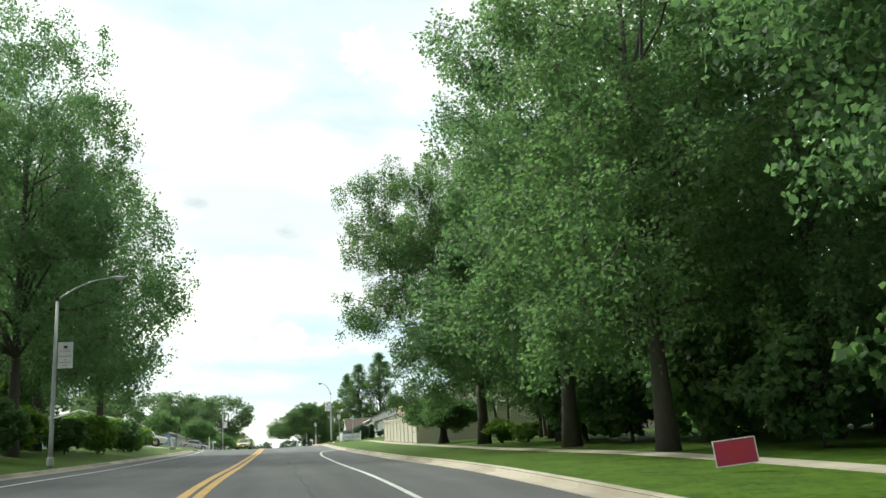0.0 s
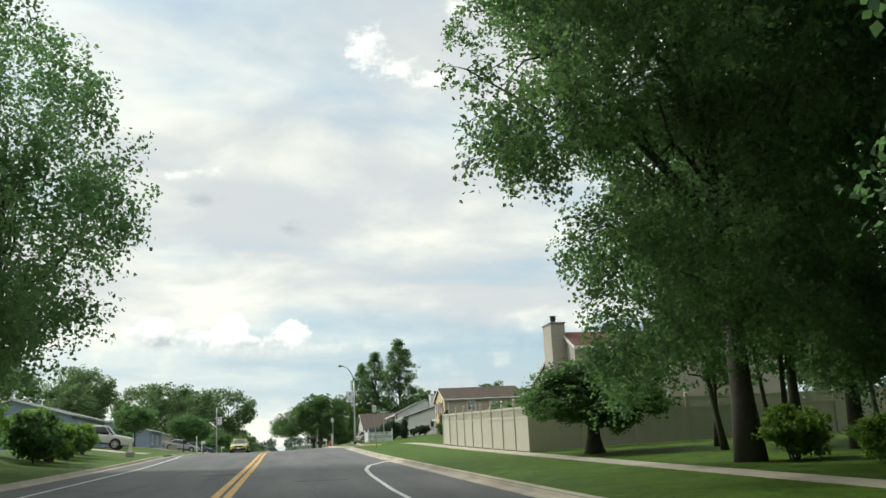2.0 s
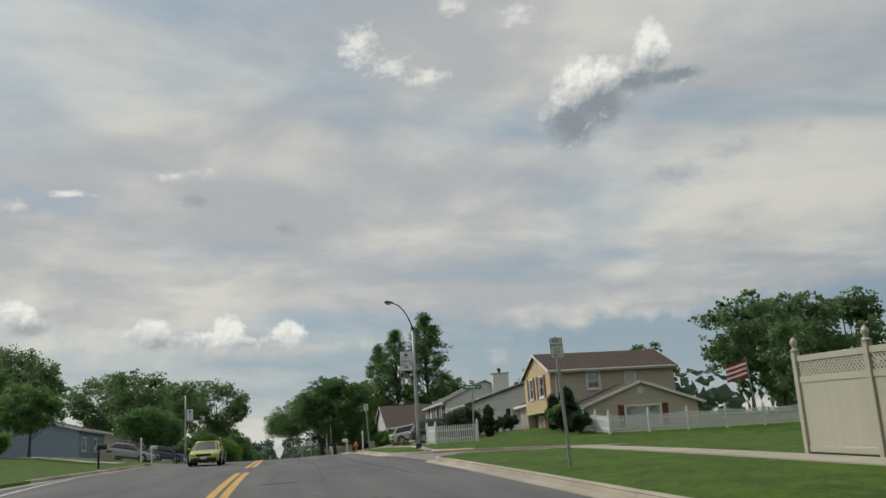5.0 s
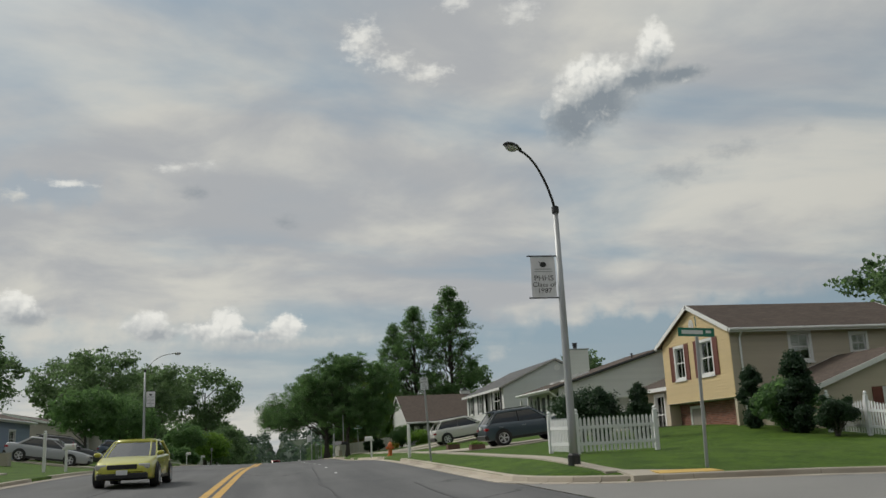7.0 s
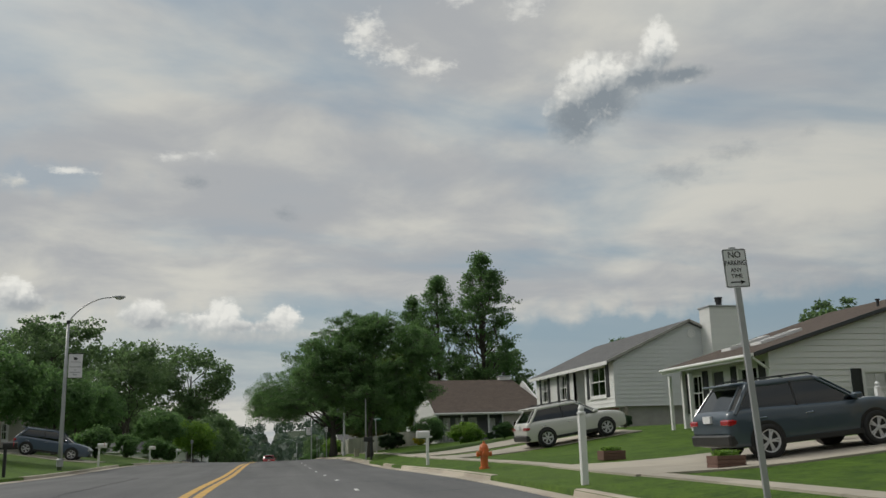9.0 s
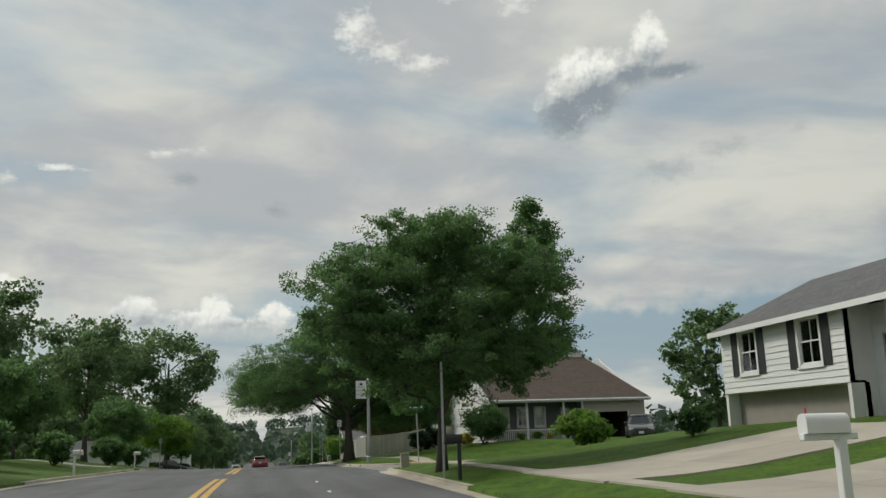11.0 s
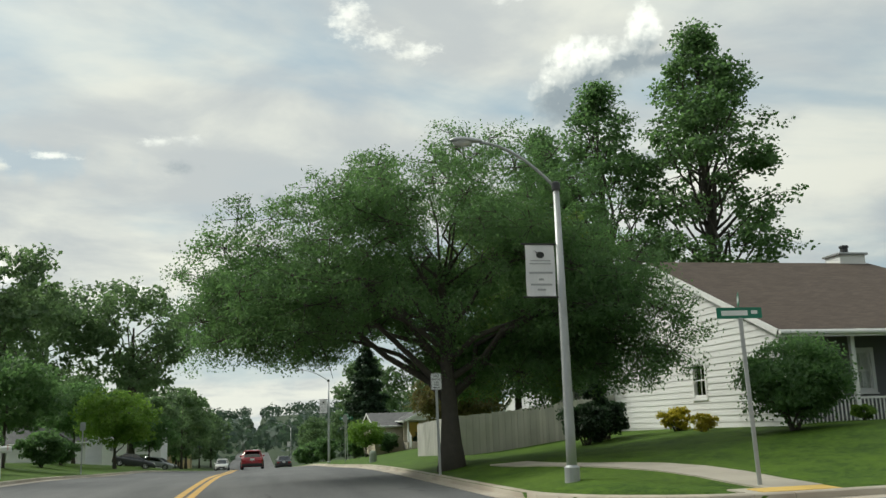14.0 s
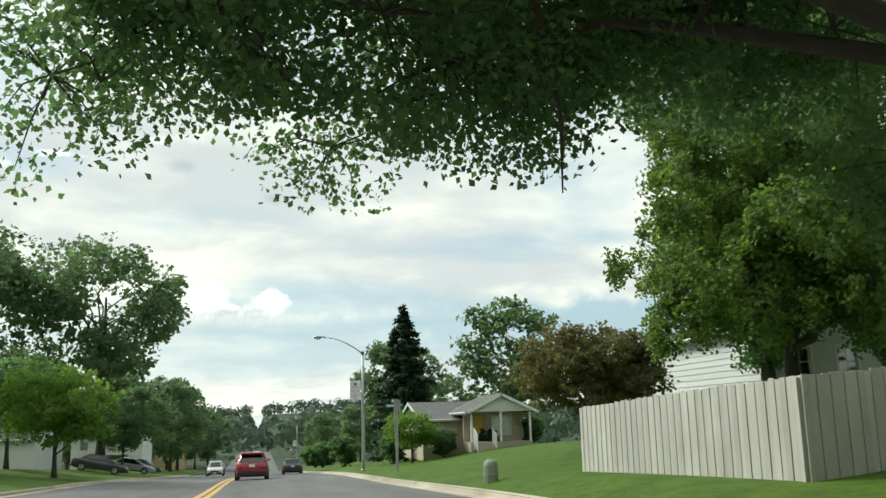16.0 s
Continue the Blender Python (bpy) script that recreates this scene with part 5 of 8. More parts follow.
def window(house, facing, at, c0, c1, z0, z1, shutters="", lights=2, trim=0.09, blind=True):
    """A sash window in an opening: casing, sashes with bars, panes and sill; shutters beside it."""
    f = wall_frame(facing, at)
    bm = bmesh.new()
    for a, b, p, q in ((c0 - trim, c0 + 0.03, z0 - trim, z1 + trim), (c1 - 0.03, c1 + trim, z0 - trim, z1 + trim), (c0, c1, z1 - 0.03, z1 + trim), (c0, c1, z0 - trim, z0 + 0.03)):
        hull(bm, f, a, b, -0.06, 0.045, p, q)
    win = wpart("window", bm, M["trim"], house)
    zm = (z0 + z1) / 2
    bm = bmesh.new()
    for p, q, o in ((z0 + 0.03, zm + 0.02, -0.03), (zm - 0.02, z1 - 0.03, -0.055)):
        for a, b, r, s in ((c0 + 0.03, c0 + 0.075, p, q), (c1 - 0.075, c1 - 0.03, p, q), (c0 + 0.075, c1 - 0.075, p, p + 0.045), (c0 + 0.075, c1 - 0.075, q - 0.045, q)):
            hull(bm, f, a, b, o - 0.015, o + 0.015, r, s)
        for k in range(1, lights):
            m = c0 + (c1 - c0) * k / lights
            hull(bm, f, m - 0.012, m + 0.012, o - 0.008, o + 0.008, p + 0.045, q - 0.045)
    part("sash", bm, M["trim"], win)
    for p, q, o in ((z0 + 0.07, zm - 0.02, -0.036), (zm + 0.02, z1 - 0.07, -0.061)):
        part("pane", hull(bmesh.new(), f, c0 + 0.07, c1 - 0.07, o - 0.003, o + 0.003, p, q), M["glass"], win)
    part("sill", hull(bmesh.new(), f, c0 - trim - 0.03, c1 + trim + 0.03, 0.0, 0.085, z0 - trim - 0.03, z0 - trim + 0.015), M["trim"], win)
    if blind:
        bm = bmesh.new()
        n = 12
        drop = (z1 - z0) * (0.92 if (c0 * 7.3) % 1.0 > 0.3 else 0.6)
        for k in range(n):
            r = z1 - 0.05 - drop * k / n
            hull(bm, f, c0 + 0.05, c1 - 0.05, -0.095, -0.08, r - drop / n + 0.006, r)
        part("blind", bm, M["curtain"], win, "pale slatted blind drawn down")
    if shutters:
        w = min(0.42, (c1 - c0) * 0.42)
        for a, b in ((c0 - trim - w, c0 - trim - 0.01), (c1 + trim + 0.01, c1 + trim + w)):
            bm = bmesh.new()
            hull(bm, f, a, b, 0.026, 0.045, z0 - trim, z1 + trim)
            for r, s in ((a, a + 0.05), (b - 0.05, b)):
                hull(bm, f, r, s, 0.045, 0.062, z0 - trim, z1 + trim)
            n = int((z1 - z0 + 2 * trim) / 0.075)
            for k in range(n):
                p = z0 - trim + 0.04 + (z1 - z0 + 2 * trim - 0.08) * k / n
                hull(bm, f, a + 0.05, b - 0.05, 0.045, 0.056, p, p + 0.045)
            wpart("shutter", bm, M[shutters], house)
    return win


def brick_skin(house, facing, at, c0, c1, z0, z1, openings=(), label="", cap=0):
    """A brick panel: mortar slab with every brick proud of it."""
    f = wall_frame(facing, at)
    w = wpart("brick_panel", hull(bmesh.new(), f, c0, c1, -0.02, 0.004, z0, z1), M["mortar"], house, label)
    verts, faces = [], []
    row, z = 0, z0
    while z + 0.06 < z1:
        c = c0 + (0.0 if row % 2 else -0.1075)
        while c < c1:
            a, b = max(c, c0), min(c + 0.205, c1)
            if b - a > 0.04 and not any(o[0] < b and o[1] > a and o[2] < z + 0.06 and o[3] > z for o in openings):
                k = len(verts)
                verts += [f(p, q, r) for r in (z, z + 0.062) for q in (0.004, 0.018) for p in (a, b)]
                faces += [tuple(k + i for i in q) for q in ((0, 2, 3, 1), (4, 5, 7, 6), (0, 1, 5, 4), (2, 6, 7, 3), (0, 4, 6, 2), (1, 3, 7, 5))]
            c += 0.215
        row += 1
        z += 0.074
    tagged(part("brickwork", to_mesh("brickwork", verts, faces, M["brick"]), M["brick"], w), kind="stuff")
    return w


def chimney(house, x0, x1, y0, y1, z0, z1, mat="siding_tan", course=0.125):
    """A boarded chimney stack with a capping and a dark flue pipe."""
    stack = wpart("chimney", box_bm(x0, x1, y0, y1, z0, z1), M[mat], house)
    z = z0 + 0.1
    while z < z1 - 0.05:
        q = min(z + course, z1)
        for facing, at, c0, c1 in (("-x", x0, y0 - 0.02, y1 + 0.02), ("-y", y0, x0 - 0.02, x1 + 0.02)):
            f = wall_frame(facing, at)
            vs = [f(c0, 0.002, z), f(c1, 0.002, z), f(c1, 0.022, z), f(c0, 0.022, z), f(c0, 0.002, q), f(c1, 0.002, q), f(c1, 0.007, q), f(c0, 0.007, q)]
            part("siding_board", to_mesh("siding_board", vs, [(0, 1, 2, 3), (4, 7, 6, 5), (3, 2, 6, 7), (0, 4, 5, 1), (0, 3, 7, 4), (1, 5, 6, 2)], M[mat]), M[mat], stack)
        z = q if q < z1 else z1
    part("capping", box_bm(x0 - 0.07, x1 + 0.07, y0 - 0.07, y1 + 0.07, z1, z1 + 0.09, 0.015), M["sign_back"], stack)
    bm = lathe(bmesh.new(), ((0.15, 0), (0.15, 0.28), (0.2, 0.28), (0.2, 0.33), (0.15, 0.34), (0.15, 0.42), (0.21, 0.42), (0.21, 0.47), (0.08, 0.5)), 14, pose((x0 + x1) / 2, (y0 + y1) / 2, z1 + 0.09))
    part("flue", bm, M["dark_metal"], stack, "dark metal flue with a cowl")
    return stack


def downpipe(house, points):
    bm = bmesh.new()
    tube(bm, points, 0.045, 6)
    wpart("downpipe", bm, M["trim"], house)


def vent(house, facing, at, c, z, r=0.28, round_=True):
    f = wall_frame(facing, at)
    bm = bmesh.new()
    n = 20
    for r0, r1, o in ((r, r - 0.06, 0.05),):
        ring = []
        for k in range(n):
            t = 2 * math.pi * k / n
            ring.append([bm.verts.new(f(c + q * math.cos(t) * (0.75 if round_ else 1), d, z + q * math.sin(t))) for q, d in ((r0, 0.02), (r0, o), (r1, o), (r1, 0.02))])
        for k in range(n):
            a, b = ring[k], ring[(k + 1) % n]
            for j in range(4):
                bm.faces.new((a[j], b[j], b[(j + 1) % 4], a[(j + 1) % 4]))
    for k in range(-3, 4):
        w = math.sqrt(max(0.0, (r - 0.07) ** 2 - (k * 0.06) ** 2)) * (0.75 if round_ else 1)
        hull(bm, f, c - w, c + w, 0.024, 0.04, z + k * 0.06 - 0.02, z + k * 0.06 + 0.02)
    wpart("gable_vent", bm, M["trim"], house, "white louvred gable vent")


def house_at(x, y, label):
    return thing("house", pose(x, y, ground_z(x, y)), label, "house")


def rect_walls(h, x0, x1, y0, y1, z0, z1, mat, skip=()):
    """The plain sides of a house that no opening breaks."""
    for facing, at, a, b in (("+x", x1, y0, y1), ("+y", y1, x0, x1), ("-x", x0, y0, y1), ("-y", y0, x0, x1)):
        if facing not in skip:
            wall(h, facing, at, z0, [(a, z1), (b, z1)], (), mat, 0)
    wpart("floor_slab", box_bm(x0 + 0.1, x1 - 0.1, y0 + 0.1, y1 - 0.1, z0 - 0.3, z0 + 0.1), M["concrete"], h)


# tan house behind the vinyl fence, with a long rear slope
def tan_house():
    h = house_at(23, 84, "tan clapboard house with a boarded chimney and red-brown roof")
    z0 = 2.2
    x0, x1, yn, yf = 16.6, 29.5, 78.9, 90.2
    top = [(yn, 7.95), (80.84, 8.85), (yf, 5.6)]
    wall(h, "-x", x0, z0, top, (), "siding_tan", 0.125)
    wall(h, "+x", x1, z0, top, (), "siding_tan", 0)
    ops = [(18.4, 19.25, 6.3, 7.62), (21.5, 22.3, 6.3, 7.62), (25.0, 25.8, 6.3, 7.62)]
    wall(h, "-y", yn, z0, [(x0, 7.95), (x1, 7.95)], ops, "siding_tan", 0.125)
    wall(h, "+y", yf, z0, [(x0, 5.6), (x1, 5.6)], (), "siding_tan", 0)
    for o in ops:
        window(h, "-y", yn, *o)
    e = 0.16
    roof_slab(h, (x0 - 0.12, 80.84, 8.85 + e), (x1 + 0.2, 80.84, 8.85 + e), (x1 + 0.2, yn - 0.35, 7.79 + e), (x0 - 0.12, yn - 0.35, 7.79 + e), "roof_red")
    roof_slab(h, (x0 - 0.12, 80.84, 8.85 + e), (x1 + 0.2, 80.84, 8.85 + e), (x1 + 0.2, yf + 0.3, 5.5 + e), (x0 - 0.12, yf + 0.3, 5.5 + e), "roof_red")
    board_line(h, (x0 - 0.12, yn - 0.37, 7.93), (x1 + 0.2, yn - 0.37, 7.93), (0.03, 0.2))
    board_line(h, (x0 - 0.13, 80.84, 8.99), (x0 - 0.13, yn - 0.35, 7.93), name="bargeboard")
    board_line(h, (x0 - 0.13, 80.84, 8.99), (x0 - 0.13, yf + 0.3, 5.64), name="bargeboard", mat="siding_tan")
    chimney(h, 15.75, 16.58, 80.45, 82.1, z0, 9.5, "siding_tan")
    bm = bmesh.new()
    box(bm, 16.2, 21.0, 75.9, 78.85, 5.42, 5.58)
    wpart("porch_roof", bm, M["trim"], h, "white flat porch roof")
    for x in (16.4, 18.6, 20.8):
        wpart("porch_post", box_bm(x - 0.06, x + 0.06, 76.0, 76.12, z0, 5.42), M["trim"], h)


# split-level with yellow upper floor over brick, at the side street
def yellow_house():
    h = house_at(22, 133, "house with yellow clapboard gable over brick and a brown roof")
    x0, x1, yn, yf, z0, eave, peak = 18.06, 27.1, 130.2, 136.7, 3.1, 8.08, 9.4
    bottom = 5.35
    ops = [(134.45, 135.4, 6.42, 7.84), (131.75, 132.9, 6.42, 7.84)]
    mid = (yn + yf) / 2
    wall(h, "-x", x0, bottom, [(yn, eave), (mid, peak), (yf, eave)], ops, "siding_yellow", 0.125, base=bottom)
    for o in ops:
        window(h, "-x", x0, *o, shutters="shutter_red", lights=2)
    vent(h, "-x", x0, mid, 8.62, 0.3)
    wpart("overhang", box_bm(x0, x0 + 0.6, yn, yf, bottom - 0.02, bottom + 0.06), M["trim"], h)
    low = [(134.2, 135.4, 4.2, 5.1)]
    wall(h, "-x", x0 + 0.55, z0, [(yn, bottom), (yf, bottom)], low, "mortar", 0)
    brick_skin(h, "-x", x0 + 0.55, yn, yf, z0 + 0.2, bottom - 0.03, low)
    window(h, "-x", x0 + 0.55, *low[0])
    side = [(20.7, 21.6, 6.72, 7.84), (23.5, 24.2, 7.0, 7.75)]
    wall(h, "-y", yn, z0, [(x0, eave), (x1, eave)], side, "siding_beige", 0.125)
    for o in side:
        window(h, "-y", yn, *o)
    wall(h, "+x", x1, z0, [(yn, eave), (mid, peak), (yf, eave)], (), "siding_beige", 0)
    wall(h, "+y", yf, z0, [(x0, eave), (x1, eave)], (), "siding_beige", 0)
    gable_roof(h, "x", mid, (yf - yn) / 2, x0, x1, peak, eave, "roof_brown", 0.35, 0.22)
    downpipe(h, [(x0 + 0.35, yn - 0.42, 8.0), (x0 + 0.38, yn - 0.1, 7.7), (x0 + 0.38, yn - 0.06, z0)])
    # low wing with its gable to the side street
    wx0, wx1, wy, we, wp = 18.9, 26.6, 126.0, 5.35, 6.72
    wm = (wx0 + wx1) / 2
    ops = [(21.6, 24.0, 3.95, 5.25)]
    wall(h, "-y", wy, z0, [(wx0, we), (wm, wp), (wx1, we)], ops, "siding_beige", 0.125)
    window(h, "-y", wy, *ops[0], shutters="shutter_red", lights=3)
    vent(h, "-y", wy, wm, 6.2, 0.2, False)
    wall(h, "-x", wx0, z0, [(wy, we), (yn, we)], (), "siding_beige", 0.125)
    wall(h, "+x", wx1, z0, [(wy, we), (yn, we)], (), "siding_beige", 0)
    gable_roof(h, "y", wm, (wx1 - wx0) / 2, wy, yn - 0.25, wp, we, "roof_brown", 0.4, 0.22)
    # entrance bay between the wings of the next house
    wall(h, "-x", 18.9, z0, [(yf + 0.2, 6.2), (141.6, 6.2)], [(138.9, 140.0, 4.0, 5.9)], "siding_beige", 0.125)
    window(h, "-x", 18.9, 138.9, 140.0, 4.0, 5.9, lights=2)
    wall(h, "+y", 141.6, z0, [(18.9, 6.2), (24.0, 6.2)], (), "siding_beige", 0)
    roof_slab(h, (22.5, yf - 0.3, 7.7), (22.5, 141.9, 7.7), (18.45, 141.9, 6.25), (18.45, yf + 0.3, 6.25), "roof_brown")
    board_line(h, (18.43, yf + 0.3, 6.24), (18.43, 141.9, 6.24))


# low white ranch house
def ranch_house():
    h = house_at(17, 148, "white clapboard ranch house with a brown roof and skylights")
    x0, x1, yn, yf, z0 = 16.2, 30.6, 147.45, 154.1, 3.8
    ridge, rz, ez = 23.4, 9.1, 6.95
    gable = [(x0, ez), (ridge, rz), (x1, ez)]
    ops = [(19.65, 20.6, 5.2, 6.28)]
    wall(h, "-y", yn, z0, gable, ops, "siding_white", 0.2)
    window(h, "-y", yn, *ops[0], shutters="shutter_black")
    wall(h, "+y", yf, z0, gable, (), "siding_white", 0)
    wall(h, "+x", x1, z0, [(yn, ez), (yf, ez)], (), "siding_white", 0)
    front = [(148.5, 149.8, 5.5, 6.6), (150.9, 151.75, 4.65, 6.6), (152.6, 153.6, 5.2, 6.6)]
    wall(h, "-x", 16.4, z0, [(yn + 0.02, ez), (yf, ez)], front, "siding_white", 0.2)
    window(h, "-x", 16.4, *front[0], shutters="shutter_black")
    f = wall_frame("-x", 16.4)
    door = wpart("door", hull(bmesh.new(), f, 150.93, 151.72, -0.08, -0.03, 4.65, 6.58), M["door_dark"], h, "dark front door")
    part("door_handle", hull(bmesh.new(), f, 151.0, 151.06, -0.03, 0.02, 5.55, 5.67), M["chrome"], door)
    window(h, "-x", 16.4, *front[2], shutters="shutter_black")
    for y in (152.2, 153.95):
        wpart("porch_post", box_bm(15.62, 15.74, y - 0.06, y + 0.06, z0, 6.6), M["trim"], h)
    e = 0.16
    s = (rz - ez) / (ridge - x0)
    ex = 15.55
    roof_slab(h, (ridge, yn - 0.25, rz + e), (ridge, yf + 0.25, rz + e), (ex, yf + 0.25, rz - s * (ridge - ex) + e), (ex, yn - 0.25, rz - s * (ridge - ex) + e), "roof_brown")
    roof_slab(h, (ridge, yn - 0.25, rz + e), (ridge, yf + 0.25, rz + e), (x1 + 0.4, yf + 0.25, ez - 0.14 + e), (x1 + 0.4, yn - 0.25, ez - 0.14 + e), "roof_brown")
    zl = rz - s * (ridge - ex) + e
    board_line(h, (ex - 0.02, yn - 0.25, zl - 0.01), (ex - 0.02, yf + 0.25, zl - 0.01), (0.03, 0.2))
    board_line(h, (ridge, yn - 0.27, rz + e + 0.01), (ex, yn - 0.27, zl + 0.01), (0.03, 0.12), "bargeboard", "door_dark")
    board_line(h, (ridge, yn - 0.27, rz + e + 0.01), (x1 + 0.4, yn - 0.27, ez - 0.14 + e), (0.03, 0.12), "bargeboard", "door_dark")
    bm = bmesh.new()
    tube(bm, [(ex - 0.09, yn - 0.25, zl - 0.08), (ex - 0.09, yf + 0.25, zl - 0.08)], 0.06, 8)
    wpart("gutter", bm, M["trim"], h)
    downpipe(h, [(ex - 0.05, yn - 0.1, zl - 0.1), (15.9, yn - 0.12, zl - 0.4), (16.15, yn - 0.06, zl - 0.55), (16.15, yn - 0.06, z0)])
    for y in (149.6, 151.8):
        xa, xb = 17.3, 18.9
        za, zb = rz - s * (ridge - xa) + e, rz - s * (ridge - xb) + e
        roof_slab(h, (xb, y, zb + 0.09), (xb, y + 0.75, zb + 0.09), (xa, y + 0.75, za + 0.09), (xa, y, za + 0.09), "glass", 0.05, "skylight")
        for p in (y, y + 0.75):
            board_line(h, (xb, p, zb + 0.1), (xa, p, za + 0.1), (0.07, 0.1), "skylight_frame")
        for xx, zz in ((xa, za), (xb, zb)):
            board_line(h, (xx, y, zz + 0.1), (xx, y + 0.75, zz + 0.1), (0.07, 0.1), "skylight_frame")
    bm = lathe(bmesh.new(), ((0.05, -0.2), (0.05, 0.22), (0.08, 0.22), (0.08, 0.27)), 10, pose(21.4, 148.6, rz - s * 2.0 + e))
    wpart("vent_pipe", bm, M["dark_metal"], h)
    stack = wpart("chimney", box_bm(23.4, 24.5, 146.5, yn - 0.02, z0, 9.95), M["mortar"], h, "red brick chimney")
    for facing, at, c0, c1 in (("-y", 146.5, 23.4, 24.5), ("-x", 23.4, 146.5, yn - 0.02)):
        brick_skin(h, facing, at, c0, c1, 6.6, 9.9)
    part("capping", box_bm(23.33, 24.57, 146.43, yn + 0.05, 9.95, 10.07, 0.02), M["brick"], stack)
    part("flue", lathe(bmesh.new(), ((0.11, 0), (0.11, 0.22), (0.2, 0.24), (0.2, 0.27), (0.06, 0.33)), 12, pose(23.95, 147.0, 10.07)), M["dark_metal"], stack)


# white split-foyer house
def white_house():
    h = house_at(20, 168, "white two-storey house with black shutters over a brick base")
    x0, x1, yn, yf, z0 = 16.75, 25.0, 162.6, 176.0, 4.0
    eave, peak, mid = 8.02, 9.9, 20.9
    split = 5.75
    gable = [(x0, eave), (mid, peak), (x1, eave)]
    # gable end of the white house, its shade put into greyer siding
    wall(h, "-y", yn, split, gable, (), "siding_grey_and_shaded", 0.2, base=split)
    wall(h, "-y", yn + 0.25, z0, [(x0 + 0.3, split), (x1, split)], (), "stone", 0)
    ops = [(163.75, 165.98, 6.33, 7.86), (169.95, 171.1, 6.4, 7.86), (173.6, 174.7, 6.4, 7.86)]
    wall(h, "-x", x0, split, [(yn, eave), (166.9, eave)], ops[:1], "siding_white", 0.2, base=split)
    wall(h, "-x", x0, split, [(168.75, eave), (yf, eave)], ops[1:], "siding_white", 0.2, base=split)
    # the door recess takes the same shaded grey
    wall(h, "-x", x0 + 0.9, z0, [(166.9, eave), (168.75, eave)], [(167.3, 168.3, 4.9, 7.1)], "siding_grey_and_shaded", 0.2)
    f = wall_frame("-x", x0 + 0.9)
    wpart("door", hull(bmesh.new(), f, 167.33, 168.27, -0.08, -0.03, 4.9, 7.06), M["door_dark"], h, "dark front door in a recess")
    for y in (166.9, 168.75):
        wall(h, "-y" if y > 168 else "+y", y, z0, [(x0, eave), (x0 + 0.9, eave)], (), "siding_white", 0)
    for o in ops:
        window(h, "-x", x0, *o, shutters="shutter_black", lights=2)
    wpart("overhang", box_bm(x0, x0 + 0.5, yn, 166.9, split - 0.02, split + 0.05), M["trim"], h)
    wpart("overhang", box_bm(x0, x0 + 0.5, 168.75, yf, split - 0.02, split + 0.05), M["trim"], h)
    low = [(163.4, 164.4, 4.55, 5.35)]
    wall(h, "-x", x0 + 0.45, z0, [(yn, split), (166.9, split)], low, "mortar", 0)
    brick_skin(h, "-x", x0 + 0.45, yn + 0.3, 166.9, z0 + 0.3, split - 0.03, low)
    window(h, "-x", x0 + 0.45, *low[0])
    wall(h, "-x", x0 + 0.45, z0, [(168.75, split), (yf, split)], (), "mortar", 0)
    wall(h, "+x", x1, z0, [(yn, eave), (yf, eave)], (), "siding_white", 0)
    wall(h, "+y", yf, z0, gable, (), "siding_white", 0)
    e, s = 0.16, (peak - eave) / (mid - x0)
    for xa in (x0 - 0.4, x1 + 0.4):
        za = eave - s * 0.4 + e
        roof_slab(h, (mid, yn - 0.2, peak + e), (mid, yf + 0.2, peak + e), (xa, yf + 0.2, za), (xa, yn - 0.2, za), "roof_grey")
        board_line(h, (xa - 0.02, yn - 0.2, za - 0.01), (xa - 0.02, yf + 0.2, za - 0.01))
        board_line(h, (mid, yn - 0.22, peak + e + 0.01), (xa, yn - 0.22, za + 0.01), size=(0.03, 0.12), name="bargeboard", mat="stone")
    vent(h, "-y", yn, mid + 0.15, 9.35, 0.22, False)
    chimney(h, 21.6, 23.25, 161.5, yn - 0.02, z0, 10.55, "siding_white")


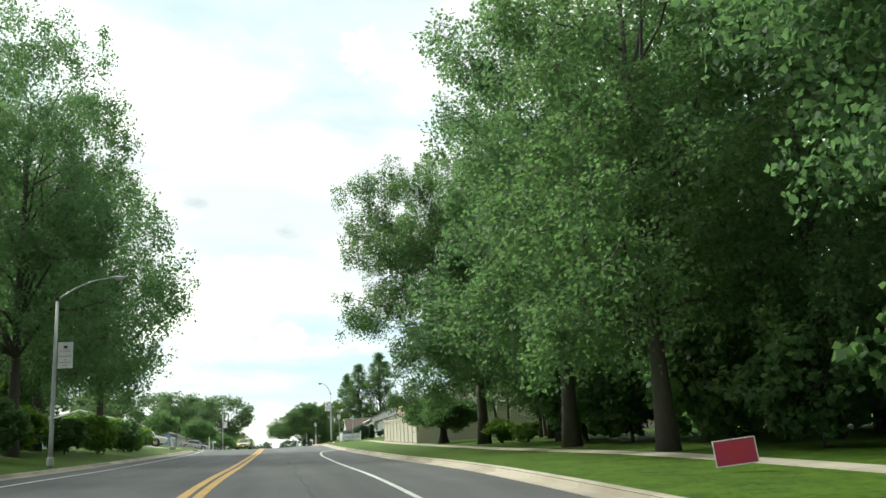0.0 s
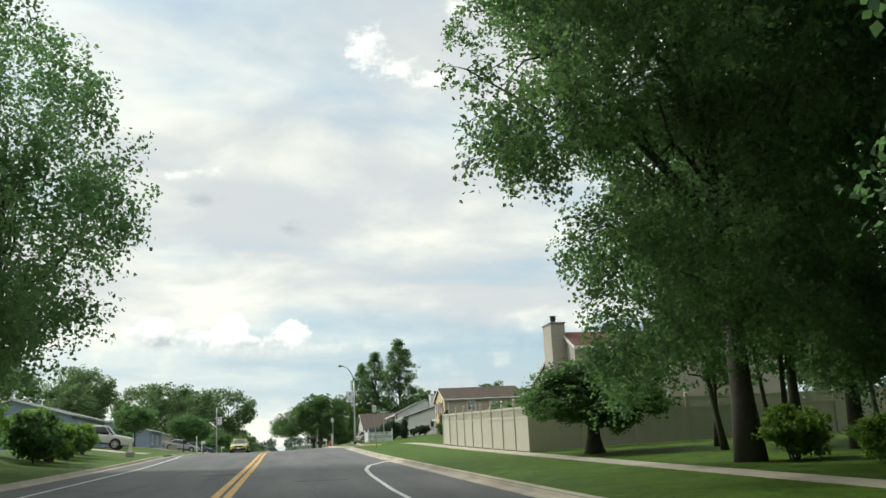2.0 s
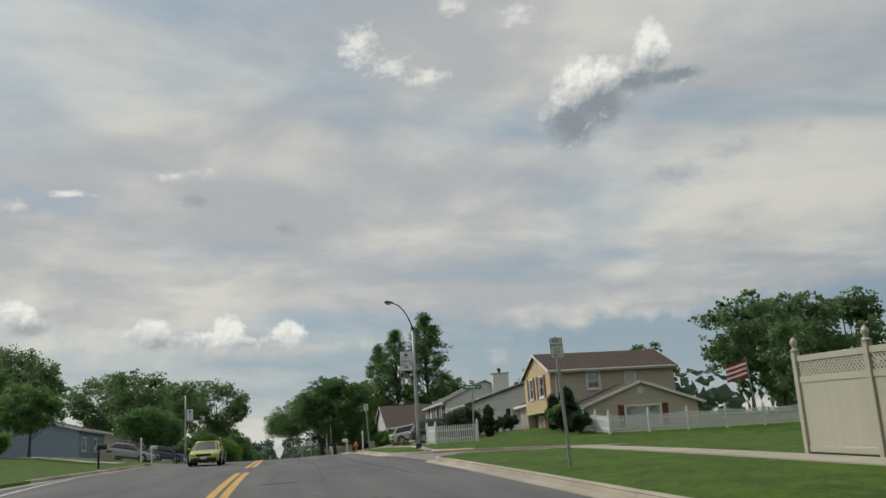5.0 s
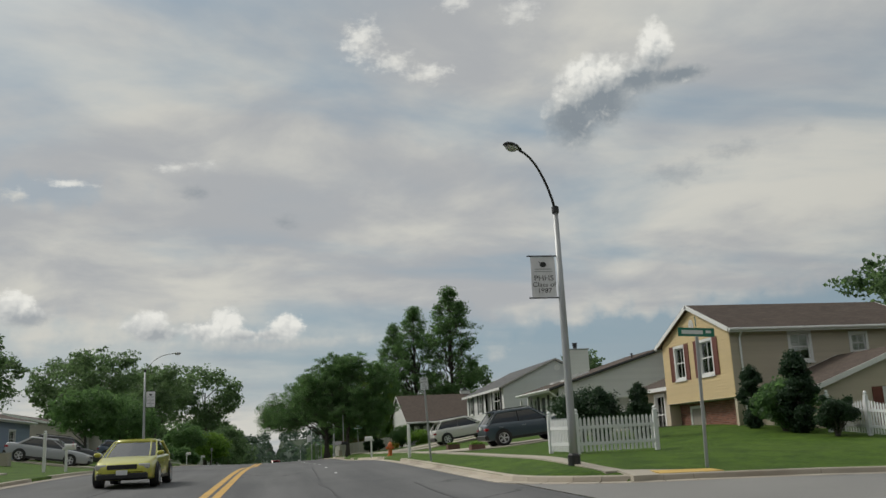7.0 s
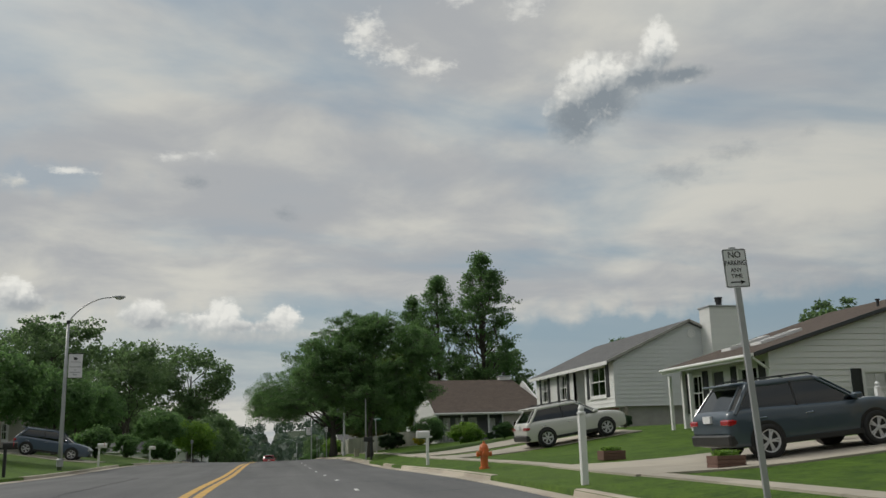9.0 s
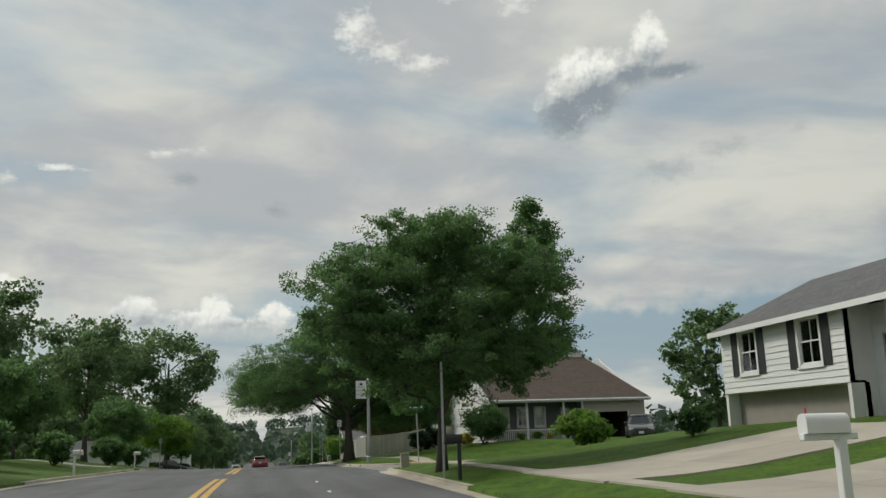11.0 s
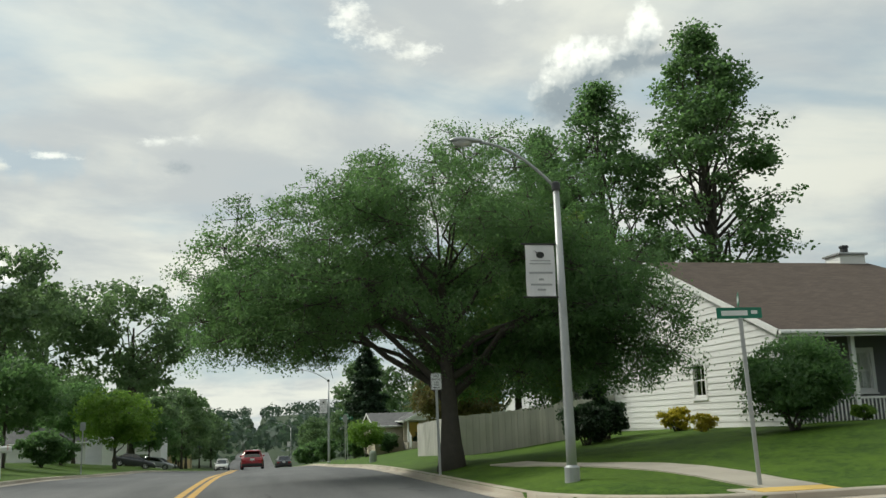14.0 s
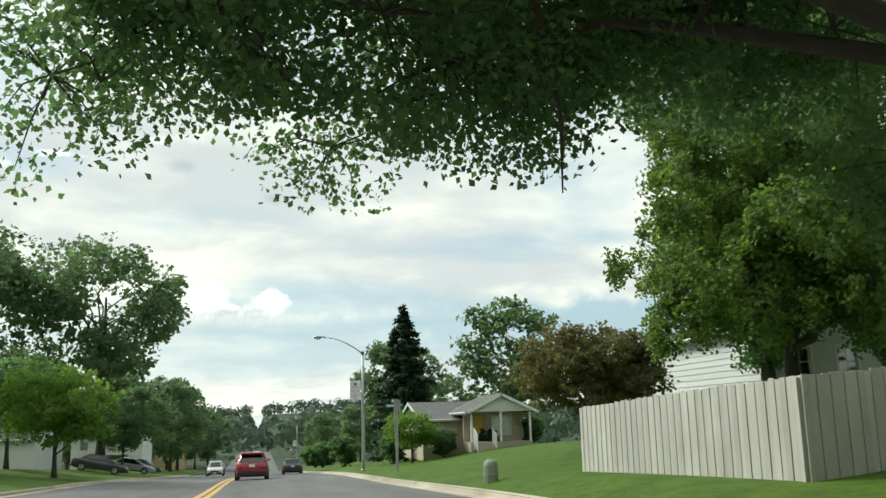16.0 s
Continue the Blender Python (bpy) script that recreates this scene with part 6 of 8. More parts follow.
# brown-roofed house with a porch on the second corner
def porch_house():
    h = house_at(21, 212, "white clapboard house with a broad brown roof and railed porch")
    x0, x1, yn, yf, z0 = 15.75, 27.0, 206.6, 224.0, 3.1
    eave, peak, ridge = 6.86, 10.35, 215.1
    gable = [(yn, eave), (ridge, peak), (yf, eave)]
    ops = [(211.4, 212.3, 5.0, 6.2)]
    wall(h, "-x", x0, z0, gable, ops, "siding_white", 0.22)
    window(h, "-x", x0, *ops[0])
    vent(h, "-x", x0, ridge, 9.5, 0.22, False)
    wall(h, "+x", x1, z0, gable, (), "siding_white", 0)
    wall(h, "+y", yf, z0, [(x0, eave), (x1, eave)], (), "siding_white", 0)
    front = [(16.75, 17.25, 5.0, 6.3), (17.95, 18.65, 5.0, 6.3), (19.25, 19.95, 5.0, 6.3), (21.15, 21.95, 3.85, 6.3), (23.4, 25.7, 3.6, 5.85)]
    # porch wall: the porch's shadow is put into its dark siding colour
    wall(h, "-y", yn + 1.5, z0, [(x0, eave), (22.4, eave)], front[:4], "siding_porch_shade", 0.22)
    wall(h, "-y", yn, z0, [(22.4, eave), (x1, eave)], front[4:], "siding_tan", 0.22)
    wall(h, "-x", 22.4, z0, [(yn, eave), (yn + 1.5, eave)], (), "siding_blue", 0)
    for o in front[:3]:
        window(h, "-y", yn + 1.5, *o)
    wpart("garage_floor", box_bm(23.4, 25.7, yn + 0.2, yn + 5.0, 3.5, 3.6), M["concrete"], h)
    # inner walls share the dark brown of the planters' soil
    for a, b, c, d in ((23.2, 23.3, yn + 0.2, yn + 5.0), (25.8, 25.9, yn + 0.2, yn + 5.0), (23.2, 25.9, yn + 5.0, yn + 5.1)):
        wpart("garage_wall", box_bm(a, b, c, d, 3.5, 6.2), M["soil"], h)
    for c in (23.3, 25.7):
        wpart("door_casing", box_bm(c, c + 0.1, yn - 0.03, yn + 0.02, 3.6, 5.95), M["trim"], h)
    f = wall_frame("-y", yn + 1.5)
    wpart("door", hull(bmesh.new(), f, 21.18, 21.92, -0.08, -0.03, 3.85, 6.26), M["trim"], h, "white panelled front door")
    e = 0.16
    s = (peak - eave) / (ridge - yn)
    for a, b, y, z in ((x0 - 0.3, 25.7, yn - 0.45, eave - s * 0.45 + e),):
        roof_slab(h, (x0 - 0.3, ridge, peak + e), (25.7, ridge, peak + e), (x1 + 0.3, y, z), (x0 - 0.3, y, z), "roof_brown")
        board_line(h, (x0 - 0.3, y - 0.02, z - 0.01), (x1 + 0.3, y - 0.02, z - 0.01), (0.03, 0.22))
        board_line(h, (x0 - 0.32, ridge, peak + e + 0.01), (x0 - 0.32, y, z + 0.01), (0.03, 0.2), "bargeboard")
        bm = bmesh.new()
        tube(bm, [(x0 - 0.3, y - 0.09, z - 0.1), (x1 + 0.3, y - 0.09, z - 0.1)], 0.07, 8)
        wpart("gutter", bm, M["trim"], h)
    zb = eave - 0.15 + e
    roof_slab(h, (x0 - 0.3, ridge, peak + e), (25.7, ridge, peak + e), (x1 + 0.3, yf + 0.4, zb), (x0 - 0.3, yf + 0.4, zb), "roof_brown")
    board_line(h, (x0 - 0.32, ridge, peak + e + 0.01), (x0 - 0.32, yf + 0.4, zb), (0.03, 0.2), "bargeboard")
    v = [(25.7, ridge, peak + e), (x1 + 0.3, yn - 0.45, eave - s * 0.45 + e), (x1 + 0.3, yf + 0.4, zb)]
    wpart("roof", to_mesh("roof", v + [(p[0], p[1], p[2] - 0.12) for p in v], [(0, 1, 2), (3, 5, 4), (0, 3, 4, 1), (1, 4, 5, 2), (2, 5, 3, 0)], M["roof_brown"], [(0, 0)] * 18), M["roof_brown"], h)
    wpart("porch_floor", box_bm(x0, 22.4, yn - 0.1, yn + 1.5, z0, 3.8), M["concrete"], h)
    for x in (x0 + 0.1, 18.2, 20.9, 22.3):
        wpart("porch_post", box_bm(x - 0.07, x + 0.07, yn - 0.06, yn + 0.08, 3.8, eave - 0.1), M["trim"], h)
    rail = wpart("porch_rail", box_bm(x0 + 0.15, 20.9, yn - 0.02, yn + 0.04, 4.72, 4.79), M["trim"], h, "white porch balustrade")
    part("rail", box_bm(x0 + 0.15, 20.9, yn - 0.01, yn + 0.03, 3.92, 3.98), M["trim"], rail)
    b = box_bm(-0.02, 0.02, -0.015, 0.015, 0, 0.74)
    me = bpy.data.meshes.new("baluster")
    b.to_mesh(me)
    b.free()
    me.materials.append(M["trim"])
    for k in range(38):
        ob = part("baluster", me, M["trim"], rail)
        ob.location = (x0 + 0.25 + k * 0.135, yn + 0.01, 3.98)
    stack = wpart("chimney", box_bm(24.3, 25.5, 215.0, 216.0, 9.0, 10.85), M["siding_white"], h)
    part("capping", box_bm(24.2, 25.6, 214.9, 216.1, 10.85, 10.95, 0.02), M["sign_back"], stack)
    part("flue", lathe(bmesh.new(), ((0.16, 0), (0.16, 0.3), (0.2, 0.3), (0.2, 0.38), (0.05, 0.42)), 12, pose(24.9, 215.5, 10.95)), M["dark_metal"], stack)


# simpler houses further off
def plain_house(x0, x1, y0, y1, wall_z, ridge_z, axis, mat, roof_mat, label, wins=(), z0=None):
    z0 = ground_z((x0 + x1) / 2, (y0 + y1) / 2) - 0.3 if z0 is None else z0
    h = house_at((x0 + x1) / 2, (y0 + y1) / 2, label)
    e, r = z0 + wall_z, z0 + ridge_z
    mx, my = (x0 + x1) / 2, (y0 + y1) / 2
    for facing, at, a, b, mid in (("-y", y0, x0, x1, mx), ("+y", y1, x0, x1, mx), ("-x", x0, y0, y1, my), ("+x", x1, y0, y1, my)):
        gab = (axis == "y") == (facing[1] == "y")
        top = [(a, e), (mid, r), (b, e)] if gab else [(a, e), (b, e)]
        mine = [(c0, c1, z0 + p, z0 + q) for f, c0, c1, p, q in wins if f == facing]
        seen = facing == "-y" or (facing == "-x" and x0 > 0) or (facing == "+x" and x0 < 0)
        wall(h, facing, at, z0, top, mine, mat, 0.25 if seen else 0)
        for o in mine:
            window(h, facing, at, *o, blind=False)
    if axis == "x":
        gable_roof(h, "x", my, (y1 - y0) / 2, x0, x1, r, e, roof_mat)
    else:
        gable_roof(h, "y", mx, (x1 - x0) / 2, y0, y1, r, e, roof_mat)
    return h


tan_house()
yellow_house()
ranch_house()
white_house()
porch_house()
plain_house(-27, -17.5, 109.5, 124.0, 2.9, 4.3, "y", "siding_blue", "roof_grey", "blue-grey clapboard ranch house with a grey roof", (("+x", 112, 113.2, 1.2, 2.3), ("+x", 119, 120.2, 1.2, 2.3), ("-y", -22, -20.8, 1.2, 2.3)))
plain_house(-27, -17.2, 153.5, 165.0, 2.8, 4.2, "y", "siding_blue", "roof_brown", "blue clapboard ranch house behind lawn trees", (("+x", 155, 156.4, 1.1, 2.2), ("+x", 160, 161.4, 1.1, 2.2)))
plain_house(-29, -17, 180.0, 191.0, 2.8, 4.3, "y", "siding_tan", "roof_brown", "brown-roofed ranch house behind lawn trees", (("+x", 183, 184.4, 1.1, 2.2),))
plain_house(-29, -18, 286.0, 297.0, 3.0, 4.6, "x", "siding_white", "roof_grey", "white house half hidden by lawn trees", (("-y", -27, -25.8, 1.1, 2.3), ("-y", -22, -20.8, 1.1, 2.3)))
plain_house(-22.0, -13.8, 322.0, 332.0, 4.4, 6.0, "x", "siding_white", "roof_grey", "white two-storey house down the road", (("-y", -21, -20, 2.8, 4.0), ("-y", -18, -17, 2.8, 4.0), ("-y", -20.6, -15.4, 0.3, 2.3)))
plain_house(-25.0, -17.8, 438.0, 447.0, 5.2, 6.8, "x", "siding_yellow", "roof_brown", "yellow two-storey house far down the road", (("-y", -24.2, -23.2, 3.2, 4.5), ("-y", -19.8, -18.8, 3.2, 4.5), ("-y", -22.0, -21.0, 3.2, 4.5)))
ranch = plain_house(10.6, 17.2, 264.0, 273.0, 2.6, 3.7, "x", "siding_beige", "roof_grey", "low beige ranch house with a grey roof", (("-y", 13.9, 15.9, 0.9, 2.0), ("-y", 11.0, 12.0, 0.9, 2.0)))


def porch_wing(h, x0, x1, y0, y1, z0):
    """A low wing before a house: a gable roof on posts over a dark doorway, and steps with white rails."""
    wall(h, "-y", y1 - 1.4, z0, [(x0, z0 + 2.3), (x1, z0 + 2.3)], [(x0 + 0.5, x0 + 1.4, z0 + 0.45, z0 + 2.15), (x0 + 1.9, x0 + 3.1, z0 + 0.9, z0 + 2.0)], "siding_beige", 0.2)
    f = wall_frame("-y", y1 - 1.4)
    wpart("door", hull(bmesh.new(), f, x0 + 0.53, x0 + 1.37, -0.08, -0.03, z0 + 0.45, z0 + 2.12), M["warn"], h, "ochre front door")
    window(h, "-y", y1 - 1.4, x0 + 1.9, x0 + 3.1, z0 + 0.9, z0 + 2.0, lights=3)
    wpart("porch_floor", box_bm(x0, x1, y0, y1 - 1.4, z0 - 0.2, z0 + 0.42), M["concrete"], h)
    for x in (x0 + 0.1, (x0 + x1) / 2, x1 - 0.1):
        wpart("porch_post", box_bm(x - 0.06, x + 0.06, y0 + 0.1, y0 + 0.22, z0 + 0.42, z0 + 2.25), M["trim"], h)
    gable_roof(h, "y", (x0 + x1) / 2, (x1 - x0) / 2, y0, y1 + 1.5, z0 + 3.25, z0 + 2.3, "roof_grey", 0.3, 0.2)
    wall(h, "-y", y0 + 0.05, z0 + 2.28, [(x0, z0 + 2.3), ((x0 + x1) / 2, z0 + 3.2), (x1, z0 + 2.3)], (), "siding_white", 0.2)
    for k in range(3):
        wpart("step", box_bm(x0 + 0.2, x0 + 1.4, y0 - 0.3 * (3 - k), y0, z0 - 0.2, z0 + 0.1 + 0.11 * k), M["concrete"], h)
    for x in (x0 + 0.2, x0 + 1.4):
        for y, z in ((y0 - 0.85, z0 + 0.95), (y0 - 0.05, z0 + 1.3)):
            wpart("rail_post", box_bm(x - 0.04, x + 0.04, y - 0.04, y + 0.04, z0 - 0.1, z), M["trim"], h)
        board_line(h, (x, y0 - 0.9, z0 + 0.92), (x, y0, z0 + 1.28), (0.05, 0.07), "hand_rail")
        for k in range(6):
            y = y0 - 0.75 + 0.12 * k
            wpart("baluster", box_bm(x - 0.015, x + 0.015, y - 0.015, y + 0.015, z0, z0 + 0.9 + 0.054 * k), M["trim"], h)


porch_wing(ranch, 13.0, 17.0, 260.6, 264.0, ground_z(15, 262))
plain_house(23.5, 37.0, 259.0, 268.0, 2.8, 4.3, "x", "siding_white", "roof_grey", "low white ranch house with a grey roof behind the fence", (("-y", 26.0, 27.4, 1.0, 2.1), ("-y", 31.0, 32.4, 1.0, 2.1)))
plain_house(18.6, 27.0, 236.0, 246.0, 4.4, 5.8, "y", "siding_grey_and_shaded", "roof_grey", "grey house behind the board fence", (("-y", 19.6, 20.5, 2.5, 3.6), ("-y", 21.6, 22.5, 2.5, 3.6)))

# ---- street furniture ----
def text_mesh(body, size, mat, name="lettering"):
    cu = bpy.data.curves.new(name, "FONT")
    cu.body, cu.size, cu.align_x, cu.align_y, cu.extrude = body, size, "CENTER", "CENTER", 0.0015
    tmp = bpy.data.objects.new(name, cu)
    me = bpy.data.meshes.new_from_object(tmp)
    bpy.data.objects.remove(tmp)
    me.materials.clear()
    me.materials.append(mat)
    return me


def lettering(body, size, x, z, y, parent, mat="ink", stretch=1.0):
    """Words in the plane y, to be read from the side of -y."""
    ob = part("lettering", text_mesh(body, size, M[mat]), None, parent)
    ob.matrix_basis = pose(x, y, z, 90) @ Matrix.Diagonal((stretch, 1, 1, 1))
    return ob


def banner(pole, side, z0, z1, wide, kind):
    """A cloth banner on two short arms; kind: what is on it."""
    a, b = sorted((side * 0.12, side * (0.12 + wide)))
    bm = bmesh.new()
    nx, nz = 8, 12
    grid = [[bm.verts.new((a + (b - a) * i / nx, 0.018 * math.sin(i * 0.9 + j * 0.5), z0 + (z1 - z0) * j / nz)) for i in range(nx + 1)] for j in range(nz + 1)]
    for j in range(nz):
        for i in range(nx):
            bm.faces.new((grid[j][i], grid[j][i + 1], grid[j + 1][i + 1], grid[j + 1][i]))
    bmesh.ops.solidify(bm, geom=bm.faces[:], thickness=0.004)
    cloth = part("banner", bm, M["banner"], pole, "pale printed cloth banner")
    for z in (z0 - 0.02, z1 + 0.02):
        bm = bmesh.new()
        tube(bm, [(0, 0, z), (side * (0.2 + wide), 0, z)], 0.018, 8)
        part("banner_arm", bm, M["dark_metal"], pole)
    cx, w, h = (a + b) / 2, b - a, z1 - z0
    # a dark emblem with two lines of print under it
    bm = lathe(bmesh.new(), ((0.001, 0), (1, 0), (1, 0.003), (0.001, 0.004)), 14, pose(cx, -0.026, z1 - 0.2 * h, 90) @ Matrix.Diagonal((0.085 * w / 0.6, 0.065 * w / 0.6, 1, 1)))
    part("emblem", bm, M["ink"], cloth)
    bm = bmesh.new()
    tube(bm, [(cx - 0.19 * w, -0.028, z1 - 0.12 * h), (cx - 0.1 * w, -0.028, z1 - 0.16 * h), (cx, -0.028, z1 - 0.17 * h)], [0.006, 0.012, 0.016], 5)
    part("emblem", bm, M["ink"], cloth)
    for z, k in ((0.31, 0.34), (0.37, 0.37)):
        part("print_bar", box_bm(cx - k * w, cx + k * w, -0.03, -0.024, z1 - z * h - 0.012, z1 - z * h + 0.008), M["sign_back"], cloth)
    if kind == "class":
        for body, z, s in (("PHHS", 0.54, 0.185), ("Class of", 0.70, 0.165), ("1987", 0.85, 0.165)):
            lettering(body, s * w / 0.62, cx, z1 - z * h, -0.028, cloth, "ink", 1.12)
    else:
        for z, k in ((0.55, 0.4), (0.68, 0.08), (0.78, 0.36), (0.88, 0.14)):
            part("print_bar", box_bm(cx - k * w, cx + k * w, -0.03, -0.024, z1 - z * h - 0.02, z1 - z * h + 0.02), M["sign_back"], cloth)
    return cloth


def street_lamp(x, y, height, arm, dark, banner_at=None, kind="", side=-1, label="", base_z=None, head="cobra", swing=0.0):
    """A tapered steel pole with a bowed arm and a lamp head; arm: how far and which way the arm reaches."""
    z = ground_z(x, y) if base_z is None else base_z
    ob = thing("street_lamp", pose(x, y, z), label, "street lamp", "street lamps")
    part("pole", lathe(bmesh.new(), ((0.105, -0.3), (0.1, 1.0), (0.082, height * 0.6), (0.062, height)), 14), M["galv"], ob, smooth_faces=True)
    part("base_cover", lathe(bmesh.new(), ((0.15, -0.1), (0.15, 0.22), (0.105, 0.26)), 14), M["dark_metal"] if dark else M["galv"], ob)
    part("collar", lathe(bmesh.new(), ((0.085, height - 0.14), (0.09, height - 0.12), (0.09, height + 0.02), (0.05, height + 0.05)), 14), M["dark_metal"], ob)
    s = 1 if arm > 0 else -1
    n = abs(arm)
    rise = 0.95 if head == "cobra" else 1.25
    pts = []
    for i in range(9):
        t = i / 8
        pts.append((s * n * (t ** 1.25 if head != "cobra" else t), 0, height - 0.1 + rise * math.sin(t * math.pi / 2) ** 0.9))
    bm = bmesh.new()
    tube(bm, pts, [0.035 - 0.008 * i / 8 for i in range(9)], 8)
    part("arm", bm, M["dark_metal"] if dark else M["galv"], ob, smooth_faces=True).matrix_basis = pose(0, 0, 0, 0, 0, swing)
    e = Vector(pts[-1])
    lamp = bmesh.new()
    rows = ((0.0, 0.04, 0.045), (0.12, 0.075, 0.06), (0.3, 0.13, 0.085), (0.48, 0.14, 0.085), (0.62, 0.10, 0.06), (0.68, 0.02, 0.02))
    rings = []
    for d, w, h in rows:
        rings.append([lamp.verts.new((e.x + s * (d - 0.05), w * math.cos(2 * math.pi * k / 12), e.z + 0.02 + h * math.sin(2 * math.pi * k / 12) * (1.0 if math.sin(2 * math.pi * k / 12) > 0 else 0.45))) for k in range(12)])
    for a, b in zip(rings, rings[1:]):
        for k in range(12):
            lamp.faces.new((a[k], a[(k + 1) % 12], b[(k + 1) % 12], b[k]))
    lamp.faces.new(rings[0]), lamp.faces.new(rings[-1][::-1])
    hd = part("lamp_head", lamp, M["dark_metal"] if dark else M["galv"], ob, smooth_faces=True)
    hd.matrix_basis = pose(0, 0, 0, 0, 0, swing)
    bowl = bmesh.new()
    bmesh.ops.create_uvsphere(bowl, u_segments=14, v_segments=8, radius=1.0, matrix=pose(e.x + s * 0.36, 0, e.z - 0.01) @ Matrix.Diagonal((0.21, 0.12, 0.10, 1)))
    part("lens", bowl, M["lens"], hd, "ribbed glass bowl")
    if banner_at:
        banner(ob, side, *banner_at, kind)
    return ob


# right side
street_lamp(6.8, 117.38, 6.25, -1.5, True, (4.0, 5.0, 0.62), "class", -1, "dark-armed steel street lamp carrying a school banner", 3.42, "bow", 42.0)
street_lamp(6.22, 199.1, 5.95, -1.6, False, (3.6, 4.65, 0.62), "bars", -1, "pale steel street lamp with a printed banner", 3.25)
street_lamp(5.9, 257.0, 6.8, -2.2, False, (4.1, 5.2, 0.62), "bars", -1, "grey steel street lamp with a printed banner", 1.35)
street_lamp(6.9, 373.0, 8.0, -2.6, False, (4.0, 5.0, 0.62), "bars", -1, "grey steel street lamp far down the road")
# left side
street_lamp(-9.45, 41.0, 7.1, 2.2, False, (4.0, 5.15, 0.62), "bars", 1, "pale steel street lamp under the trees", 1.75)
street_lamp(-9.47, 164.9, 6.6, 1.9, False, (3.95, 5.05, 0.62), "bars", 1, "pale steel street lamp on the far verge", 3.7, "bow")


def sign_post(x, y, height, label, tilt=0.0, z=None):
    ob = thing("sign_post", pose(x, y, ground_z(x, y) if z is None else z, 0, tilt, 0), label, "sign", "sign posts")
    bm = bmesh.new()
    prism(bm, ((-0.035, -0.012), (-0.02, -0.012), (-0.02, 0.012), (0.02, 0.012), (0.02, -0.012), (0.035, -0.012), (0.035, 0.022), (-0.035, 0.022)), -0.3, height)
    bmesh.ops.transform(bm, matrix=Matrix.Rotation(math.pi / 2, 4, "X"), verts=bm.verts[:])
    part("post", bm, M["galv"], ob)
    return ob


def plate(bm, w, h, r, y0, y1, m=None):
    pts = []
    for cx, cz, a in ((w / 2 - r, h / 2 - r, 0), (-w / 2 + r, h / 2 - r, 90), (-w / 2 + r, -h / 2 + r, 180), (w / 2 - r, -h / 2 + r, 270)):
        for k in range(4):
            t = radians(a + 30 * k)
            pts.append((cx + r * math.cos(t), cz + r * math.sin(t)))
    return prism(bm, pts, y0, y1, m)


def no_parking(x, y, top, label, tilt=0.0, z=None, back=False, arrow=1):
    """A small white plate with red words; back: the plate faces the other way."""
    ob = sign_post(x, y, top, label, tilt, z)
    zc = top - 0.25
    pl = part("plate", plate(bmesh.new(), 0.305, 0.457, 0.03, -0.036, -0.032, pose(0, 0, zc)), M["sign_back" if back else "sign_white"], ob)
    if back:
        return ob
    bm = bmesh.new()
    for a, b, p, q in ((-0.142, 0.142, 0.212, 0.219), (-0.142, 0.142, -0.219, -0.212), (-0.142, -0.136, -0.219, 0.219), (0.136, 0.142, -0.219, 0.219)):
        box(bm, a, b, -0.039, -0.036, zc + p, zc + q)
    part("border", bm, M["ink"], pl)
    for body, dz, s in (("NO", 0.155, 0.105), ("PARKING", 0.06, 0.082), ("ANY", -0.025, 0.07), ("TIME", -0.095, 0.07)):
        lettering(body, s, 0, zc + dz, -0.038, pl, "ink", 0.78 if body == "PARKING" else 1.0)
    bm = bmesh.new()
    box(bm, -0.09 * arrow if arrow > 0 else -0.05, 0.05 if arrow > 0 else 0.09, -0.039, -0.036, zc - 0.172, zc - 0.158)
    prism(bm, ((0.04 * arrow, zc - 0.188), (0.1 * arrow, zc - 0.165), (0.04 * arrow, zc - 0.142)), -0.039, -0.036)
    part("arrow", bm, M["ink"], pl)
    return ob


no_parking(5.46, 129.7, 3.05, "white no-parking plate on a leaning steel post", -3.0)
no_parking(6.1, 90.5, 2.9, "white no-parking plate on a steel post by the fence", -2.0, arrow=-1)
sign_post(5.33, 172.0, 3.4, "plain steel post reaching up into the corner tree")
no_parking(5.2, 207.2, 2.85, "white no-parking plate on a steel post", -1.0, arrow=-1)
no_parking(6.2, 246.0, 3.2, "small plate on a steel post down the road", 0.0, None, True)
no_parking(-9.6, 237.0, 2.9, "steel post with a small plate on the far verge", 0.0, None, True)


def street_names(x, y, label, tilt=-1.5):
    """Two crossed green name blades on a post; the names are plain bars."""
    ob = sign_post(x, y, 2.95, label, tilt)
    for k, (turn, zc, w) in enumerate(((8, 3.04, 0.98), (62, 3.27, 0.86))):
        m = pose(0, 0, zc, 0, 0, turn)
        pl = part("name_blade", plate(bmesh.new(), w, 0.2, 0.02, -0.003, 0.003, m), M["sign_green"], ob, "green street name blade")
        bm = box_bm(-w * 0.4, w * 0.18, -0.006, 0.006, -0.045, 0.045, m=m)
        part("name_bar", bm, M["sign_white"], pl)
        part("name_bar", box_bm(w * 0.26, w * 0.4, -0.006, 0.006, -0.02, 0.045, m=m), M["sign_white"], pl)
    return ob


street_names(9.4, 115.9, "green street name blades crossed on a steel post", 1.6)
street_names(8.75, 196.6, "green street name blades crossed on a leaning post")
street_names(6.75, 250.0, "green street name blades on a post")


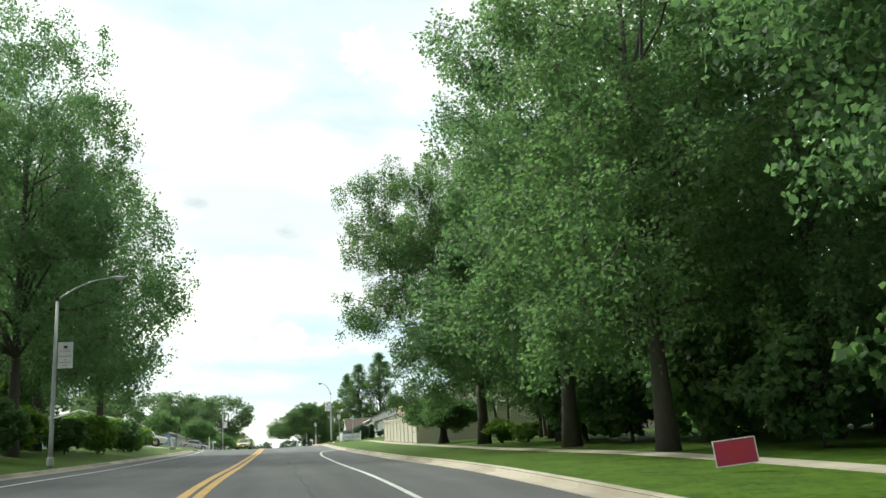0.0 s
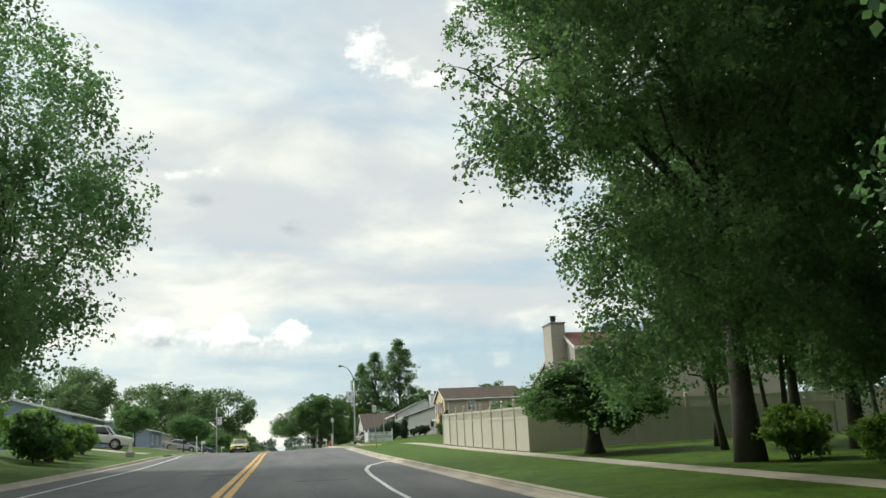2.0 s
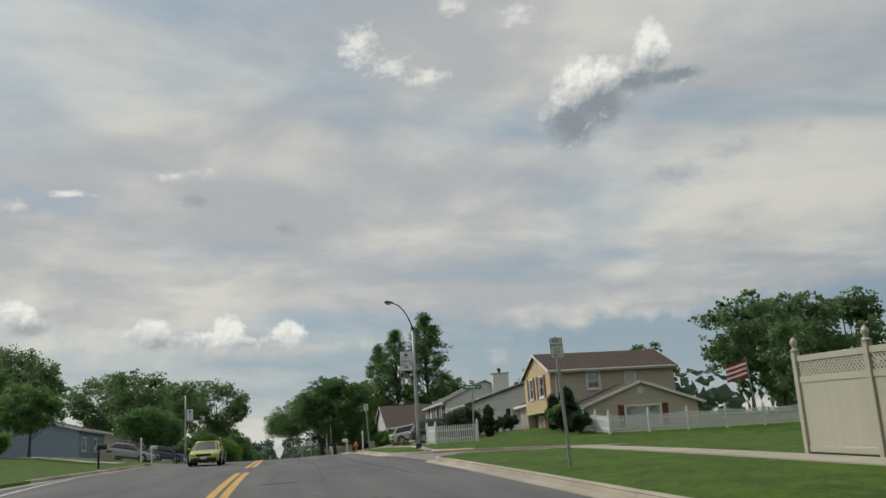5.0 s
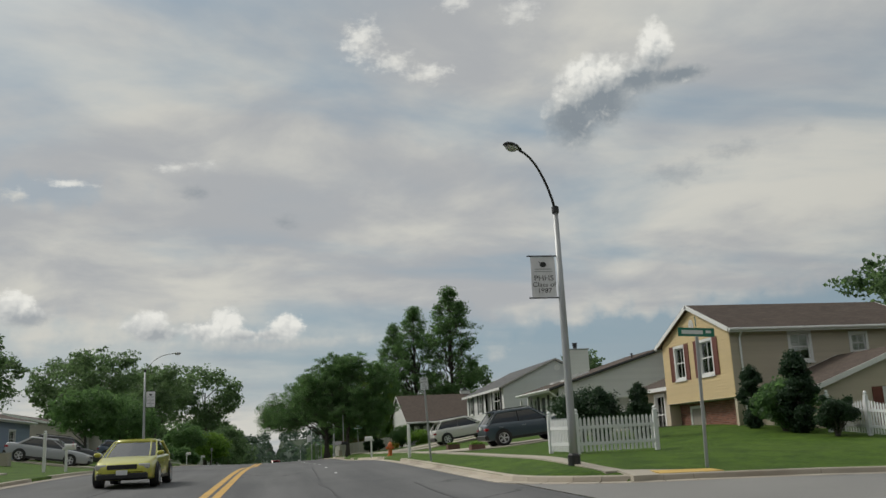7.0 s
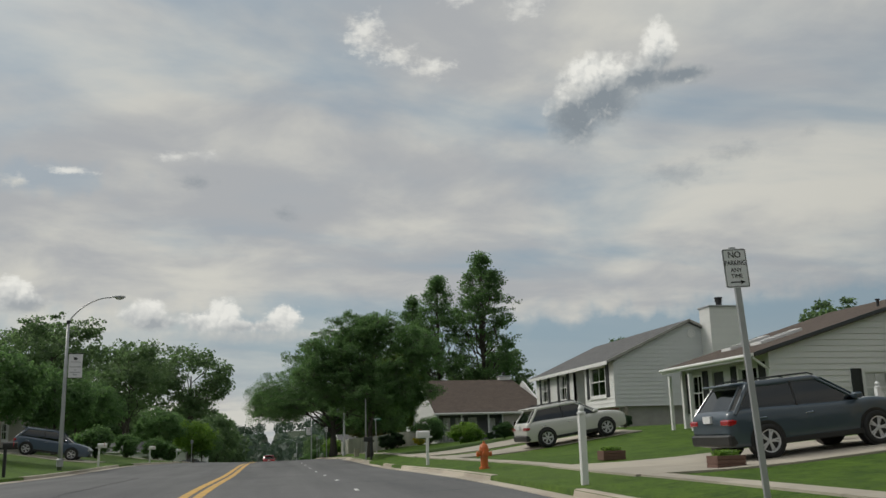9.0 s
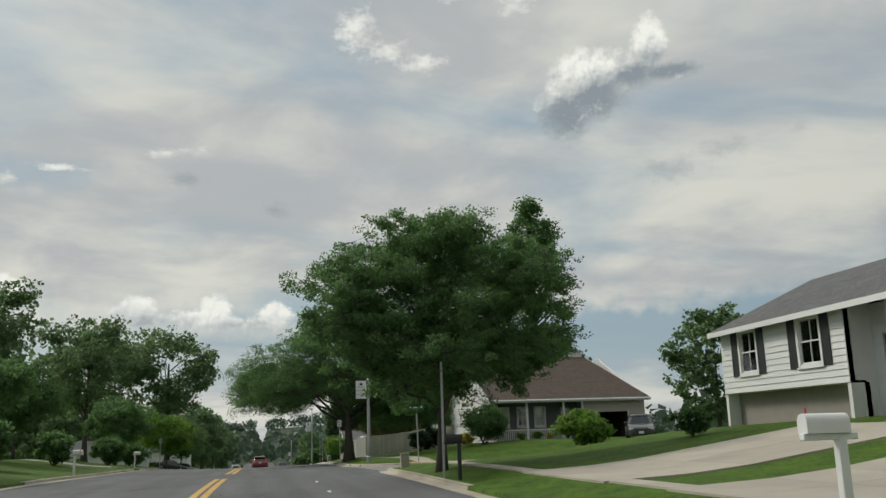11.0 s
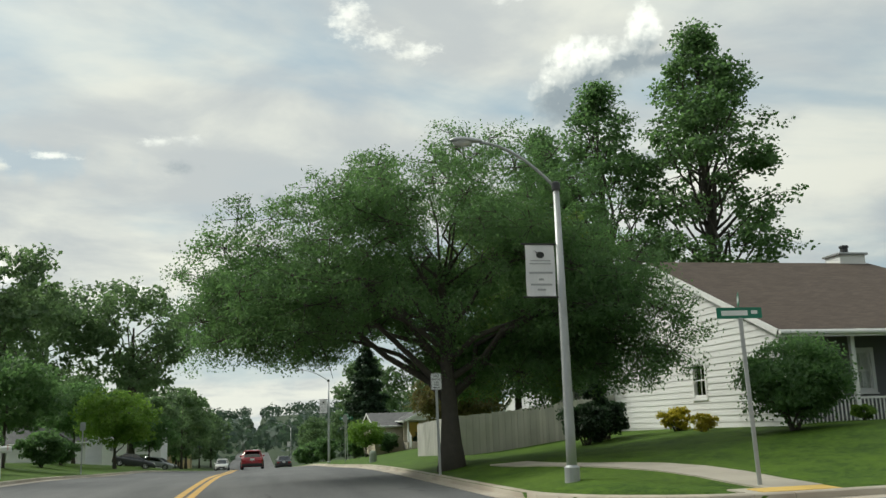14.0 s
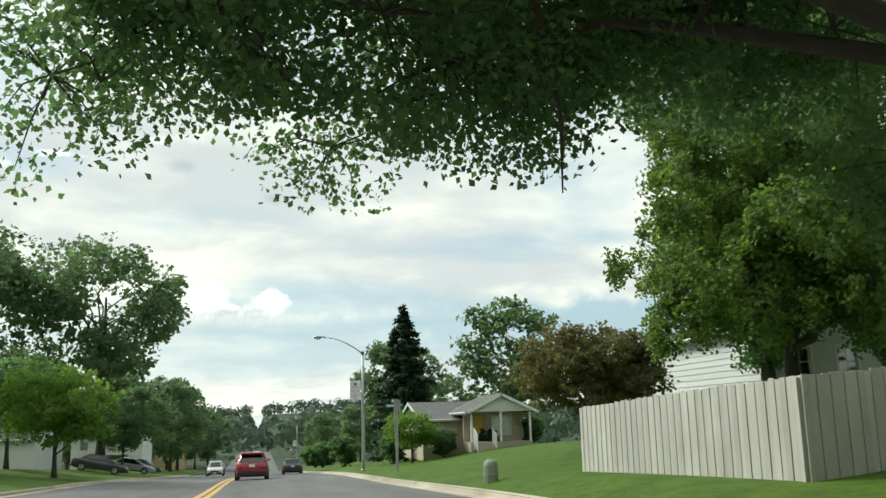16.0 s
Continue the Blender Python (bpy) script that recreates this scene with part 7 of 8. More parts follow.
def yard_sign():
    x, y = 7.9, 14.8
    ob = thing("yard_sign", pose(x, y, ground_z(x, y), 0, -5, -12), "red printed yard sign on wire legs in the grass", "sign")
    pl = part("panel", plate(bmesh.new(), 0.76, 0.46, 0.01, -0.004, 0.004, pose(0, 0, 0.34)), M["sign_white"], ob)
    part("face", plate(bmesh.new(), 0.72, 0.42, 0.01, -0.006, -0.0045, pose(0, 0, 0.34)), M["yard_red"], pl)
    for dz, w, h in ((0.11, 0.17, 0.025), (0.05, 0.23, 0.03), (-0.01, 0.2, 0.025), (-0.07, 0.26, 0.022), (-0.12, 0.15, 0.02)):
        part("print_bar", box_bm(-w, w, -0.009, -0.006, 0.34 + dz - h / 2, 0.34 + dz + h / 2), M["sign_red"], pl)
    for s in (-0.28, 0.28):
        bm = bmesh.new()
        tube(bm, [(s, 0, -0.2), (s, 0, 0.1)], 0.004, 5)
        part("wire_leg", bm, M["dark_metal"], ob)


yard_sign()


def hydrant(x, y):
    ob = thing("fire_hydrant", pose(x, y, ground_z(x, y)), "orange fire hydrant at the kerb", "fire hydrant")
    part("barrel", lathe(bmesh.new(), ((0.15, -0.05), (0.15, 0.05), (0.105, 0.06), (0.105, 0.46), (0.14, 0.47), (0.14, 0.51)), 16), M["hydrant"], ob)
    part("bonnet", lathe(bmesh.new(), ((0.13, 0.51), (0.125, 0.58), (0.09, 0.65), (0.04, 0.69), (0.03, 0.75)), 16), M["hydrant"], ob)
    for a, r, ln in ((0, 0.055, 0.17), (180, 0.055, 0.17), (-90, 0.075, 0.18)):
        bm = lathe(bmesh.new(), ((r, 0.09), (r, ln), (r * 1.3, ln), (r * 1.3, ln + 0.04), (r * 0.5, ln + 0.05)), 12, pose(0, 0, 0.4, 0, 90, 0))
        bmesh.ops.transform(bm, matrix=Matrix.Rotation(radians(a), 4, "Z"), verts=bm.verts[:])
        part("outlet_cap", bm, M["hydrant"], ob)


hydrant(5.85, 145.0)


def mailbox(x, y, white=True, label="", post=True, turn=0.0, z=None):
    """A curved-top letter box on a wooden post with a bracket; its door faces the road."""
    ob = thing("mailbox", pose(x, y, ground_z(x, y) if z is None else z, 0, 0, turn), label, "mailbox", "mailboxes")
    mat = M["trim"] if white else M["black"]
    part("post", box_bm(-0.05, 0.05, -0.05, 0.05, -0.2, 1.02, 0.008), mat, ob)
    part("bracket", box_bm(-0.42, 0.18, -0.045, 0.045, 0.98, 1.05, 0.008), mat, ob)
    pts = [(-0.085, 0.0)] + [(0.085 * math.cos(radians(180 - 18 * k)), 0.11 + 0.085 * math.sin(radians(18 * k))) for k in range(11)] + [(0.085, 0.0)]
    bm = prism(bmesh.new(), pts, -0.26, 0.22)
    bmesh.ops.transform(bm, matrix=pose(-0.18, 0, 1.05, 0, 0, 90), verts=bm.verts[:])
    bx = part("letter_box", bm, mat, ob)
    part("flag", box_bm(-0.3, -0.28, 0.088, 0.094, 1.1, 1.3), M["sign_red"], bx)
    return ob


mailbox(5.75, 153.7, True, "white mailbox on a white post by the kerb")
mailbox(5.46, 170.4, False, "black mailbox on a dark post by the drive")
mailbox(-9.3, 173.5, True, "white mailbox on a post", turn=180)
mailbox(-9.5, 140.8, True, "white mailbox on a slender white post", turn=180)
mailbox(-9.2, 194.3, True, "white mailbox on a post", turn=180)
mailbox(-9.8, 221.0, True, "white mailbox on a post", turn=180)
mailbox(-9.3, 155.4, False, "black mailbox on a dark post", turn=180)
mailbox(-9.6, 121.5, False, "black mailbox on a dark post", turn=180)


def white_post(x, y, h, label):
    ob = thing("garden_post", pose(x, y, ground_z(x, y)), label, "post")
    part("post", box_bm(-0.06, 0.06, -0.06, 0.06, -0.2, h, 0.01), M["trim"], ob)
    part("cap", lathe(bmesh.new(), ((0.085, h), (0.085, h + 0.03), (0.05, h + 0.05), (0.06, h + 0.1), (0.03, h + 0.16)), 10), M["trim"], ob)


white_post(5.6, 136.1, 1.25, "white square post by the driveway")
white_post(-9.9, 138.5, 1.6, "white square post by the driveway")


def planter(x, y, label):
    ob = thing("planter", pose(x, y, ground_z(x, y), 0, 0, 8) @ Matrix.Diagonal((0.55, 0.6, 0.62, 1)), label, "planter")
    bm = bmesh.new()
    for k in range(3):
        z = 0.02 + 0.13 * k
        for a, b, c, d in ((-0.6, 0.6, -0.3, -0.24), (-0.6, 0.6, 0.24, 0.3), (-0.6, -0.54, -0.24, 0.24), (0.54, 0.6, -0.24, 0.24)):
            box(bm, a, b, c, d, z, z + 0.12, 0.008)
    part("timber_frame", bm, M["terracotta"], ob)
    part("soil", box_bm(-0.54, 0.54, -0.24, 0.24, 0, 0.3), M["soil"], ob)
    rng = np.random.default_rng(5)
    p = rng.uniform(-1, 1, (420, 3)) * (0.48, 0.2, 0.13) + (0, 0, 0.42)
    n = rng.normal(size=(420, 3))
    part("planting", leaf_mesh("planting", p, n / np.linalg.norm(n, axis=1)[:, None], 0.09, M["leaf_light"], rng), None, ob)


planter(8.95, 143.4, "low timber planter with green plants by the drive")
planter(8.8, 136.9, "low timber planter with small plants beside the lawn")


def utility_box(x, y, w, h, label, round_top=False):
    ob = thing("utility_box", pose(x, y, ground_z(x, y)), label, "utility box")
    if round_top:
        part("housing", lathe(bmesh.new(), ((w * 0.5, -0.1), (w * 0.5, h * 0.75), (w * 0.42, h * 0.9), (w * 0.2, h)), 14), M["util"], ob)
        part("collar", lathe(bmesh.new(), ((w * 0.54, h * 0.3), (w * 0.54, h * 0.36), (w * 0.5, h * 0.37)), 14), M["util"], ob)
    else:
        part("housing", box_bm(-w / 2, w / 2, -w * 0.35, w * 0.35, -0.05, h, 0.02), M["concrete"], ob)
        part("lid", box_bm(-w / 2 - 0.02, w / 2 + 0.02, -w * 0.35 - 0.02, w * 0.35 + 0.02, h, h + 0.04, 0.008), M["stone"], ob)


utility_box(5.75, 182.3, 0.34, 0.52, "pale utility box on the corner lawn")
utility_box(5.95, 228.4, 0.38, 0.58, "round-topped green utility pillar on the verge", True)
utility_box(-13.0, 143.2, 0.9, 0.55, "low dark utility box on the lawn")


def letter_pillar(x, y):
    ob = thing("letter_pillar", pose(x, y, ground_z(x, y)), "white post with a mailbox on a stone base", "mailbox")
    part("stone_base", box_bm(-0.28, 0.28, -0.28, 0.28, -0.1, 0.32, 0.04), M["stone"], ob)
    part("post", box_bm(-0.09, 0.09, -0.09, 0.09, 0.32, 1.25, 0.01), M["trim"], ob)
    part("letter_box", box_bm(-0.2, 0.2, -0.11, 0.11, 1.0, 1.22, 0.03), M["trim"], ob)


letter_pillar(-10.2, 93.4)


# ---- fences ----
def vinyl_fence(points, label, height=1.95):
    """Tan privacy fence: square posts with ball caps, tongued panels and a strip of lattice above."""
    ob = thing("vinyl_fence", pose(points[0][0], points[0][1], ground_z(*points[0])), label, "fence")
    bays = []
    for (xa, ya), (xb, yb) in zip(points, points[1:]):
        n = max(1, round(math.hypot(xb - xa, yb - ya) / 2.44))
        bays += [((xa + (xb - xa) * i / n, ya + (yb - ya) * i / n), (xa + (xb - xa) * (i + 1) / n, ya + (yb - ya) * (i + 1) / n)) for i in range(n)]
    cap = lathe(bmesh.new(), ((0.09, 0.0), (0.09, 0.03), (0.045, 0.06), (0.05, 0.1), (0.075, 0.16), (0.075, 0.2), (0.045, 0.25), (0.012, 0.29)), 12)
    cap_me = bpy.data.meshes.new("ball_cap")
    cap.to_mesh(cap_me)
    cap.free()
    cap_me.materials.append(M["vinyl"])
    spots = [bays[0][0]] + [b for _, b in bays]
    for x, y in spots:
        z = lawn_z(x, y)
        p = wpart("post", box_bm(x - 0.065, x + 0.065, y - 0.065, y + 0.065, z - 0.2, z + height + 0.1, 0.006), M["vinyl"], ob)
        c = part("ball_cap", cap_me, None, p)
        c.location = (x, y, z + height + 0.1)
    for a, b in bays:
        d = Vector((b[0] - a[0], b[1] - a[1], lawn_z(*b) - lawn_z(*a)))
        m = Matrix.Translation((a[0], a[1], lawn_z(*a))) @ Matrix(((d.x / d.length, -d.y / d.to_2d().length, 0, 0), (d.y / d.length, d.x / d.to_2d().length, 0, 0), (d.z / d.length, 0, 1, 0), (0, 0, 0, 1)))
        ln = d.length
        n = 14
        pn = wpart("panel", box_bm(0.07, ln - 0.07, -0.008, 0.008, 0.09, 1.42, m=m), M["vinyl"], ob)
        for k in range(n):
            p, q = 0.065 + (ln - 0.13) * k / n, 0.065 + (ln - 0.13) * (k + 1) / n
            part("board", box_bm(p + 0.0012, q - 0.0012, -0.012, 0.012, 0.08, 1.43, m=m), M["vinyl"], pn)
        for z0, z1 in ((0.03, 0.16), (1.4, 1.52), (height - 0.12, height)):
            part("rail", box_bm(0.06, ln - 0.06, -0.028, 0.028, z0, z1, 0.006, m=m), M["vinyl"], pn)
        bm = bmesh.new()
        h0, h1 = 1.52, height - 0.12
        step = 0.105
        k = -int((h1 - h0) / step) - 1
        while k * step < ln:
            for s in (1, -1):
                c0 = k * step if s > 0 else k * step + (h1 - h0)
                # a slat at 45 degrees, clipped to the bay
                ends = []
                for t in (0.0, 1.0):
                    ends.append((c0 + s * t * (h1 - h0), h0 + t * (h1 - h0)))
                (ua, za), (ub, zb) = ends
                lo, hi = 0.07, ln - 0.07
                ta, tb = 0.0, 1.0
                if ub != ua:
                    t1, t2 = (lo - ua) / (ub - ua), (hi - ua) / (ub - ua)
                    ta, tb = max(ta, min(t1, t2)), min(tb, max(t1, t2))
                if tb - ta > 0.05:
                    pa = (ua + (ub - ua) * ta, za + (zb - za) * ta)
                    pb = (ua + (ub - ua) * tb, za + (zb - za) * tb)
                    w, o = 0.027, 0.006 * s
                    vs = [bm.verts.new(m @ Vector((p[0] + e * w, o + f, p[1]))) for f in (-0.004, 0.004) for p, e in ((pa, -1), (pa, 1), (pb, 1), (pb, -1))]
                    bm.faces.new(vs[:4]), bm.faces.new(vs[4:][::-1])
                    for i in range(4):
                        bm.faces.new((vs[i], vs[(i + 1) % 4], vs[4 + (i + 1) % 4], vs[4 + i]))
            k += 1
        part("lattice", bm, M["vinyl"], pn)
    return ob


vinyl_fence([(10.25, 87.8), (10.2, 66.8), (34.6, 67.2)], "tan vinyl privacy fence with lattice and ball caps")


def picket_fence(points, label, height=1.05, scallop=0.0, spacing=0.125, group="picket fences"):
    ob = thing("picket_fence", pose(points[0][0], points[0][1], ground_z(*points[0])), label, "fence", group)
    pk = bmesh.new()
    prism(pk, ((-0.036, 0.0), (0.036, 0.0), (0.036, 0.93), (0.0, 1.0), (-0.036, 0.93)), -0.01, 0.01)
    me = bpy.data.meshes.new("picket")
    pk.to_mesh(me)
    pk.free()
    me.materials.append(M["white_vinyl"])
    for (xa, ya), (xb, yb) in zip(points, points[1:]):
        ln = math.hypot(xb - xa, yb - ya)
        bays = max(1, round(ln / 2.4))
        turn = math.degrees(math.atan2(yb - ya, xb - xa))
        for i in range(0 if (xa, ya) == points[0] else 1, bays + 1):
            t = i / bays
            x, y = xa + (xb - xa) * t, ya + (yb - ya) * t
            z = lawn_z(x, y)
            p = wpart("post", box_bm(x - 0.06, x + 0.06, y - 0.06, y + 0.06, z - 0.2, z + height + 0.08, 0.006), M["white_vinyl"], ob)
            part("cap", lathe(bmesh.new(), ((0.08, 0), (0.08, 0.03), (0.04, 0.05), (0.06, 0.11), (0.02, 0.17)), 10, pose(x, y, z + height + 0.08)), M["white_vinyl"], p)
        n = int(ln / spacing)
        for i in range(1, n):
            t = i / n
            x, y = xa + (xb - xa) * t, ya + (yb - ya) * t
            u = (t * bays) % 1.0
            h = height - scallop * 4 * u * (1 - u)
            k = part("picket", me, None, ob)
            k.matrix_parent_inverse = ob.matrix_basis.inverted()
            k.matrix_basis = pose(x, y, lawn_z(x, y) + 0.06, 0, 0, turn) @ Matrix.Diagonal((1, 1, h - 0.06, 1))
        for zr in (0.28, height - 0.3 - scallop * 0.6):
            wpart("rail", box_bm(0, 1, -0.02, 0.02, -0.045, 0.045, m=Matrix.Translation((xa, ya, lawn_z(xa, ya) + zr)) @ Matrix(((xb - xa, -(yb - ya) / ln, 0, 0), (yb - ya, (xb - xa) / ln, 0, 0), (lawn_z(xb, yb) - lawn_z(xa, ya), 0, 1, 0), (0, 0, 0, 1)))), M["white_vinyl"], ob)
    return ob


picket_fence([(8.38, 124.3), (8.52, 122.1), (10.95, 122.05)], "white picket fence round the corner of a lawn")
picket_fence([(18.2, 124.4), (18.4, 120.6), (30.4, 120.4)], "white scalloped picket fence before the low wing", 1.15, 0.12)
picket_fence([(14.9, 140.4), (18.7, 140.6)], "short white picket fence beside the ranch house", 1.1)


def board_fence(points, label, height=1.6):
    """Upright pale boards, a little uneven, on rails with posts behind."""
    ob = thing("board_fence", pose(points[0][0], points[0][1], ground_z(*points[0])), label, "fence")
    for (xa, ya), (xb, yb), coarse in points_pairs(points):
        ln = math.hypot(xb - xa, yb - ya)
        turn = math.degrees(math.atan2(yb - ya, xb - xa))
        n = int(ln / 0.15)
        wide = ln / n
        meshes = []
        for v in range(3):
            b = box_bm(-wide / 2 - 0.006, wide / 2 + 0.006, -0.012, 0.012, 0, 1, 0.003)
            me = bpy.data.meshes.new("fence_board")
            b.to_mesh(me)
            b.free()
            me.materials.append(M["fence_wood"])
            meshes.append(me)
        for i in range(n):
            t = (i + 0.5) / n
            x, y = xa + (xb - xa) * t, ya + (yb - ya) * t
            k = part("fence_board", meshes[i % 3], None, ob)
            k.matrix_parent_inverse = ob.matrix_basis.inverted()
            back = (i % 2) * 0.015
            k.matrix_basis = pose(x - (yb - ya) / ln * back, y + (xb - xa) / ln * back, lawn_z(x, y) - 0.02, 0, random.uniform(-0.4, 0.4), turn + random.uniform(-1.5, 1.5)) @ Matrix.Diagonal((1, 1, height + random.uniform(-0.02, 0.02), 1))
        for zr in (0.35, 1.3):
            wpart("rail", box_bm(0, 1, 0.042, 0.085, -0.045, 0.045, m=Matrix.Translation((xa, ya, lawn_z(xa, ya) + zr)) @ Matrix(((xb - xa, -(yb - ya) / ln, 0, 0), (yb - ya, (xb - xa) / ln, 0, 0), (lawn_z(xb, yb) - lawn_z(xa, ya), 0, 1, 0), (0, 0, 0, 1)))), M["fence_wood"], ob)
        for i in range(int(ln / 2.4) + 1):
            t = min(i * 2.4 / ln, 1.0)
            x, y = xa + (xb - xa) * t, ya + (yb - ya) * t
            dx, dy = -(yb - ya) / ln * 0.095, (xb - xa) / ln * 0.095
            wpart("post", box_bm(x + dx - 0.045, x + dx + 0.045, y + dy - 0.045, y + dy + 0.045, lawn_z(x, y) - 0.2, lawn_z(x, y) + height * 0.97), M["fence_wood"], ob)
    return ob


def points_pairs(points):
    return [(a, b, False) for a, b in zip(points, points[1:])]


board_fence([(8.15, 227.6), (8.2, 217.95), (22.0, 221.4)], "pale weathered board fence beside the verge")

# ---- cars ----
def wheel_parts(ob, x, y, r, w, spokes=5, mat="rim"):
    """A tyre with its dark barrel and a bright spoked face on the outer side."""
    turn = pose(x, y, r, 90 if y < 0 else -90)
    ty = part("wheel", lathe(bmesh.new(), ((r * 0.66, -w / 2), (r * 0.93, -w / 2), (r, -w * 0.36), (r, w * 0.36), (r * 0.93, w / 2), (r * 0.68, w / 2)), 24, turn, True), M["rubber"], ob, "dark rubber tyre", True)
    part("barrel", lathe(bmesh.new(), ((r * 0.1, -w * 0.1), (r * 0.64, -w * 0.05), (r * 0.67, 0.0), (r * 0.67, -w * 0.3), (r * 0.1, -w * 0.3)), 22, turn), M["black"], ty)
    bm = lathe(bmesh.new(), ((r * 0.60, w * 0.3), (r * 0.61, w * 0.47), (r * 0.69, w * 0.5), (r * 0.69, w * 0.3)), 24, turn, True)
    for k in range(spokes):
        for split in (-0.14, 0.14):
            m = turn @ Matrix.Rotation(2 * math.pi * k / spokes + split, 4, "Z")
            box(bm, r * 0.08, r * 0.63, -r * 0.05, r * 0.05, w * 0.3, w * 0.44, 0.006, m)
    lathe(bm, ((r * 0.15, w * 0.28), (r * 0.15, w * 0.45), (r * 0.08, w * 0.48)), 12, turn)
    part("rim", bm, M[mat], ty, "bright alloy rim")


def loft(bm, rings):
    rows = [[bm.verts.new(p) for p in ring] for ring in rings]
    n = len(rows[0])
    for a, b in zip(rows, rows[1:]):
        for i in range(n):
            bm.faces.new((a[i], a[(i + 1) % n], b[(i + 1) % n], b[i]))
    bm.faces.new(rows[0][::-1]), bm.faces.new(rows[-1])
    return bm


def rounded(points, n, closed):
    """A smooth curve through the points, with n steps between each two."""
    p = np.array(points)
    k = len(p)
    out = []
    for i in range(k if closed else k - 1):
        a, b, c, d = (p[(i + j) % k] if closed else p[min(max(i + j, 0), k - 1)] for j in (-1, 0, 1, 2))
        for u in np.arange(n) / n:
            out.append(b + 0.5 * u * (c - a + u * (2 * a - 5 * b + 4 * c - d + u * (3 * (b - c) + d - a))))
    if not closed:
        out.append(p[-1])
    return np.array(out)


def shell(rings, along=3, around=3):
    """Rings of a body made finer and rounder both ways."""
    fine = np.array([rounded(r, around, True) for r in rings])
    return [[tuple(q) for q in r] for r in rounded(fine, along, False)]


CARS = {
    # length, width, height, wheelbase, wheel radius; stations: x share, half-width share, underside, top of the lower body; cabin: rear and front at belt and at roof
    "suv": dict(L=4.45, W=1.82, H=1.62, B=2.62, r=0.355, rows=((0.0, 0.80, 0.48, 0.72), (0.012, 0.90, 0.34, 0.98), (0.06, 0.97, 0.27, 1.06), (0.22, 1.0, 0.25, 1.06), (0.5, 1.0, 0.25, 1.02), (0.70, 1.0, 0.25, 1.01), (0.80, 0.98, 0.25, 1.02), (0.93, 0.94, 0.27, 0.92), (0.985, 0.86, 0.32, 0.80), (1.0, 0.74, 0.42, 0.66)), belt=(0.015, 0.76), roof=(0.13, 0.55)),
    "hatch": dict(L=4.3, W=1.77, H=1.42, B=2.6, r=0.32, rows=((0.0, 0.80, 0.46, 0.66), (0.012, 0.9, 0.32, 0.88), (0.06, 0.97, 0.22, 0.96), (0.25, 1.0, 0.2, 0.95), (0.5, 1.0, 0.2, 0.91), (0.72, 1.0, 0.2, 0.89), (0.82, 0.98, 0.2, 0.84), (0.93, 0.92, 0.22, 0.74), (0.985, 0.80, 0.26, 0.64), (1.0, 0.66, 0.34, 0.54)), belt=(0.03, 0.80), roof=(0.18, 0.50)),
    "sedan": dict(L=4.7, W=1.8, H=1.44, B=2.75, r=0.32, rows=((0.0, 0.78, 0.46, 0.70), (0.012, 0.9, 0.32, 0.92), (0.06, 0.96, 0.22, 0.98), (0.2, 1.0, 0.2, 0.97), (0.5, 1.0, 0.2, 0.92), (0.72, 1.0, 0.2, 0.90), (0.82, 0.98, 0.2, 0.86), (0.93, 0.92, 0.22, 0.77), (0.985, 0.82, 0.26, 0.68), (1.0, 0.68, 0.34, 0.56)), belt=(0.13, 0.76), roof=(0.27, 0.56)),
    "pickup": dict(L=5.5, W=1.92, H=1.82, B=3.5, r=0.40, rows=((0.0, 0.92, 0.5, 1.06), (0.012, 0.96, 0.42, 1.10), (0.06, 1.0, 0.36, 1.12), (0.3, 1.0, 0.34, 1.12), (0.5, 1.0, 0.34, 1.12), (0.72, 1.0, 0.34, 1.12), (0.80, 0.99, 0.34, 1.13), (0.95, 0.96, 0.36, 1.06), (0.99, 0.9, 0.4, 0.98), (1.0, 0.8, 0.46, 0.85)), belt=(0.40, 0.76), roof=(0.42, 0.64)),
}


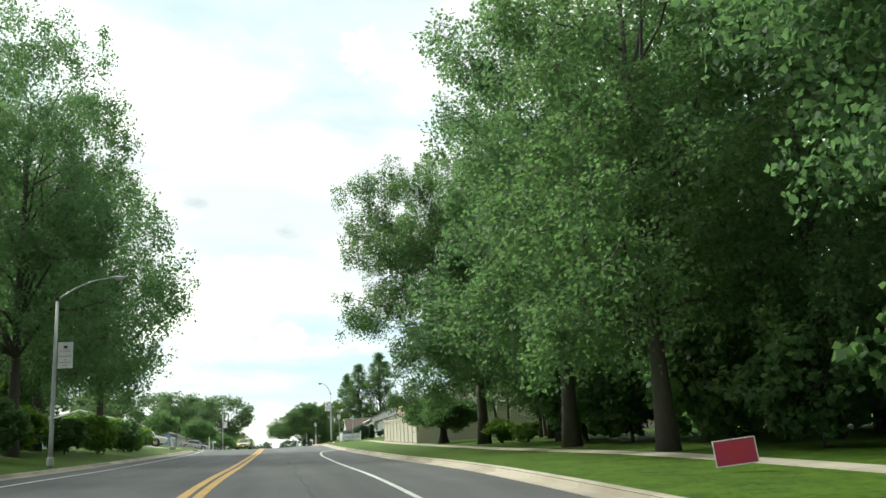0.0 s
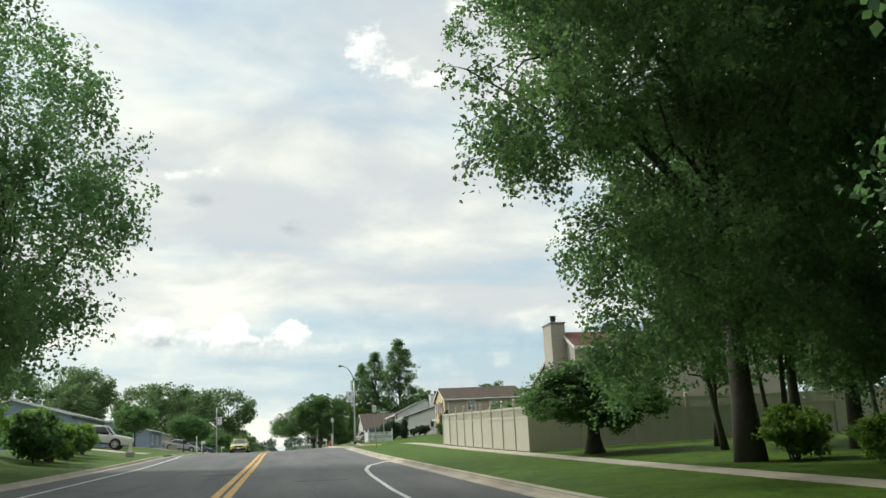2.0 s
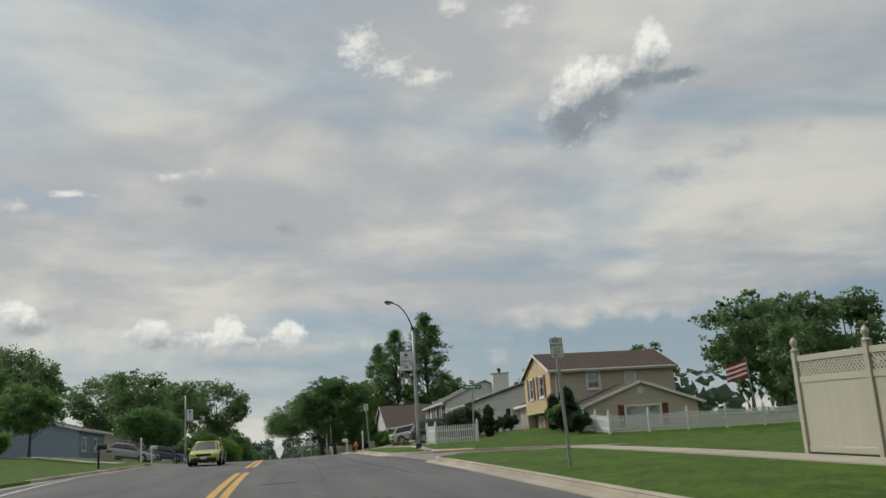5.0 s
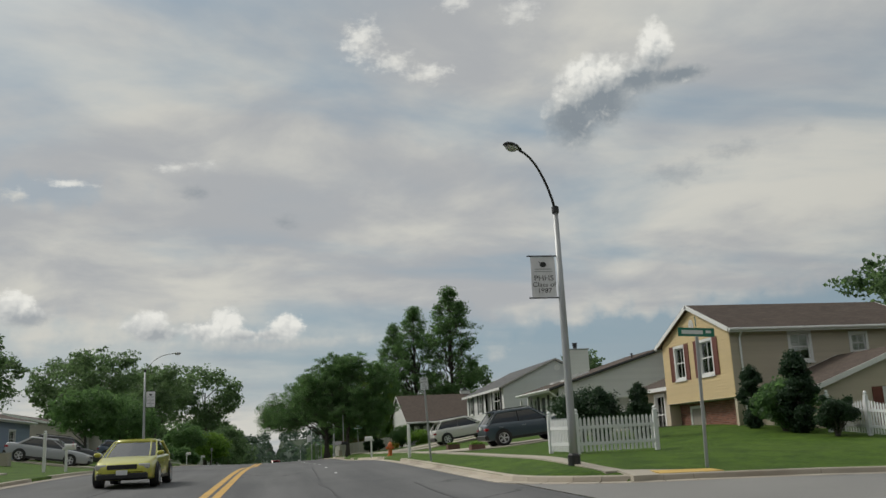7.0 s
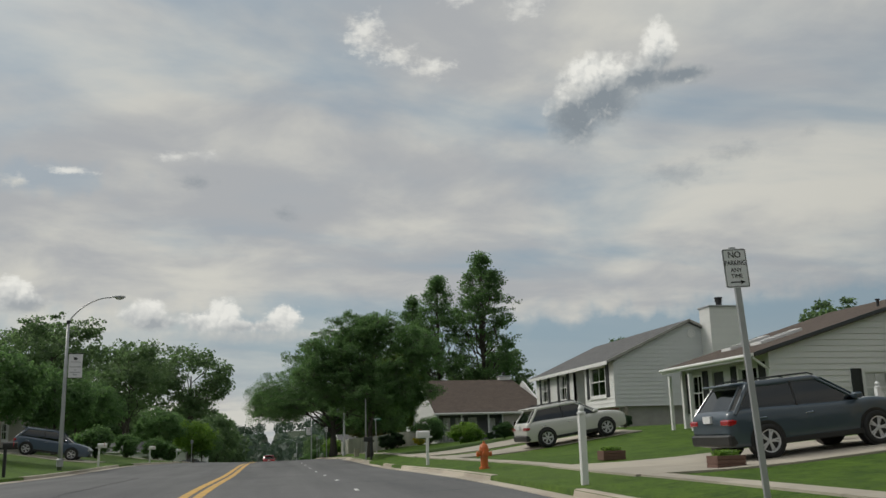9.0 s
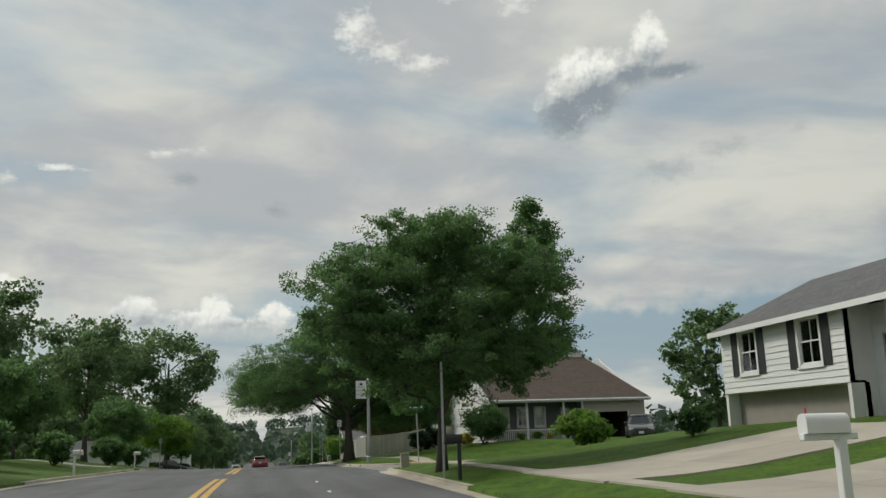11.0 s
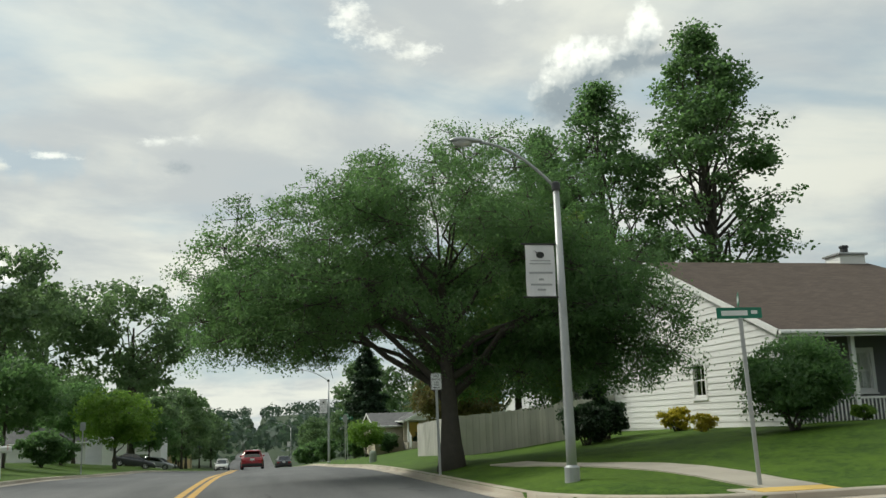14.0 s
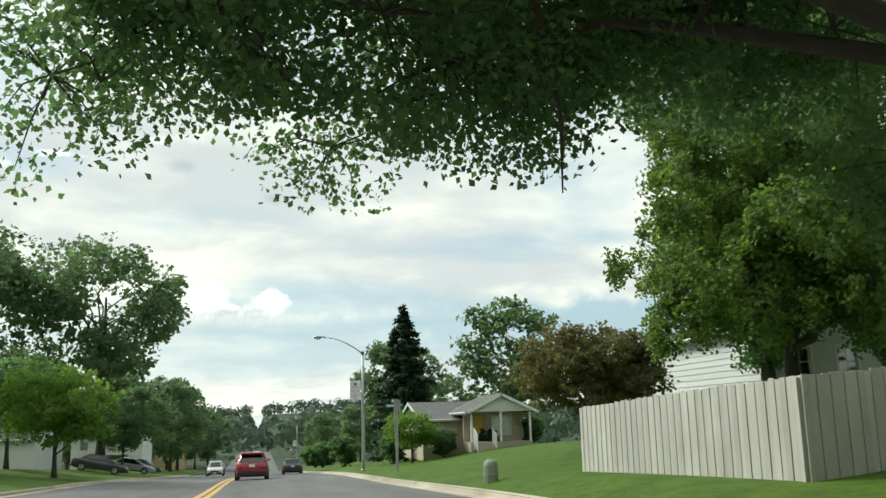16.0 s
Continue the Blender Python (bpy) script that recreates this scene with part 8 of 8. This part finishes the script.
def car(kind, colour, x, y, heading, label, group="", z=None, tilt=0.0, spokes=5, front_plate=True):
    """A car whose nose points along heading (0: +x, 90: +y); local x ahead, y to its left."""
    c = CARS[kind]
    L, W, H, r = c["L"], c["W"] / 2, c["H"], c["r"]
    ob = thing("car", pose(x, y, pave_z(x, y) + 0.006 if z is None else z, 0, 0, heading) @ pose(0, 0, 0, 0, tilt, 0), label, "car" if kind != "pickup" else "pickup truck", group)
    X = lambda s: (s - 0.5) * L  # noqa: E731
    rings = []
    for s, k, zb, zt in c["rows"]:
        w = W * k
        side = [(0.80 * w, zb), (0.98 * w, zb + 0.10), (w, (zb + zt) * 0.5), (0.985 * w, zt - 0.16), (0.93 * w, zt - 0.04), (0.80 * w, zt), (0.35 * w, zt + 0.015)]
        rings.append([(X(s), p, q) for p, q in side] + [(X(s), -p, q) for p, q in reversed(side)])
    body = part("body", loft(bmesh.new(), shell(rings)), PAINT[colour], ob, "", True)
    b0, b1 = c["belt"]
    r0, r1 = c["roof"]
    zb = float(np.interp((b0 + b1) / 2, [q[0] for q in c["rows"]], [q[3] for q in c["rows"]])) - 0.02
    zr0, zr1 = (float(np.interp(b, [q[0] for q in c["rows"]], [q[3] for q in c["rows"]])) - 0.03 for b in (b0, b1))

    def cabin(grow, z0, z1):
        out = []
        for t in np.linspace(z0, z1, 5):
            xs0, xs1 = X(b0 + (r0 - b0) * t), X(b1 + (r1 - b1) * t)
            w = W * (0.90 - 0.20 * t ** 1.3) + grow
            za, zz = zr0 + (H - 0.05 - zr0) * t, zr1 + (H - 0.03 - zr1) * t
            out.append([(xs0 - grow, -w * 0.86, za), (xs0 + 0.12, -w, za), (xs1 - 0.22, -w, zz), (xs1 + grow, -w * 0.8, zz), (xs1 + 0.03 + grow, 0, zz), (xs1 + grow, w * 0.8, zz), (xs1 - 0.22, w, zz), (xs0 + 0.12, w, za), (xs0 - grow, w * 0.86, za), (xs0 - 0.03 - grow, 0, za)])
        return out
    part("glazing", loft(bmesh.new(), cabin(0.0, 0.0, 0.93)), M["car_glass"], body, "dark tinted glazing")
    part("cabin_lining", loft(bmesh.new(), cabin(-0.07, 0.05, 0.85)), M["black"], body)
    # roof and pillars
    rr = cabin(0.008, 0.0, 1.0)
    top = rr[4]
    cap = [(p[0] * 0.94, p[1] * 0.8, H) for p in top]
    part("roof", loft(bmesh.new(), [cabin(0.008, 0.86, 0.9)[0], top, [(p[0] * 0.99, p[1] * 0.95, H - 0.015) for p in top], cap]), PAINT[colour], body, "", True)
    low, bent, high = (cabin(0.004, 0.0, 0.92)[j] for j in (0, 2, 4))
    for i, wdt in ((1, 0.11), (2, 0.06), (6, 0.06), (7, 0.11), (0, 0.05), (8, 0.05), (3, 0.05), (5, 0.05)):
        bm = bmesh.new()
        tube(bm, [low[i], bent[i], high[i]], wdt * 0.45, 6)
        part("pillar", bm, PAINT[colour], body)
    mid = 0.5 * (b0 + b1) - 0.01
    for s in (-1, 1):
        bm = bmesh.new()
        t = 0.92
        za = (zr0 + zr1) / 2
        tube(bm, [(X(mid), s * W * 0.905, za), (X(mid), s * W * (0.90 - 0.20 * t ** 1.3) + s * 0.004, za + (H - 0.04 - za) * t)], 0.03, 6)
        part("pillar", bm, M["black"], body)
        part("mirror", box_bm(X(b1) - 0.42, X(b1) - 0.22, s * W * 0.94 if s > 0 else s * W - 0.14, s * W + 0.14 if s > 0 else s * W * 0.94, zb + 0.0, zb + 0.13, 0.04), PAINT[colour], body)
        for hx in (mid + 0.05, mid - 0.2):
            part("door_handle", box_bm(X(hx) - 0.1, X(hx) + 0.1, s * W * 0.985 - 0.012, s * W * 0.985 + 0.02, zb - 0.2, zb - 0.165, 0.006), M["chrome"] if kind == "suv" else PAINT[colour], body)
        part("sill_trim", box_bm(X(0.24), X(0.76), s * W - 0.03, s * W + 0.012, c["rows"][4][2] + 0.02, c["rows"][4][2] + 0.13, 0.01), M["black"], body)
        part("headlight", box_bm(X(0.925), X(0.992), min(s * W * 0.5, s * W * 0.86), max(s * W * 0.5, s * W * 0.86), 0.60 * c["rows"][8][3] + 0.14, 0.60 * c["rows"][8][3] + 0.29, 0.03), M["lens"], body, "clear headlight")
        tz = c["rows"][1][3] - 0.10
        part("tail_light", box_bm(X(0.0) - 0.012, X(0.05), min(s * W * 0.55, s * W * 0.95), max(s * W * 0.55, s * W * 0.95), tz - 0.14, tz - 0.01, 0.03), M["red_lamp"], body, "red tail light")
        part("reflector", box_bm(X(0.0) - 0.015, X(0.02), min(s * W * 0.6, s * W * 0.8), max(s * W * 0.6, s * W * 0.8), 0.47, 0.53, 0.005), M["red_lamp"], body)
    part("rear_bumper", box_bm(X(0.0) - 0.035, X(0.06), -W * 0.93, W * 0.93, c["rows"][1][2] - 0.02, c["rows"][1][2] + 0.22, 0.04), M["black"], body, "dark lower bumper")
    part("front_bumper", box_bm(X(0.95), X(1.0) + 0.03, -W * 0.82, W * 0.82, c["rows"][8][2] - 0.03, c["rows"][8][2] + 0.16, 0.04), M["black"], body)
    part("grille", box_bm(X(0.985), X(1.0) + 0.015, -W * 0.48, W * 0.48, 0.52, 0.66, 0.015), M["black"], body)
    part("number_plate", box_bm(X(0.0) - 0.045, X(0.0) + 0.02, -0.16, 0.16, 0.80 * zb, 0.80 * zb + 0.15, 0.004), M["sign_white"], body, "pale number plate")
    if front_plate:
        part("number_plate", box_bm(X(1.0), X(1.0) + 0.04, -0.16, 0.16, 0.36, 0.5, 0.004), M["sign_white"], body, "pale number plate")
    if kind == "suv":
        part("spoiler", box_bm(X(r0) - 0.28, X(r0) + 0.1, -W * 0.66, W * 0.66, H - 0.07, H - 0.02, 0.02), PAINT[colour], body)
        for s in (-1, 1):
            bm = bmesh.new()
            tube(bm, [(X(r0 + 0.03), s * W * 0.62, H - 0.01), (X(r0 + 0.06), s * W * 0.62, H + 0.04), (X(r1 - 0.05), s * W * 0.62, H + 0.05), (X(r1 - 0.02), s * W * 0.62, H)], 0.018, 6)
            part("roof_rail", bm, M["dark_metal"], body)
        bm = bmesh.new()
        tube(bm, [(X(r0 + 0.06), 0, H), (X(r0 + 0.03), 0, H + 0.09)], 0.02, 6)
        part("aerial", bm, M["black"], body)
    if kind == "pickup":
        bed = bmesh.new()
        for a, b, p, q in ((X(0.01), X(0.385), -W * 0.96, -W * 0.9), (X(0.01), X(0.385), W * 0.9, W * 0.96), (X(0.0), X(0.02), -W * 0.9, W * 0.9)):
            box(bed, a, b, p, q, 1.08, 1.2, 0.015)
        part("bed_rail", bed, PAINT[colour], body)
        part("bed_floor", box_bm(X(0.02), X(0.38), -W * 0.9, W * 0.9, 1.11, 1.145), M["black"], body)
    ax = c["B"] / 2
    for wx in (-ax - 0.02 * L, ax - 0.02 * L if kind != "pickup" else ax - 0.03 * L):
        for s in (-1, 1):
            arch = lathe(bmesh.new(), ((r * 1.02, -0.1), (r * 1.14, -0.1), (r * 1.14, 0.105), (r * 1.02, 0.105)), 28, pose(wx, s * (W - 0.09), r + 0.02, 90), True)
            lathe(arch, ((r * 0.3, -0.1), (r * 1.06, -0.1), (r * 1.06, 0.098), (r * 0.3, 0.098)), 28, pose(wx, s * (W - 0.09), r + 0.02, 90))
            part("wheel_arch", arch, M["black"], body)
            wheel_parts(ob, wx, s * (W - 0.055), r, 0.23, spokes)
    return ob


car("suv", "red", -0.25, 261.5, 90, "red compact SUV on the road ahead")
car("hatch", "lime", -4.5, 127.0, -91, "lime-yellow hatchback coming along the other lane")


def on_drive(kind, colour, x, y, heading, label, group="", spokes=5):
    dx = math.cos(radians(heading)) * 1.3
    dy = math.sin(radians(heading)) * 1.3
    za, zb = lawn_z(x - dx, y - dy) + 0.04, lawn_z(x + dx, y + dy) + 0.04
    return car(kind, colour, x, y, heading, label, group, (za + zb) / 2, -math.degrees(math.atan2(zb - za, 2.6)), spokes)


P = "cars parked in the drives"
on_drive("suv", "slate", 11.7, 138.75, 1, "slate-blue SUV parked on a concrete drive", P)
on_drive("suv", "white", 12.35, 156.5, 3, "pale silver SUV parked on a drive", P, 6)
on_drive("pickup", "white", -15.2, 108.0, 2, "white pickup truck parked on the lawn drive", P, 6)
on_drive("sedan", "silver", -13.2, 153.4, 3, "silver saloon car parked on a drive", P)
on_drive("suv", "dark", -13.6, 159.4, 3, "dark car parked beside a drive", P)
on_drive("suv", "blue", -13.2, 180.0, 3, "dark blue van parked on a drive", P)
on_drive("sedan", "dark", 24.4, 201.6, -112, "dark saloon car parked before the garage", P)
on_drive("suv", "silver", 28.4, 202.6, -112, "grey SUV parked before the garage", P)
car("sedan", "dark", 3.3, 296.0, 90, "dark saloon car parked at the kerb", P)
car("suv", "white", -4.6, 312.0, -90, "white van coming up the far lane", "")
car("suv", "silver", 4.0, 318.0, 90, "silver car parked at the kerb", P)
on_drive("sedan", "dark", -13.5, 290.0, 5, "dark saloon car on a front lawn drive", P)
on_drive("sedan", "silver", -12.8, 305.0, 5, "silver saloon car on a front lawn drive", P)
on_drive("sedan", "dark", -13.5, 318.0, 5, "dark saloon car on a front lawn drive", P)

# ---- garden plants ----
def bush_meshes(seed, h, rx, ry, mat, leaves=5000, size=0.1, shape="round", lobes=26):
    rng = np.random.default_rng(seed)
    pts, nor, mids, sizes, _, _ = lobed_crown(rng, h, 0.02, rx, ry, lobes, leaves, shape, tight=0.42)
    pts[:, 2] = np.maximum(pts[:, 2], 0.02)
    crown = leaf_mesh("foliage", pts, nor, size, M[mat], rng)
    bm = bmesh.new()
    for i in rng.choice(len(mids), 9, replace=False):
        p = limb_points((rng.uniform(-0.1, 0.1), rng.uniform(-0.1, 0.1), -0.1), mids[i], rng, 0.05, 4)
        tube(bm, p, [0.04, 0.03, 0.02, 0.014, 0.006], 5)
    stems = bpy.data.meshes.new("stem")
    bm.to_mesh(stems)
    bm.free()
    stems.materials.append(M["bark"])
    return stems, crown


def bush(meshes, x, y, scale, label, turn=0.0, group="garden shrubs", z=None, tall=1.0):
    ob = thing("shrub", pose(x, y, (lawn_z(x, y) if z is None else z), 0, 0, turn) @ Matrix.Diagonal((scale, scale, scale * tall, 1)), label, "shrub", group)
    part("stem", meshes[0], None, ob)
    part("foliage", meshes[1], None, ob)
    return ob


ROUND = bush_meshes(201, 1.6, 0.95, 0.95, "leaf_conifer", 10000, 0.075)
LOOSE = bush_meshes(202, 2.2, 1.3, 1.3, "leaf_mid", 6000, 0.115)
BALL = bush_meshes(208, 2.7, 1.6, 1.6, "leaf_mid", 22000, 0.075, "round", 70)
BRIGHT = bush_meshes(203, 1.6, 1.2, 1.2, "leaf_light", 7000, 0.09)
CONE = bush_meshes(204, 3.4, 0.95, 0.95, "leaf_conifer", 16000, 0.085, "column", 60)
GOLD = bush_meshes(205, 0.9, 0.8, 0.6, "leaf_yellow", 3000, 0.07)
BIGBUSH = tree_meshes(206, 3.7, 0.75, 2.6, 2.4, 0.24, M["leaf_mid"], 110, 46000, 0.075, limbs=26, fork=0.0, lump=0.2, twigs=900,
                      masses=((0, 0, 2.1, 2.3, 2.2, 1.1), (-0.8, -0.3, 2.8, 1.4, 1.4, 0.8), (1.2, 0, 2.4, 1.3, 1.4, 0.9), (-1.6, -0.4, 1.7, 1.0, 1.0, 0.8)))
plant(BIGBUSH, 11.3, 61.8, 20, 0.94, "broad low bush tree with a forked foot beside the pavement", "tree", "tree", wide=1.45)
DOME = tree_meshes(207, 4.2, 0.9, 2.4, 2.4, 0.12, M["leaf_conifer"], 70, 24000, 0.11, limbs=14, fork=0.05, droop=0.7, tight=0.4)
plant(DOME, 11.8, 130.8, 40, 0.5, "small dark weeping tree on the lawn", "tree", "tree", wide=1.25)
for m, x, y, s, label in ((CONE, 13.1, 128.3, 0.6, "dark upright evergreen on the lawn"), (CONE, 17.3, 127.6, 0.68, "dense upright evergreen shrub by the house"), (CONE, 17.3, 124.7, 0.82, "tall upright evergreen shrub by the house"), (ROUND, 17.4, 122.9, 0.85, "dark rounded evergreen by the picket fence"), (LOOSE, 17.3, 125.6, 0.9, "dark rounded shrub before the low wing"),
                          (LOOSE, 19.0, 128.6, 0.9, "dark rounded shrub before the low wing"), (ROUND, 15.8, 135.0, 0.75, "rounded dark evergreen shrub on the lawn"), (ROUND, 16.6, 136.4, 0.8, "rounded dark evergreen shrub on the lawn"), (ROUND, 14.9, 133.6, 0.6, "rounded dark evergreen shrub on the lawn"),
                          (ROUND, 13.4, 133.0, 0.75, "rounded dark evergreen shrub on the lawn"), (CONE, 11.9, 129.2, 0.6, "narrow upright evergreen shrub"),
                          (ROUND, 13.6, 140.9, 0.45, "small clipped round shrub"), (ROUND, 14.7, 140.8, 0.45, "small clipped round shrub"), (ROUND, 16.4, 141.3, 0.5, "small clipped round shrub"),
                          (ROUND, 15.9, 161.5, 0.4, "low dark shrub by the wall"), (ROUND, 16.2, 160.2, 0.4, "low dark shrub by the wall"), (LOOSE, 13.6, 172.6, 0.5, "loose green shrub by the drive"),
                          (BRIGHT, 13.4, 182.0, 1.05, "leafy green shrub on the lawn"), (LOOSE, 27.0, 184.0, 1.2, "dark leafy shrub on the lawn"), (LOOSE, 30.0, 187.5, 1.3, "dark leafy shrub on the lawn"),
                          (BALL, 14.5, 204.4, 1.0, "big rounded green shrub before the porch"), (BRIGHT, 17.3, 205.2, 0.3, "low flowering plant before the porch"), (BRIGHT, 18.4, 205.0, 0.33, "low flowering plant before the porch"), (GOLD, 19.3, 205.1, 0.45, "low yellow flowers before the porch"), (ROUND, 20.6, 205.0, 0.55, "clipped dark hedge plant before the porch"), (ROUND, 21.5, 205.0, 0.58, "clipped dark hedge plant before the porch"), (ROUND, 22.4, 205.0, 0.55, "clipped dark hedge plant before the porch"), (ROUND, 23.3, 204.9, 0.55, "clipped dark hedge plant before the porch"),
                          (GOLD, 14.9, 212.2, 1.0, "golden yellow shrub against the wall"), (GOLD, 14.6, 209.6, 0.7, "golden yellow shrub against the wall"),
                          (CONE, 12.2, 213.2, 0.72, "dark bushy evergreen near the board fence"), (ROUND, 11.6, 212.6, 1.0, "dark rounded evergreen near the board fence"), (ROUND, 12.9, 213.9, 1.0, "dark rounded evergreen near the board fence"),
                          (LOOSE, 11.6, 262.4, 0.9, "green shrub before the ranch house"), (ROUND, 14.6, 262.6, 0.9, "dark shrub before the ranch house"), (LOOSE, 9.2, 268, 1.0, "green shrub in the garden"), (LOOSE, 17.6, 262.8, 0.9, "green shrub in the garden"),
                          (BRIGHT, 12.6, 50.5, 0.9, "bright low shrub at the wood's edge"), (BRIGHT, 13.3, 47.8, 0.7, "bright low shrub at the wood's edge"),
                          (LOOSE, 13.0, 78.5, 1.3, "leafy shrub behind the fence"), (LOOSE, 14.2, 74.8, 1.35, "leafy shrub behind the fence"), (LOOSE, 15.4, 72.2, 1.3, "leafy shrub behind the fence"), (LOOSE, 13.2, 82.6, 1.2, "leafy shrub behind the fence"),
                          (LOOSE, -12.2, 84.0, 0.9, "dense green shrub on the verge"), (BRIGHT, -12.8, 88.0, 1.3, "bright green shrub on the verge"), (BRIGHT, -12.2, 80.0, 1.2, "bright green shrub on the verge"), (LOOSE, -13.0, 92.0, 0.9, "dense green shrub on the verge"),
                          (LOOSE, -15.0, 116.5, 0.9, "green shrub by the blue house"), (BRIGHT, -16.5, 128.0, 0.9, "green shrub on the lawn"),
                          (LOOSE, -13.0, 193.0, 1.2, "green shrub on the lawn"), (LOOSE, -13.0, 208.0, 1.1, "green shrub on the lawn"), (LOOSE, -12.6, 226.0, 1.2, "green shrub on the lawn"), (LOOSE, -13.5, 245.0, 1.2, "green shrub on the lawn"),
                          (LOOSE, -14.0, 254.0, 1.0, "green shrub on the lawn"), (LOOSE, 8.8, 300, 1.6, "green shrub beside the road"), (LOOSE, 8.6, 330, 1.8, "green shrub beside the road"), (LOOSE, 9.0, 352, 1.8, "green shrub beside the road")):
    bush(m, x, y, s, label, 57 * (x + y))


def flag_pole():
    x, y = 31.6, 128.0
    z = lawn_z(x, y)
    ob = thing("flagpole", pose(x, y, z), "leaning pole with a striped flag", "flag")
    bm = bmesh.new()
    tube(bm, [(0.2, 0, 0), (-0.1, 0, 8.2 - z)], 0.03, 8)
    part("pole", bm, M["galv"], ob)
    cloth = None
    for k in range(7):
        b = bmesh.new()
        z1 = 8.0 - z - 0.16 * k
        vs = []
        for i in range(9):
            for q in (0, -0.16):
                vs.append(b.verts.new((-0.12 - 0.19 * i, 0.06 * math.sin(i * 1.1), z1 + q - 0.05 * i)))
        for i in range(8):
            b.faces.new((vs[2 * i], vs[2 * i + 1], vs[2 * i + 3], vs[2 * i + 2]))
        bmesh.ops.solidify(b, geom=b.faces[:], thickness=0.006)
        part("flag_stripe", b, M["flag_red"] if k % 2 == 0 else M["trim"], ob)


flag_pole()
